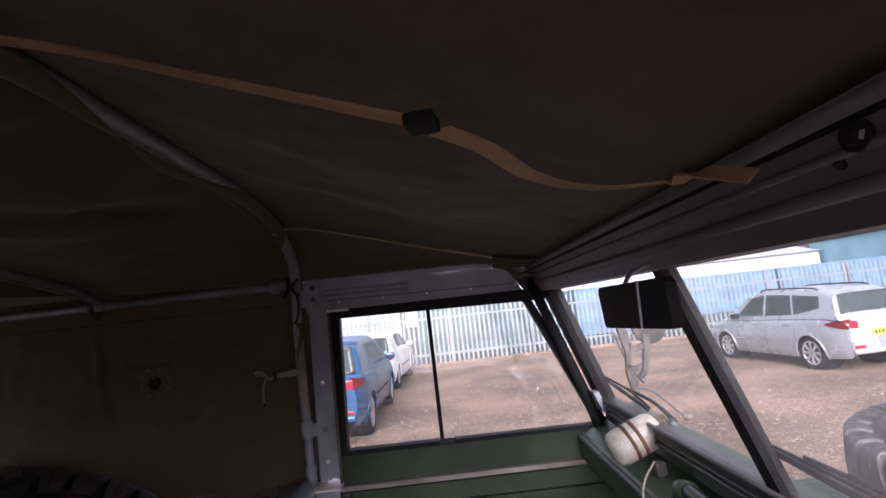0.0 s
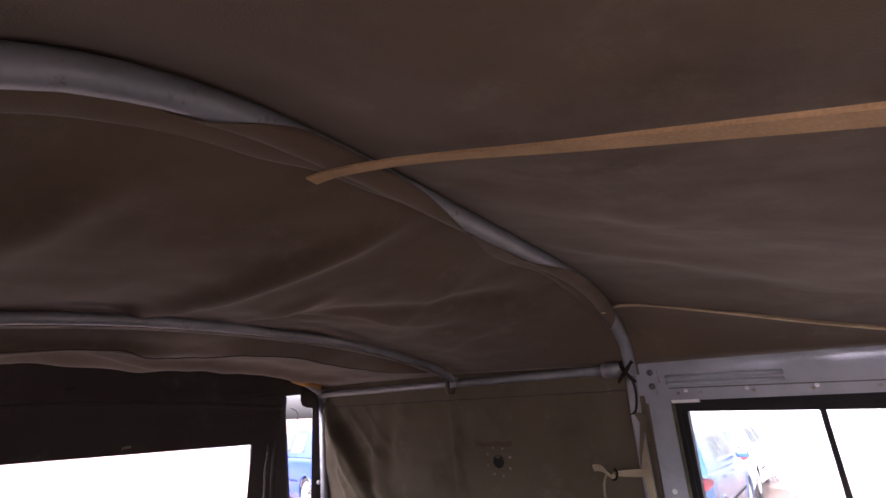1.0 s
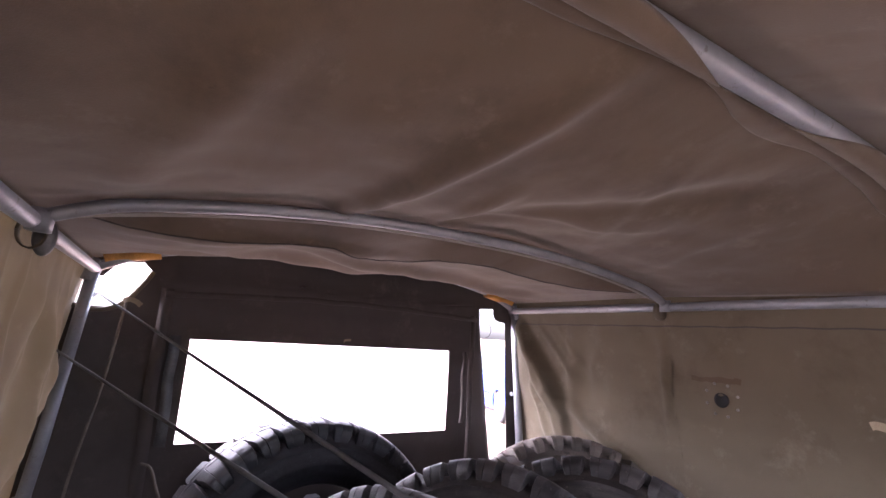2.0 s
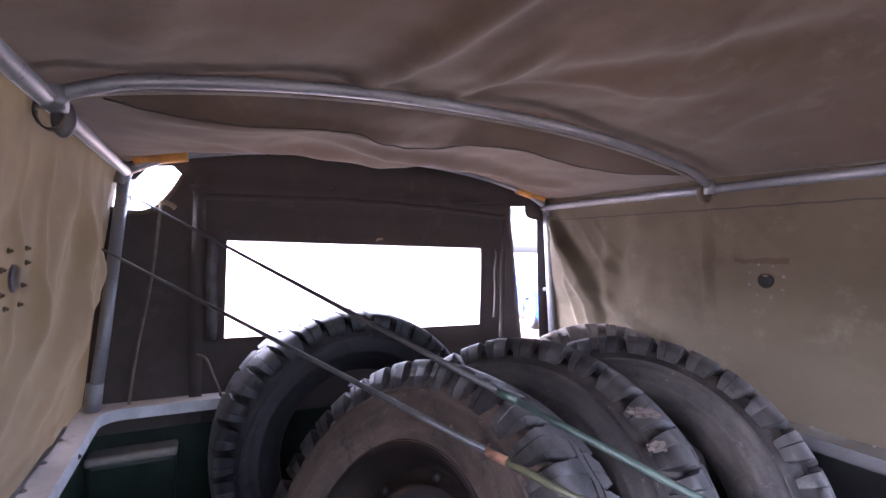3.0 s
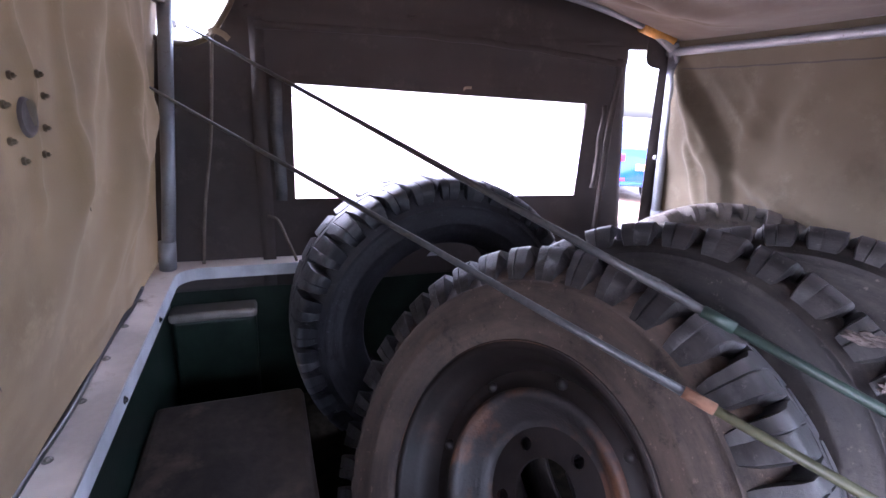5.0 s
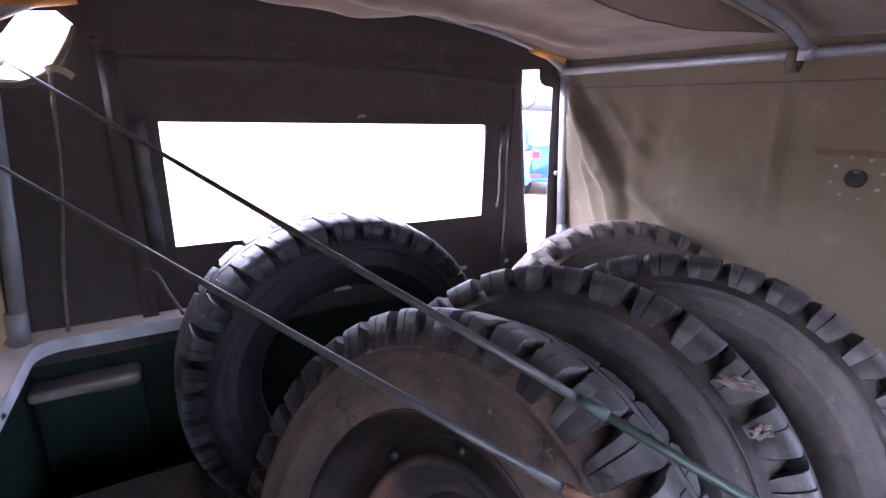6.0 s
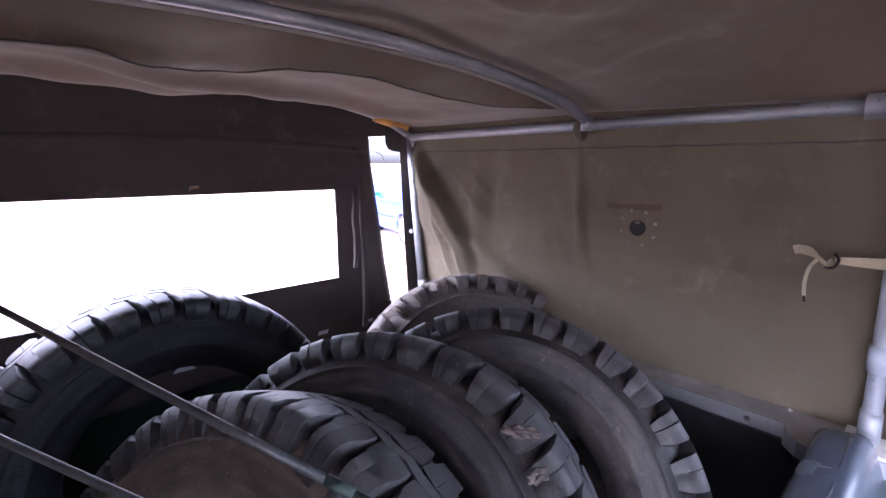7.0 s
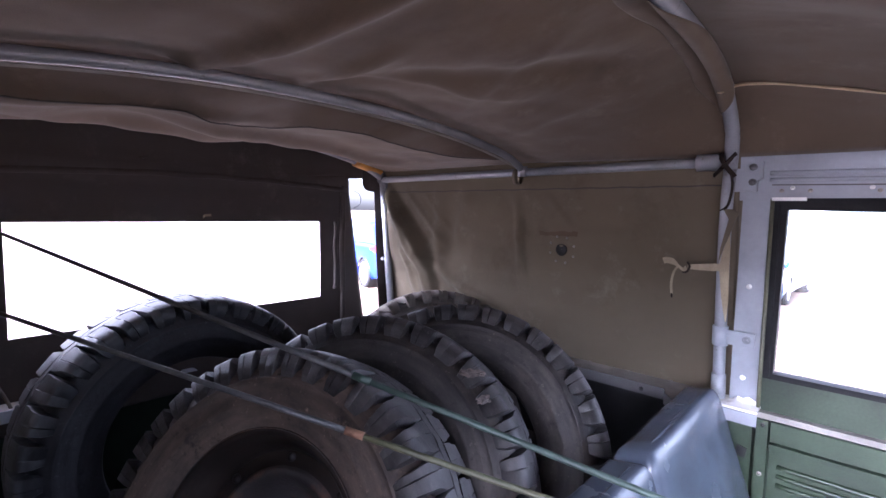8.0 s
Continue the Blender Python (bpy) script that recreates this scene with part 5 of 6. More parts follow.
for y, z, r in ((-0.415, 1.877, 0.009), (-0.393, 1.862, 0.003), (0.045, 1.869, 0.003), (0.065, 1.869, 0.003)):
    bolt(head, WS(y, z, 0.036), (-1, 0, 0), r, BLACK, "stud")
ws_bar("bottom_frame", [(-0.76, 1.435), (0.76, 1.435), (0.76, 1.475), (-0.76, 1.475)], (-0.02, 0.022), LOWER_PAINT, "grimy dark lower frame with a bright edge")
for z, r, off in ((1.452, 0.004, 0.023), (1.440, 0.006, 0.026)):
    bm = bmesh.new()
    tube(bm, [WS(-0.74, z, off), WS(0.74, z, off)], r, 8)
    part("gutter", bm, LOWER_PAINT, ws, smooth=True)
bm = bmesh.new()
tube(bm, [WS(-0.74, 1.478, 0.022), WS(0.74, 1.478, 0.022)], 0.005, 8)
part("glass_bead", bm, HEADER_PAINT, ws, "bright lower edge of the frame", smooth=True)
for s in (-1, 1):
    ws_bar("side_frame", [(s * 0.722, 1.475), (s * 0.80, 1.475), (s * 0.80, 1.815), (s * 0.722, 1.815)], (-0.02, 0.022), SEAL)
    bm = bmesh.new()
    tube(bm, [WS(s * 0.775, 1.36, 0.06), WS(s * 0.775, 1.50, 0.05), WS(s * 0.775, 1.86, 0.05)], 0.016, 10)
    part("door_seal", bm, SEAL, ws, smooth=True)
    bm = bmesh.new()
    extrude_outline(bm, [(s * 0.70, 1.44), (s * 0.76, 1.44), (s * 0.75, 1.50), (s * 0.71, 1.50)], lambda u, v, w: WS(u, v, w), (0.023, 0.04))
    part("corner_bracket", bm, GREY_PAINT, ws)
ws_bar("centre_bar", [(-0.015, 1.476), (0.015, 1.476), (0.015, 1.814), (-0.015, 1.814)], (-0.010, 0.014), SEAL, "dark centre bar")
for y0, y1 in ((-0.70, -0.02), (0.02, 0.70)):
    g = ws_bar("pane", [(y0, 1.47), (y1, 1.47), (y1, 1.82), (y0, 1.82)], (0.0, 0.004), GLASS)
    g.visible_shadow = False
mirror = thing("rear_view_mirror", (0.78, -0.12, 1.81), "black rear-view mirror on a thin stem", "mirror")
bm = bmesh.new()
mo = [(-0.248, 1.752), (-0.244, 1.794), (-0.238, 1.799), (-0.034, 1.797), (-0.027, 1.790), (-0.036, 1.744), (-0.042, 1.739), (-0.242, 1.746)]
extrude_outline(bm, mo, lambda u, v, w: (0.715 + w + 0.02 * (u + 0.14), u, v), (0.0, 0.012))
part("housing", bm, MIRROR, mirror)
# Thin bright line down the housing.
bm = bmesh.new()
band(bm, [(0.7135, -0.178, 1.799), (0.7135, -0.172, 1.744)], 0.003, 0.002, (0, 1, 0))
part("clip", bm, LIP, mirror, "thin bright line down the mirror")
bm = bmesh.new()
tube(bm, smooth_path([(0.735, -0.085, 1.797), (0.752, -0.075, 1.812), (0.785, -0.065, 1.822)], 4), 0.003, 8)
part("arm", bm, TUBE, mirror, smooth=True)

# ---- dash and what stands on it ----
bm = bmesh.new()
extrude_outline(bm, [(0.86, 1.30), (1.05, 1.30), (1.05, 1.44), (0.965, 1.44), (0.955, 1.40), (0.875, 1.372), (0.86, 1.355)], lambda u, v, w: (u, w, v), (-0.80, 0.80))
tagged(part("dash", bm, GREEN_PAINT), "dark green metal dash shelf under the windscreen", "dashboard", kind="structure")
tagged(part("bulkhead_front", box((1.04, -0.82, 0.55), (1.06, 0.82, 1.38)), GREEN_PAINT), "dark green front bulkhead", "bulkhead", kind="structure")
bm = bmesh.new()
tube(bm, [(0.862, -0.78, 1.362), (0.862, 0.78, 1.362)], 0.008, 10)
tagged(part("dash_edge", bm, HEADER_PAINT, smooth=True), "pale rolled edge of the dash shelf", "trim", kind="structure")
motor = thing("wiper_motor", (0.90, 0.42, 1.40), "cream enamel wiper motor with a rusty clamp band", "wiper motor")
axis = Matrix.Translation((0.895, 0.43, 1.437)) @ Matrix.Rotation(radians(68), 4, "Y") @ Matrix.Rotation(radians(180), 4, "X") @ Matrix.Scale(0.90, 4)
put = lambda a, r, t: axis @ Vector((r * math.cos(t), r * math.sin(t), a))
bm = bmesh.new()
revolve(bm, [(-0.080, 0.0005), (-0.080, 0.026), (-0.074, 0.038), (-0.058, 0.0445), (-0.02, 0.046), (0.030, 0.046), (0.048, 0.043), (0.060, 0.034), (0.064, 0.018), (0.065, 0.0005)], 28, put)
part("casing", bm, CREAM, motor, smooth=True)
for a in (-0.020, 0.004):
    bm = bmesh.new()
    revolve(bm, [(a, 0.0455), (a, 0.0485), (a + 0.009, 0.0485), (a + 0.009, 0.0455)], 28, put)
    part("clamp_band", bm, RUST, motor, "rusty clamp band", smooth=True)
bm = bmesh.new()
revolve(bm, [(-0.110, 0.0005), (-0.108, 0.016), (-0.100, 0.022), (-0.080, 0.024)], 20, put)
part("end_cap", bm, RUST, motor, "rusty end cap", smooth=True)
bm = box((0.905, 0.335, 1.382), (0.930, 0.360, 1.415), 0.006)
part("gearbox", bm, LOWER_PAINT, motor)
bm = bmesh.new()
tube(bm, smooth_path([(0.90, 0.33, 1.42), (0.86, 0.30, 1.39), (0.845, 0.27, 1.35), (0.85, 0.22, 1.31)], 6), 0.0022, 8)
part("wire", bm, CREAM, motor, "pale wire", smooth=True)
handle = thing("dash_handle", (0.87, 0.15, 1.37), "black grab handle and bracket on the dash", "handle")
bm = bmesh.new()
tube(bm, smooth_path([(0.885, 0.20, 1.385), (0.88, 0.17, 1.425), (0.875, 0.10, 1.432), (0.87, 0.0, 1.425), (0.872, -0.05, 1.41), (0.88, -0.06, 1.38)], 6), 0.014, 10)
part("grip", bm, BLACK, handle, smooth=True)
for y in (0.195, -0.06):
    part("foot", box((0.862, y - 0.02, 1.372), (0.905, y + 0.02, 1.398), 0.005), LOWER_PAINT, handle)
bm = bmesh.new()
tube(bm, [(0.879, 0.168, 1.424), (0.877, 0.140, 1.430)], 0.019, 14)
part("clamp", bm, GREEN_PAINT, handle, "dusty olive metal clamp", smooth=True)
# wiper outside the glass
for tip, heel, joint, pivot in (((0.017, 1.537), (-0.44, 1.486), (-0.055, 1.540), (-0.52, 1.482)), ((0.715, 1.537), (0.455, 1.497), (0.60, 1.528), (0.40, 1.478))):
    wp = thing("windscreen_wiper", (0.97, pivot[0], 1.50), "thin black windscreen wiper resting on the glass", "wiper", group="windscreen wipers")
    mid = ((joint[0] + pivot[0]) / 2, (joint[1] + pivot[1]) / 2)
    bm = bmesh.new()
    tube(bm, smooth_path([WS(joint[0], joint[1], -0.022), WS(*mid, -0.046), WS(*pivot, -0.040)], 5), [0.003 + 0.003 * k / 10 for k in range(11)], 8)
    part("arm", bm, SEAL, wp, smooth=True)
    bm = bmesh.new()
    band(bm, [WS(*tip, -0.012), WS(*heel, -0.012)], 0.009, 0.005, (0, 0, 1))
    part("blade", bm, SEAL, wp)
    bm = bmesh.new()
    band(bm, smooth_path([WS(tip[0] + (heel[0] - tip[0]) * k / 6, tip[1] + (heel[1] - tip[1]) * k / 6 + 0.003, -0.017 - 0.010 * math.sin(math.pi * k / 6)) for k in range(7)], 3), 0.005, 0.003, (0, 0, 1))
    part("holder", bm, SEAL, wp, "sprung holder of the blade")
    bm = bmesh.new()
    tube(bm, [WS(pivot[0], 1.462, -0.022), WS(*pivot, -0.042)], 0.011, 10)
    part("spindle", bm, ROD_GREY, wp, smooth=True)

# ---- bonnet and front of the vehicle ----
bonnet = thing("bonnet", (1.6, 0, 0.6), "dark green bonnet and wings in front of the windscreen", "bonnet")
part("lid", box((1.06, -0.55, 1.18), (2.1, 0.55, 1.258), 0.02, 3), GREEN_PAINT, bonnet)
for s in (-1, 1):
    part("wing", box((1.06, min(s * 0.56, s * 0.84), 0.6), (2.1, max(s * 0.56, s * 0.84), 1.15), 0.03, 3), GREEN_PAINT, bonnet)
part("grille_panel", box((2.0, -0.55, 0.6), (2.1, 0.55, 1.17), 0.01), GREEN_PAINT, bonnet)
wing_mirror = thing("wing_mirror", (1.09, 0.80, 1.15), "grey wing mirror on a bent metal arm", "mirror")
bm = bmesh.new()
tube(bm, smooth_path([(1.085, 0.79, 1.14), (1.080, 0.80, 1.30), (1.068, 0.82, 1.46), (1.064, 0.82, 1.52)], 6), 0.008, 8)
part("arm", bm, ROD_GREY, wing_mirror, smooth=True)
bm = bmesh.new()
tube(bm, smooth_path([(1.03, 0.82, 1.655), (1.045, 0.82, 1.60), (1.075, 0.82, 1.53), (1.10, 0.82, 1.49)], 6), 0.004, 8)
part("stay", bm, ROD_GREY, wing_mirror, smooth=True)
bm = bmesh.new()
tube(bm, smooth_path([(1.078, 0.82, 1.478), (1.126, 0.815, 1.458), (1.164, 0.81, 1.420), (1.20, 0.805, 1.383), (1.224, 0.80, 1.366)], 6), 0.003, 8)
part("spring", bm, ROD_GREY, wing_mirror, smooth=True)
bm = bmesh.new()
revolve(bm, [(-0.012, 0.0005), (-0.012, 0.052), (0.0, 0.058), (0.030, 0.048), (0.042, 0.0005)], 24, lambda a, r, t: Vector((1.152 + r * math.cos(t), 0.835 + a, 1.662 + 0.95 * r * math.sin(t))))
part("head", bm, WEATHERED, wing_mirror, "round weathered mirror shell", smooth=True)
for nm, line in (("strut", [(1.037, 1.690), (1.066, 1.690), (1.077, 1.620), (1.072, 1.575), (1.066, 1.540), (1.052, 1.540), (1.056, 1.590)]),
                 ("strut", [(1.120, 1.640), (1.143, 1.640), (1.136, 1.600), (1.116, 1.522), (1.100, 1.503), (1.086, 1.508), (1.104, 1.530), (1.116, 1.590)]),
                 ("web", [(1.066, 1.625), (1.090, 1.604), (1.122, 1.616), (1.118, 1.598), (1.098, 1.590), (1.074, 1.590)]),
                 ("web", [(1.056, 1.552), (1.082, 1.545), (1.106, 1.552), (1.100, 1.535), (1.082, 1.526), (1.056, 1.534)]),
                 ("base", [(1.050, 1.536), (1.074, 1.532), (1.082, 1.500), (1.078, 1.460), (1.060, 1.470), (1.054, 1.500)])):
    bm = bmesh.new()
    extrude_outline(bm, line, lambda u, v, w: (u, w, v), (0.812, 0.828))
    part(nm, bm, WEATHERED, wing_mirror, "weathered pressed bracket plate")
bm = bmesh.new()
bmesh.ops.create_icosphere(bm, subdivisions=2, radius=0.013, matrix=Matrix.Translation((1.215, 0.80, 1.375)) @ Matrix.Diagonal((1.3, 1, 0.9, 1)))
part("fixing", bm, CORD, wing_mirror, "pale plastic fixing on the cable", smooth=True)

# ---- tyres ----
TR = 0.385


def tyre(name, label, rubber, tread, with_wheel=False, count=34, lug_width=0.31, reach=0.0):
    """A cross-ply tyre about the local X axis: hollow casing with ribs, shoulder lugs on both sides, and a wheel if asked."""
    t = new(name)
    tagged(t, label, "tyre", group="loose tyres in the load bed")
    ax = lambda a, r, k: Vector((a, r * math.cos(k), r * math.sin(k)))
    out = [(0.058, 0.214), (0.072, 0.219), (0.078, 0.232), (0.083, 0.236), (0.090, 0.252), (0.097, 0.270), (0.0995, 0.274), (0.099, 0.279), (0.1018, 0.295), (0.1032, 0.308), (0.1030, 0.3150), (0.1046, 0.3165), (0.1046, 0.3185), (0.1016, 0.3205), (0.0965, 0.333), (0.084, 0.347), (0.064, 0.357), (0.035, 0.3625), (0.0, 0.3630)]
    inn = [(0.0, 0.347), (0.060, 0.341), (0.080, 0.325), (0.088, 0.295), (0.078, 0.255), (0.058, 0.222)]
    prof = [(-a, r) for a, r in out] + [(a, r) for a, r in out[-2::-1]] + [(a, r) for a, r in inn[::-1]] + [(-a, r) for a, r in inn[1:]]
    prof.append(prof[0])
    bm = bmesh.new()
    revolve(bm, prof, 72, ax)
    bmesh.ops.remove_doubles(bm, verts=bm.verts, dist=1e-5)
    part("casing", bm, rubber, t, smooth=True)
    # one lug: rounded block of the crown that runs over the shoulder, slit on its flank, and fades into the sidewall
    step = math.tau / count

    def lug_mesh(nm, wide, skew, slit):
        rows = [(0.015, TR - 0.0010, 0.470, 0.020, 0.0), (0.015, TR - 0.0010, 0.470, 0.0, 0.0), (0.034, TR - 0.0014, 0.470, 0.0, 0.004), (0.050, TR - 0.0022, 0.455, 0.0, 0.0),
                (0.059, TR - 0.0030, wide * 0.5 + 0.215, 0.0, 0.0), (0.071, TR - 0.0042, wide, 0.0, slit * 0.5), (0.092, TR - 0.0075, wide * 0.96, 0.0, slit), (0.1000, TR - 0.0160, wide * 0.93, 0.0, slit),
                (0.1032 + 0.10 * reach, TR - 0.0340 - reach, wide * 0.90, 0.0, slit * 0.4), (0.0990 + 0.25 * reach, TR - 0.0540 - reach, wide * 0.74, 0.001, 0.001)]
        b = bmesh.new()
        lines = []
        for i, (a, r, w, down, cutin) in enumerate(rows):
            p, q = rows[max(i - 1, 1)], rows[min(i + 1, len(rows) - 1)]
            ta, tr = q[0] - p[0], q[1] - p[1]
            size = math.hypot(ta, tr) or 1.0
            na, nr = tr / size, -ta / size
            deep = 0.028 if i < 6 else (0.028, 0.022, 0.014, 0.006)[i - 6]
            line = []
            for e, d in ((-w - 0.030, deep), (-w, 0.0022), (-w + 0.020, 0.0), (0.045, 0.0), (0.060, cutin), (0.085, 0.0), (w - 0.020, 0.0), (w, 0.0022), (w + 0.030, deep)):
                d = max(d, down)
                zig = (0.008 * abs(e) / 0.5 - 0.004) if i < 2 else 0.0
                line.append(b.verts.new(ax(a + zig + na * d, r + nr * d, e * step + skew * (0.09 - a) / 0.09)))
            lines.append(line)
        for p, q in zip(lines, lines[1:]):
            for k in range(8):
                b.faces.new((p[k], p[k + 1], q[k + 1], q[k]))
        bmesh.ops.recalc_face_normals(b, faces=b.faces)
        me = bpy.data.meshes.new(nm)
        b.to_mesh(me)
        b.free()
        me.shade_smooth()
        me.set_sharp_from_angle(angle=radians(38))
        me.materials.append(tread)
        return me
    long_lug, short_lug = lug_mesh("lug", lug_width, 0.03, 0.002), lug_mesh("short_lug", lug_width * 0.90, 0.03, 0.011)
    for side in (1, -1):
        for k in range(count):
            ob = new("tread_lug", long_lug if k % 2 else short_lug)
            ob.parent = t
            a = (k + (0.5 if side < 0 else 0)) * step + 0.008 * math.sin(k * 7.3 + side)
            ob.matrix_basis = Matrix.Rotation(a, 4, "X") @ (Matrix() if side > 0 else Matrix.Rotation(math.pi, 4, "Z"))
    # zigzag centre rib
    bm = bmesh.new()
    n = count * 2
    ring = []
    for k in range(n):
        o = 0.004 if k % 2 else -0.004
        ring.append([bm.verts.new(ax(o + w, r, k * math.tau / n)) for w, r in ((-0.011, 0.352), (-0.0105, TR - 0.001), (0.0105, TR - 0.001), (0.011, 0.352))])
    for k in range(n):
        for i in range(3):
            bm.faces.new((ring[k][i], ring[k][i + 1], ring[(k + 1) % n][i + 1], ring[(k + 1) % n][i]))
    part("centre_rib", bm, tread, t)
    if with_wheel:
        rim = [(0.074, 0.2315), (0.079, 0.2305), (0.0795, 0.222), (0.074, 0.216), (0.052, 0.211), (0.046, 0.204), (0.034, 0.198), (0.016, 0.1905), (-0.040, 0.188), (-0.03, 0.2), (-0.072, 0.213), (-0.079, 0.23)]
        bm = bmesh.new()
        revolve(bm, rim, 72, ax)
        wheel = part("wheel", bm, WHEEL_STEEL, t, "dark rusty pressed steel wheel", smooth=True)
        bm = bmesh.new()
        tube(bm, [ax(0.0795, 0.2285, k * math.tau / 72) for k in range(72)], 0.0008, 6, closed=True)
        part("rim_edge", bm, WHEEL_DISH, wheel, "thin rubbed edge of the rim", smooth=True)
        bm = bmesh.new()
        revolve(bm, [(0.010, 0.1915), (0.009, 0.180), (0.010, 0.168), (0.0135, 0.163)], 72, ax)
        part("flange", bm, WHEEL_STEEL, wheel, "dull rusty band between dish and rim", smooth=True)
        bm = bmesh.new()
        revolve(bm, [(0.0135, 0.163), (0.019, 0.159), (0.020, 0.153), (0.016, 0.146), (0.004, 0.136), (-0.014, 0.126), (-0.027, 0.1185), (-0.034, 0.112), (-0.0365, 0.104)], 72, ax)
        part("dish", bm, WHEEL_DISH, wheel, "rust-flaked sloping dish of the wheel", smooth=True)
        bm = bmesh.new()
        loops = [(0, 0, 0.1045, 40), (0, 0, 0.0565, 32)] + [(0.083 * math.cos(k * math.tau / 5 + 0.94), 0.083 * math.sin(k * math.tau / 5 + 0.94), 0.0112, 14) for k in range(5)]
        edges = []
        for cy, cz, r, m in loops:
            vs = [bm.verts.new((-0.0365, cy + r * math.cos(i * math.tau / m), cz + r * math.sin(i * math.tau / m))) for i in range(m)]
            edges += [bm.edges.new((vs[i], vs[(i + 1) % m])) for i in range(m)]
        bmesh.ops.triangle_fill(bm, edges=edges, use_beauty=True)
        bmesh.ops.delete(bm, geom=[f for f in bm.faces if math.hypot(f.calc_center_median().y, f.calc_center_median().z) < 0.0545 or any(math.hypot(f.calc_center_median().y - cy, f.calc_center_median().z - cz) < 0.009 for cy, cz, r, m in loops[2:])], context="FACES_ONLY")
        bmesh.ops.solidify(bm, geom=bm.faces[:], thickness=0.006)
        part("hub_plate", bm, WHEEL_HUB, wheel, "flat centre with stud holes")
        for k in range(8):
            a = k * math.tau / 8 + 1.40
            bm = bmesh.new()
            c = ax(0.009, 0.179, a)
            revolve(bm, [(0.0, 0.010), (0.005, 0.0085), (0.008, 0.006), (0.009, 0.0004)], 10, lambda u, r, q: c + Vector((u, r * math.cos(q), r * math.sin(q))))
            part("rivet", bm, WHEEL_HUB, wheel, smooth=True)
    return t


def tyre_pose(x, y, z, azimuth, tilt, spin=0.0):
    d = Vector((math.cos(tilt) * math.cos(azimuth), math.cos(tilt) * math.sin(azimuth), math.sin(tilt)))
    q = d.to_track_quat("X", "Z").to_matrix().to_4x4()
    return Matrix.Translation((x, y, z)) @ q @ Matrix.Rotation(spin, 4, "X")


wheel_tyre = tyre("spare_tyre", "muddy black off-road tyre on a rusty steel wheel", MUDDY_RUBBER, TREAD, True, 38, 0.385, 0.012)
wheel_tyre.matrix_basis = tyre_pose(-0.465, -0.203, 1.139, -1.278, 0.446, 0.3) @ Matrix.Translation((0, -0.006, -0.008))
plain = tyre("spare_tyre", "worn black off-road tyre without a wheel, leaning on the next tyre", RUBBER, TREAD, False, 32, 0.425)
plain.matrix_basis = tyre_pose(-0.495, 0.022, 1.155, -1.19, 0.467, 0.1)
second = copy_thing(plain, tyre_pose(-0.459, 0.294, 1.151, -1.145, 0.491, 1.0))
tagged(second, "worn black off-road tyre leaning against the side of the load bed")
upright = tyre("spare_tyre", "blue-black off-road tyre standing upright against the tailgate", RUBBER_BLUE, TREAD_BLACK, False, 34, 0.43)
upright.matrix_basis = tyre_pose(-1.101, -0.141, 1.15, 0.027, 0.024, 0.5)
pale = tyre("spare_tyre", "pale dusty worn tyre in the rear corner of the load bed", RUBBER_PALE, RUBBER_PALE)
pale.matrix_basis = tyre_pose(-0.86, 0.631, 1.10, -0.51, 0.308)
bonnet_tyre = copy_thing(plain, tyre_pose(1.56, 0.03, 1.37, 0.3, 1.5707, 0.2))
tagged(bonnet_tyre, "black off-road spare tyre lying flat on the bonnet")

# road wheels that carry the vehicle
for x in (-0.58, 1.58):
    for s in (-1, 1):
        road = copy_thing(wheel_tyre, pose(x, s * 0.70, TR, rz=s * 90))
        road.name = "road_wheel"
        tagged(road, "muddy black off-road road wheel under the body", "wheel", group="road wheels")

# torn rubber on the shoulder of the second tyre
for k, c in enumerate(((-0.293, 0.139, 1.446), (-0.251, 0.131, 1.404))):
    bm = bmesh.new()
    bmesh.ops.create_icosphere(bm, subdivisions=4, radius=1.0)
    for v in bm.verts:
        p = v.co.copy()
        q = 1 + 0.55 * wave(p.x * 2.2 + k * 5, p.y * 2.2, p.z * 2.2) + 0.25 * wave(p.x * 6, p.y * 6 + k * 3, p.z * 6)
        v.co = Vector(c) + Matrix.Rotation(0.5 + k, 3, "Z") @ Vector((0.024 * p.x * q, 0.009 * p.y * q, 0.008 * p.z * q))
    ob = part("torn_rubber", bm, TORN, None, "pale torn chunk of rubber")
    ob.parent = plain
    ob.matrix_parent_inverse = plain.matrix_basis.inverted()

# ---- poles ----
for nm, a, b, c, label in (("canvas_pole", (-1.135, -0.779, 1.703), (-0.265, -0.185, 1.440), (0.42, 0.282, 1.233), "thin jointed pole, grey above a rusty ferrule, olive below"),
                           ("canvas_pole", (-1.345, -0.749, 1.857), (-0.288, -0.152, 1.511), (0.418, 0.247, 1.280), "thin jointed pole, grey above and olive green below")):
    pole = thing(nm, c, label, "pole", group="jointed poles")
    a, b, c = Vector(a), Vector(b), Vector(c)
    bm = bmesh.new()
    tube(bm, [a + (b - a) * k / 8 for k in range(9)], [0.0028 + 0.0024 * k / 8 for k in range(9)], 12)
    part("upper", bm, ROD_GREY, pole, smooth=True)
    bm = bmesh.new()
    tube(bm, [b - (b - a) * 0.012, b + (c - b) * 0.02], 0.0064, 12)
    part("ferrule", bm, RUST if a.x > -1.3 else ROD_SEA, pole, smooth=True)
    bm = bmesh.new()
    tube(bm, [b + (c - b) * k / 8 for k in range(9)], [0.0050 + 0.0004 * k / 8 for k in range(9)], 12)
    part("lower", bm, ROD_GREEN if a.x > -1.3 else ROD_SEA, pole, "olive painted lower length", smooth=True)

# ---- seats ----


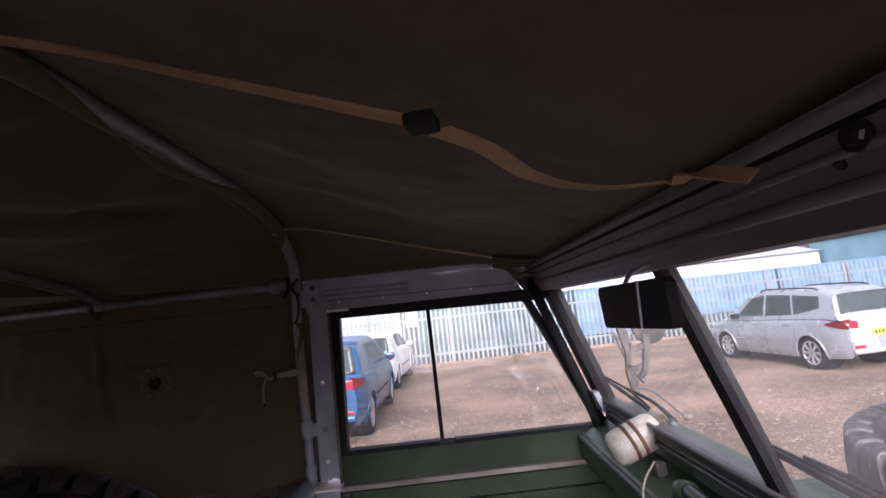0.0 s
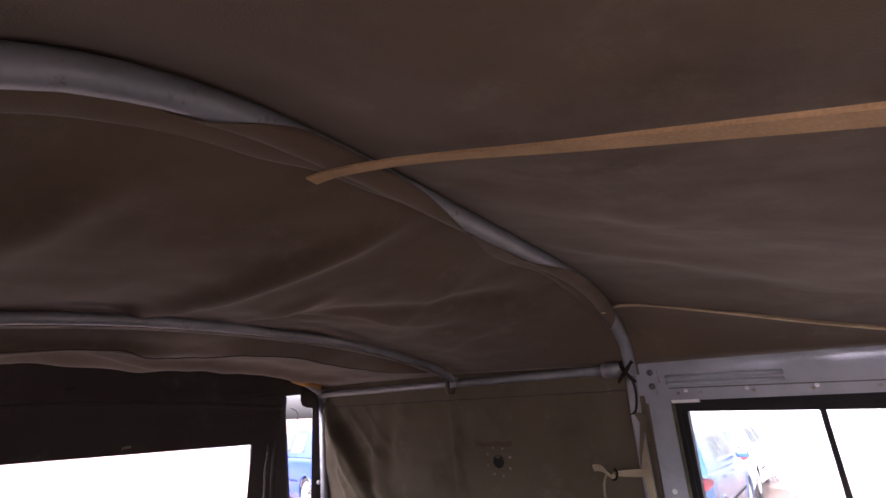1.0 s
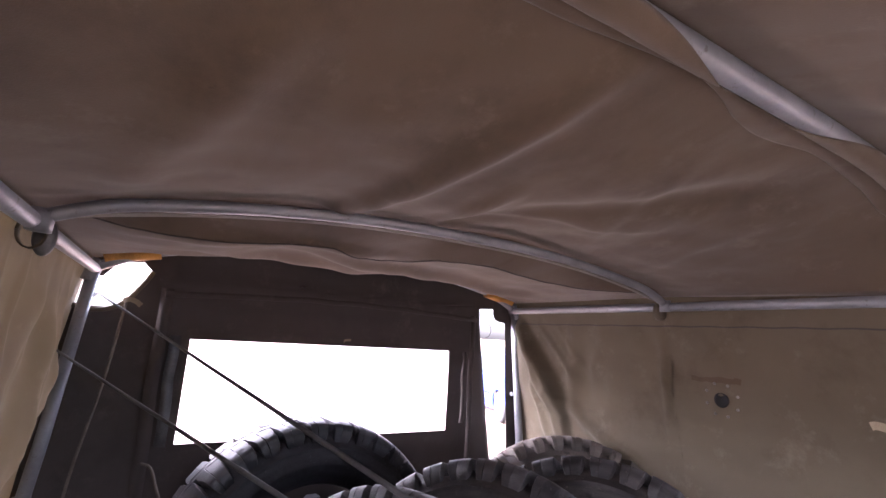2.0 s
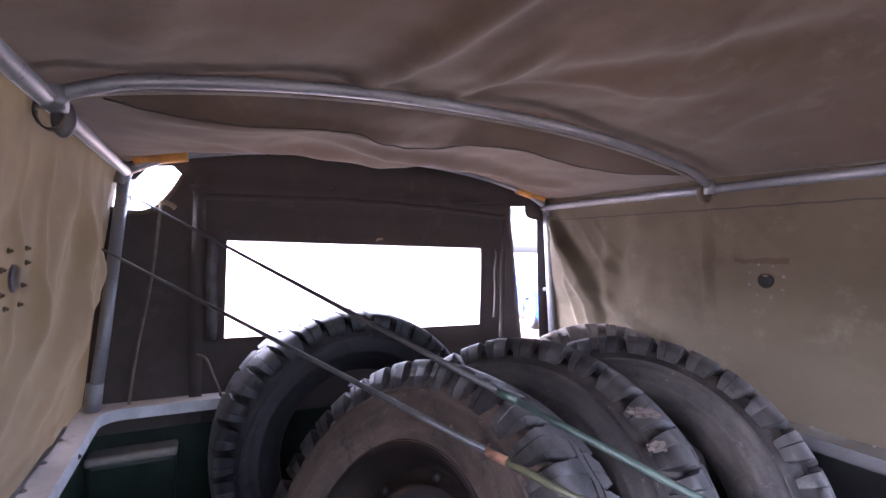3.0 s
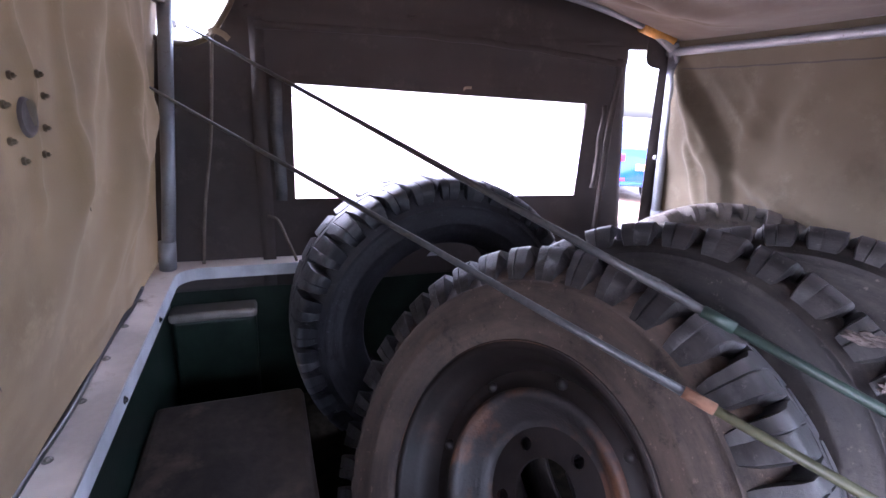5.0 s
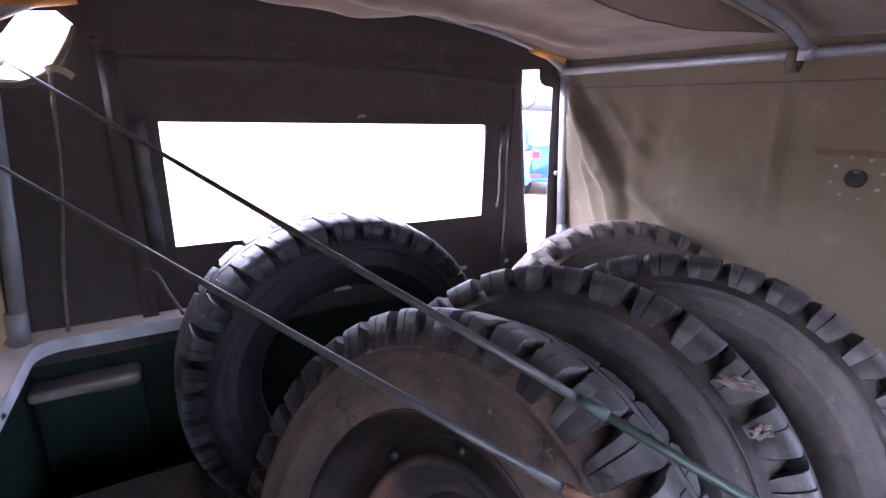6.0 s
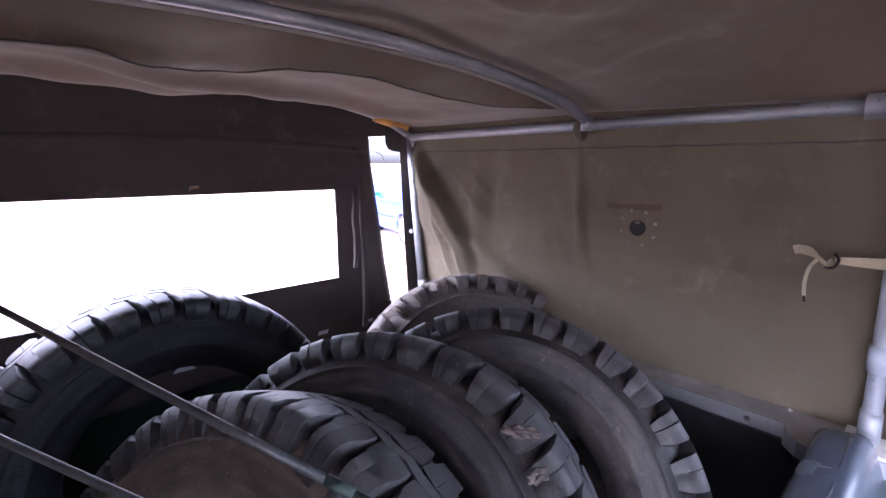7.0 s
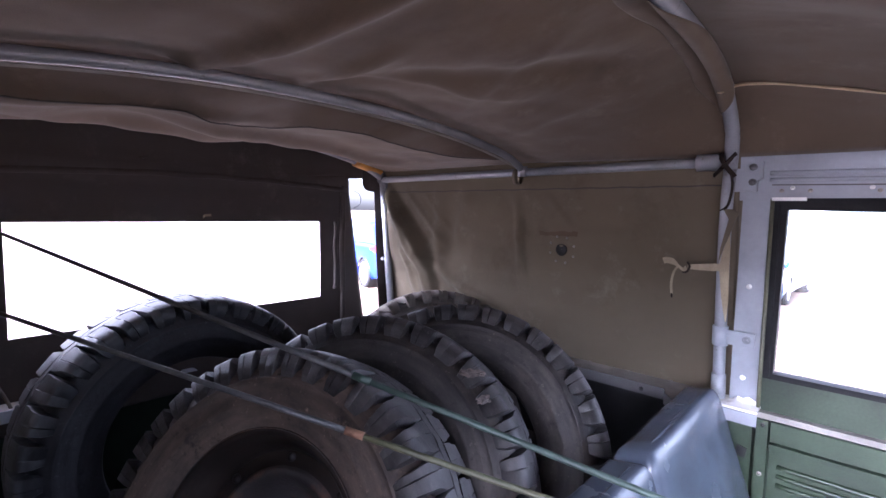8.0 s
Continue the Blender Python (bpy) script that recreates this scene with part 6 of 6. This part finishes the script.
def cushion(size, puff):
    """A padded vinyl slab with rounded edges and slightly swollen faces, standing on its base."""
    w, h, d = size
    bm = bmesh.new()
    add_box(bm, (-w / 2, -d / 2, 0), (w / 2, d / 2, h))
    bmesh.ops.recalc_face_normals(bm, faces=bm.faces)
    bmesh.ops.bevel(bm, geom=bm.edges[:], offset=0.032, segments=4, affect="EDGES", profile=0.5)
    bmesh.ops.subdivide_edges(bm, edges=[e for e in bm.edges if e.calc_length() > 0.1], cuts=9, use_grid_fill=True)
    for v in bm.verts:
        u, t = v.co.x / (w / 2), 2 * v.co.z / h - 1
        full = max(0, 1 - u * u) * max(0, 1 - t * t)
        side = 1 if v.co.y > 0 else -1
        v.co.y += side * (puff * full * 0.6 + 0.003 * wave(u * 3, t * 3, side)) * min(1, abs(v.co.y) / (d * 0.4))
        v.co.y *= 1 - 0.58 * max(0, v.co.z / h - 0.1) ** 1.3
        v.co.z += 0.004 * wave(u * 3, v.co.y * 9, 5)
    return bm


def seat(name, x, y, z, turn, tilt, label):
    st = thing(name, (x, y, z), label, "seat", group="cab seats")
    m = Matrix.Translation((x, y, z)) @ Matrix.Rotation(turn, 4, "Z") @ Matrix.Rotation(tilt, 4, "X")
    bm = cushion((0.50, 0.50, 0.17), 0.03)
    bmesh.ops.transform(bm, matrix=m, verts=bm.verts)
    part("backrest", bm, VINYL, st, smooth=True)
    bm = bmesh.new()
    for u in (-0.228, 0.228):
        tube(bm, [m @ Vector((u, -0.035, 0.04)), m @ Vector((u, -0.018, 0.46))], 0.004, 8)
    tube(bm, [m @ Vector((-0.2, -0.016, 0.497)), m @ Vector((0.2, -0.016, 0.497))], 0.004, 8)
    part("piping", bm, VINYL, st, smooth=True)
    bm = box((-0.23, -0.36, -0.12), (0.23, 0.02, 0.0), 0.03, 3)
    bmesh.ops.transform(bm, matrix=Matrix.Translation((x, y, z)) @ Matrix.Rotation(turn, 4, "Z"), verts=bm.verts)
    part("squab", bm, VINYL, st, smooth=True)
    return st


seat("seat", 0.100, 0.505, 0.845, radians(90), radians(-12), "padded grey-blue vinyl seat back behind the door")
seat("seat", 0.095, 0.02, 0.835, radians(90), radians(-12), "padded grey-blue vinyl middle seat back")

# ---- outside: fence ----
FY = 15.2
fence = thing("palisade_fence", (6, FY, 0), "galvanised steel palisade fence along the yard", "fence")
for z in (0.35, 1.55):
    part("rail", box((-16, FY + 0.01, z - 0.03), (30, FY + 0.05, z + 0.03)), FENCE_STEEL, fence)
pale_bm = bmesh.new()
for a, b in ((-0.034, -0.012), (-0.012, 0.012), (0.012, 0.034)):
    y0 = -0.012 if a == -0.012 else 0.0
    h = 1.95
    pts = [(a, 0.05), (b, 0.05), (b, h - (0.0 if a == -0.012 else 0.1)), ((a + b) / 2, h + 0.06 - (0.0 if a == -0.012 else 0.08)), (a, h - (0.0 if a == -0.012 else 0.1))]
    extrude_outline(pale_bm, pts, lambda u, v, w: (u, y0 + w, v), (-0.004, 0.0))
bmesh.ops.recalc_face_normals(pale_bm, faces=pale_bm.faces)
pale_mesh = bpy.data.meshes.new("pale")
pale_bm.to_mesh(pale_mesh)
pale_bm.free()
pale_mesh.materials.append(FENCE_STEEL)
for k in range(284):
    ob = new("pale", pale_mesh)
    ob.parent = fence
    ob.matrix_parent_inverse = ORIGIN[fence.name].inverted()
    ob.matrix_basis = Matrix.Translation((-15.8 + 0.16 * k, FY, 0.01 * math.sin(k * 1.7)))
for k in range(17):
    part("post", box((-15.9 + 2.75 * k, FY + 0.05, 0), (-15.8 + 2.75 * k, FY + 0.12, 1.9)), FENCE_STEEL, fence)
bm = bmesh.new()
add_box(bm, (-16, FY - 0.10, -0.05), (30, FY + 0.14, 0.07))
tagged(part("fence_kerb", bm, GRAVEL), "low stony strip under the fence", "kerb", kind="structure")


tagged(part("apron", box((-60, FY + 0.5, -0.02), (70, 60, 0.03)), CONCRETE), "dark asphalt apron beyond the fence", "pavement", kind="structure")


def container(x, y, long, mat, label):
    """A ribbed steel storage container on the apron."""
    k = thing("storage_container", (x, y, 0.03), label, "container", group="storage containers")
    part("body", box((x, y, 0.05), (x + long, y + 2.4, 2.05), 0.03), mat, k)
    for i in range(int(long / 0.4)):
        part("rib", box((x + 0.15 + 0.4 * i, y - 0.035, 0.2), (x + 0.33 + 0.4 * i, y - 0.002, 1.95)), mat, k)
    return k


container(-0.6, 17.6, 5.6, CONTAINER_TEAL, "dark teal steel storage container close behind the fence")
container(-7.4, 19.5, 6.0, CLAD_GREY, "pale grey steel storage container behind the fence")
container(6.2, 19.5, 3.0, CONTAINER_BLUE, "faded blue steel storage container behind the fence")
container(12.2, 24, 6.0, CONTAINER_BLUE, "faded blue steel storage container behind the fence")
container(18.9, 24.5, 6.0, CONTAINER_BLUE, "faded blue steel storage container behind the fence")
container(26.0, 24, 6.0, CONTAINER_BLUE, "faded blue steel storage container behind the fence")


# ---- far sheds ----
def shed(x0, x1, y, high, mat, label, pitch):
    sh = thing("warehouse", ((x0 + x1) / 2, y, 0), label, "warehouse", group="far warehouses")
    part("wall", box((x0, y, 0), (x1, y + 12, high)), mat, sh)
    bm = bmesh.new()
    extrude_outline(bm, [(y - 0.3, high), (y + 12.3, high), (y + 6, high + pitch)], lambda u, v, w: (w, u, v), (x0 - 0.2, x1 + 0.2))
    part("roof", bm, CLAD_GREY, sh)
    for k in range(int((x1 - x0) / 1.5)):
        bm = bmesh.new()
        add_box(bm, (x0 + 1.5 * k, y - 0.04, 0.1), (x0 + 1.5 * k + 0.12, y, high - 0.1))
        part("panel_joint", bm, mat, sh)
    return sh


shed(-60, 52, 62, 4.2, CLAD_GREY, "long pale grey warehouse behind the fence", 1.6)
shed(52.5, 110, 52, 5.4, CLAD_BLUE, "blue clad warehouse behind the fence", 0.4)


# ---- cars ----
def mirrored(name, bm_of, mat, parent, label="", smooth=True):
    """The same part on both flanks, each a mesh of its own."""
    for s in (-1, 1):
        b = bmesh.new()
        bm_of(b, s)
        part(name, b, mat, parent, label, smooth=smooth)


def car(name, at, turn, size, paint, label, length=4.1, high=1.46, estate=False):
    """A hatchback or estate along local +y: lofted shell with arches, glazed cabin, lights, plate, spoked wheels."""
    c = new(name)
    tagged(c, label, "car", group="parked cars")
    hw, wb, f = 0.86, 2.55, length / 2
    r, fw = -f, f - 0.82
    rw = fw - wb
    cl = lambda v: max(0.0, min(1.0, v))
    half = lambda y: hw * (1 - 0.15 * cl((abs(y) - f + 0.62) / 0.62) ** 2.2)
    deck = lambda y: spline_at(y, ((r, 0.84), (r + 0.10, 0.97), (r + 0.5, 0.985), (f - 1.05, 0.93), (f - 0.85, 0.92), (f - 0.30, 0.80), (f - 0.08, 0.70), (f, 0.60)))
    foot = lambda y: spline_at(y, ((r, 0.34), (r + 0.12, 0.24), (rw, 0.20), (fw, 0.20), (f - 0.15, 0.22), (f, 0.32)))
    swell = ((0.0, 0.90), (0.12, 0.965), (0.35, 0.995), (0.52, 1.0), (0.68, 0.985), (0.84, 0.968), (0.94, 0.94), (1.0, 0.86))

    def flank(y, z):
        lo, hi = foot(y), deck(y)
        return half(y) * spline_at(cl((z - lo) / max(0.05, hi - lo)), swell)
    levels = [k / 14 for k in range(15)]
    bm = bmesh.new()
    rows = []
    n = 96
    for i in range(n + 1):
        y = r + length * i / n
        lo, hi = foot(y), deck(y)
        pts = [(half(y) * spline_at(q, swell), lo + (hi - lo) * q) for q in levels]
        line = [bm.verts.new((-x, y, z)) for x, z in pts] + [bm.verts.new((x * 0.6, y, hi + 0.018)) for x in (-pts[-1][0], 0, pts[-1][0])] + [bm.verts.new((x, y, z)) for x, z in pts[::-1]]
        rows.append(line)
    for p, q in zip(rows, rows[1:]):
        for k in range(len(p) - 1):
            mid = (p[k].co + q[k + 1].co) / 2
            if min(math.hypot(mid.y - w, mid.z - 0.30) for w in (fw, rw)) < 0.35 and abs(mid.x) > 0.5:
                continue
            bm.faces.new((p[k], p[k + 1], q[k + 1], q[k]))
    bm.faces.new(rows[0][::-1])
    bm.faces.new(rows[-1])
    body = part("body", bm, paint, c, smooth=True)
    body.data.set_sharp_from_angle(angle=radians(40))
    roof_rear = r + (0.30 if estate else 0.62)
    top = lambda y: spline_at(y, ((r + 0.08, 0.96), (roof_rear - 0.03, high - 0.13), (roof_rear + 0.35, high - 0.05), (f - 2.35, high), (f - 1.95, high - 0.02), (f - 1.62, high - 0.12), (f - 1.25, 1.16), (f - 0.86, 0.90)))
    wall = lambda z: hw - 0.045 - 0.20 * cl((z - 0.94) / (high - 0.94)) ** 1.15
    bm = bmesh.new()
    rows = []
    for i in range(61):
        y = r + 0.08 + (length - 0.94) * i / 60
        t, lo = top(y), deck(y) - 0.04
        brim = max(lo + 0.005, t - 0.075)
        pts = [(wall(lo + (brim - lo) * q / 5), lo + (brim - lo) * q / 5) for q in range(6)]
        e = pts[-1][0]
        pts += [(e - 0.025, brim + (t - brim) * 0.45), (e - 0.075, brim + (t - brim) * 0.80), (e - 0.20, brim + (t - brim) * 0.96), (0.0, t + 0.006)]
        rows.append([bm.verts.new((-x, y, z)) for x, z in pts] + [bm.verts.new((x, y, z)) for x, z in pts[-2::-1]])
    for p, q in zip(rows, rows[1:]):
        for k in range(len(p) - 1):
            bm.faces.new((p[k], p[k + 1], q[k + 1], q[k]))
    bm.faces.new(rows[0][::-1])
    bm.faces.new(rows[-1])
    part("cabin", bm, paint, c, smooth=True).data.set_sharp_from_angle(angle=radians(45))

    def pane(quad):
        def sheet(b, s):
            g = []
            for i in range(9):
                a = i / 8
                lo = Vector(quad[0]).lerp(Vector(quad[1]), a)
                hi = Vector(quad[3]).lerp(Vector(quad[2]), a)
                g.append([b.verts.new((s * (wall(p.y) + o), p.x, p.y)) for p in (lo.lerp(hi, j / 6) for j in range(7)) for o in (0.006,)])
            for p, q in zip(g, g[1:]):
                for k in range(6):
                    b.faces.new((p[k], p[k + 1], q[k + 1], q[k]))
            bmesh.ops.solidify(b, geom=b.faces[:], thickness=0.008)
        mirrored("window", sheet, CAR_GLASS, c)
    z0, z1 = 1.0, high - 0.115
    pane([(f - 1.36, z0 - 0.01), (f - 2.20, z0), (f - 2.18, z1 + 0.02), (f - 1.80, z1 - 0.03)])
    pane([(f - 2.27, z0), (f - 3.02, z0 + 0.02), (f - 2.93, z1 - 0.005), (f - 2.25, z1 + 0.02)])
    if estate:
        pane([(f - 3.08, z0 + 0.02), (r + 0.52, z0 + 0.14), (r + 0.56, z1 - 0.05), (f - 2.99, z1 - 0.005)])
    for nm, y0, y1 in (("rear_window", r + 0.13, roof_rear - 0.05), ("front_window", f - 0.98, f - 1.58)):
        b = bmesh.new()
        g = []
        for i in range(7):
            y = y0 + (y1 - y0) * i / 6
            z = top(y)
            w = wall(max(0.94, z - 0.075)) - 0.10
            g.append([b.verts.new((w * (j / 6 - 1), y + (-0.006 if y < 0 else 0.006), z + 0.008 - 0.06 * (z > 1.0) * abs(j / 6 - 1) ** 4 * 0.3)) for j in range(13)])
        for p, q in zip(g, g[1:]):
            for k in range(12):
                b.faces.new((p[k], p[k + 1], q[k + 1], q[k]))
        bmesh.ops.solidify(b, geom=b.faces[:], thickness=0.006)
        part(nm, b, CAR_GLASS, c, smooth=True)

    def side_patch(y0, y1, z0, z1, out, narrow=0.0):
        """A patch laid on the flank, tapering towards y1; it wraps onto the end face where y0 is past the end."""
        def sheet(b, s):
            g = []
            for i in range(9):
                y = y0 + (y1 - y0) * i / 8
                t = narrow * (i / 8) ** 1.5
                a, e = z0 + (z1 - z0) * t * 0.5, z1 - (z1 - z0) * t * 0.5
                g.append([b.verts.new((s * (flank(y, a + (e - a) * j / 4) + out), y, a + (e - a) * j / 4)) for j in range(5)])
            for p, q in zip(g, g[1:]):
                for k in range(4):
                    b.faces.new((p[k], p[k + 1], q[k + 1], q[k]))
            bmesh.ops.solidify(b, geom=b.faces[:], thickness=0.012)
        return sheet
    mirrored("tail_light", side_patch(r + 0.01, r + 0.40, 0.76, 0.93, 0.008, 0.8), RED_LENS, c)
    mirrored("headlight", side_patch(f - 0.04, f - 0.55, 0.58, 0.70, 0.006, 0.5), CLEAR_LENS, c)
    mirrored("rub_strip", side_patch(rw + 0.46, fw - 0.46, 0.50, 0.53, 0.010), ALLOY_WHEEL if estate else SEAL, c)
    for y in (f - 2.12, f - 2.96):
        mirrored("door_handle", side_patch(y, y + 0.16, 0.815, 0.84, 0.018), paint, c)
    for y in (f - 1.32, f - 2.23, f - 3.05):
        mirrored("door_gap", side_patch(y, y + 0.008, 0.30, 0.90, 0.0015), SEAL, c)
    for s in (-1, 1):
        part("rear_light", box((min(s * 0.52, s * 0.70), r - 0.010, 0.77), (max(s * 0.52, s * 0.70), r + 0.02, 0.90), 0.012, 2), RED_LENS, c)
        part("reflector", box((min(s * 0.46, s * 0.68), r - 0.012, 0.42), (max(s * 0.46, s * 0.68), r + 0.02, 0.47), 0.008, 2), RED_LENS, c)
        b = box((-0.10, -0.05, -0.055), (0.10, 0.05, 0.055), 0.035, 3)
        bmesh.ops.transform(b, matrix=Matrix.Translation((s * 0.93, f - 1.42, 1.0)), verts=b.verts)
        part("door_mirror", b, paint if not estate else SEAL, c, smooth=True)
        if estate:
            b = bmesh.new()
            tube(b, smooth_path([(s * 0.58, f - 2.0, high - 0.03), (s * 0.58, f - 2.2, high + 0.012), (s * 0.58, roof_rear + 0.6, high - 0.005), (s * 0.58, roof_rear + 0.35, high - 0.06)], 6), 0.016, 8)
            part("roof_rail", b, BLACK, c, smooth=True)
    plate = part("number_plate", box((-0.26, r - 0.014, 0.62), (0.26, r + 0.004, 0.73), 0.003), PLATE, c, "yellow number plate")
    for k in range(6):
        part("plate_bar", box((-0.22 + 0.075 * k, r - 0.017, 0.645), (-0.17 + 0.075 * k, r - 0.0145, 0.705)), BARS, plate)
    part("bumper", box((-0.70, r - 0.03, 0.32), (0.70, r + 0.08, 0.40), 0.025, 3), paint, c, smooth=True)
    for s in (-1, 1):
        for y in (fw, rw):
            m = lambda a, q, k: Vector((s * (hw - 0.10 + a), y + q * math.cos(k), 0.31 + q * math.sin(k)))
            b = bmesh.new()
            tube(b, [(s * (flank(y + 0.352 * math.cos(a), 0.30 + 0.352 * math.sin(a)) - 0.004), y + 0.352 * math.cos(a), 0.30 + 0.352 * math.sin(a)) for a in [math.pi * (k / 24 * 1.16 - 0.08) for k in range(25)]], 0.022, 8)
            part("arch_lip", b, paint, c, smooth=True)
            b = bmesh.new()
            revolve(b, [(-0.30, 0.05), (-0.30, 0.345), (0.06, 0.350)], 32, m)
            part("arch_liner", b, SEAL, c, "dark wheel housing", smooth=True)
            b = bmesh.new()
            revolve(b, [(-0.10, 0.20), (-0.10, 0.29), (-0.08, 0.312), (0.05, 0.312), (0.072, 0.295), (0.075, 0.232), (0.06, 0.225)], 36, m)
            wh = part("wheel", b, SEAL, c, "black road tyre", smooth=True)
            b = bmesh.new()
            revolve(b, [(0.060, 0.226), (0.070, 0.222), (0.068, 0.208), (0.05, 0.204)], 36, m)
            part("rim", b, ALLOY_WHEEL, wh, smooth=True)
            b = bmesh.new()
            revolve(b, [(0.045, 0.206), (0.020, 0.19), (0.015, 0.0005)], 32, m)
            part("brake", b, ROD_GREY, wh, smooth=True)
            for k in range(8):
                a = k * math.tau / 8
                for o in (-0.09, 0.09):
                    b = bmesh.new()
                    band(b, [m(0.060, 0.02, a), m(0.066, 0.12, a + o * 0.6), m(0.064, 0.208, a + o)], [0.05, 0.024, 0.028], 0.016, m(0, 1, a + math.pi / 2) - m(0, 0, 0))
                    part("spoke", b, ALLOY_WHEEL, wh)
    c.matrix_basis = Matrix.Translation(at) @ Matrix.Rotation(turn, 4, "Z") @ Matrix.Diagonal((size, size, size * 1.10, 1))
    return c


car("parked_car", (-1.57, 8.22, 0.0), radians(-1), 0.93, PAINT_BLUE, "dark blue hatchback parked in the gravel yard", 4.1, 1.48)
car("parked_car", (-1.46, 12.5, 0.0), radians(-4), 0.88, PAINT_WHITE, "white saloon car parked beyond the blue one", 4.1, 1.45)
car("parked_car", (7.65, 9.02, 0.0), radians(4.5), 0.87, PAINT_SILVER, "silver estate car with roof rails parked by the fence", 4.22, 1.52, True)
car("parked_car", (-9.3, 7.2, 0.0), radians(75), 1.0, PAINT_BRIGHT_BLUE, "bright blue car parked behind the vehicle", 4.1, 1.46)
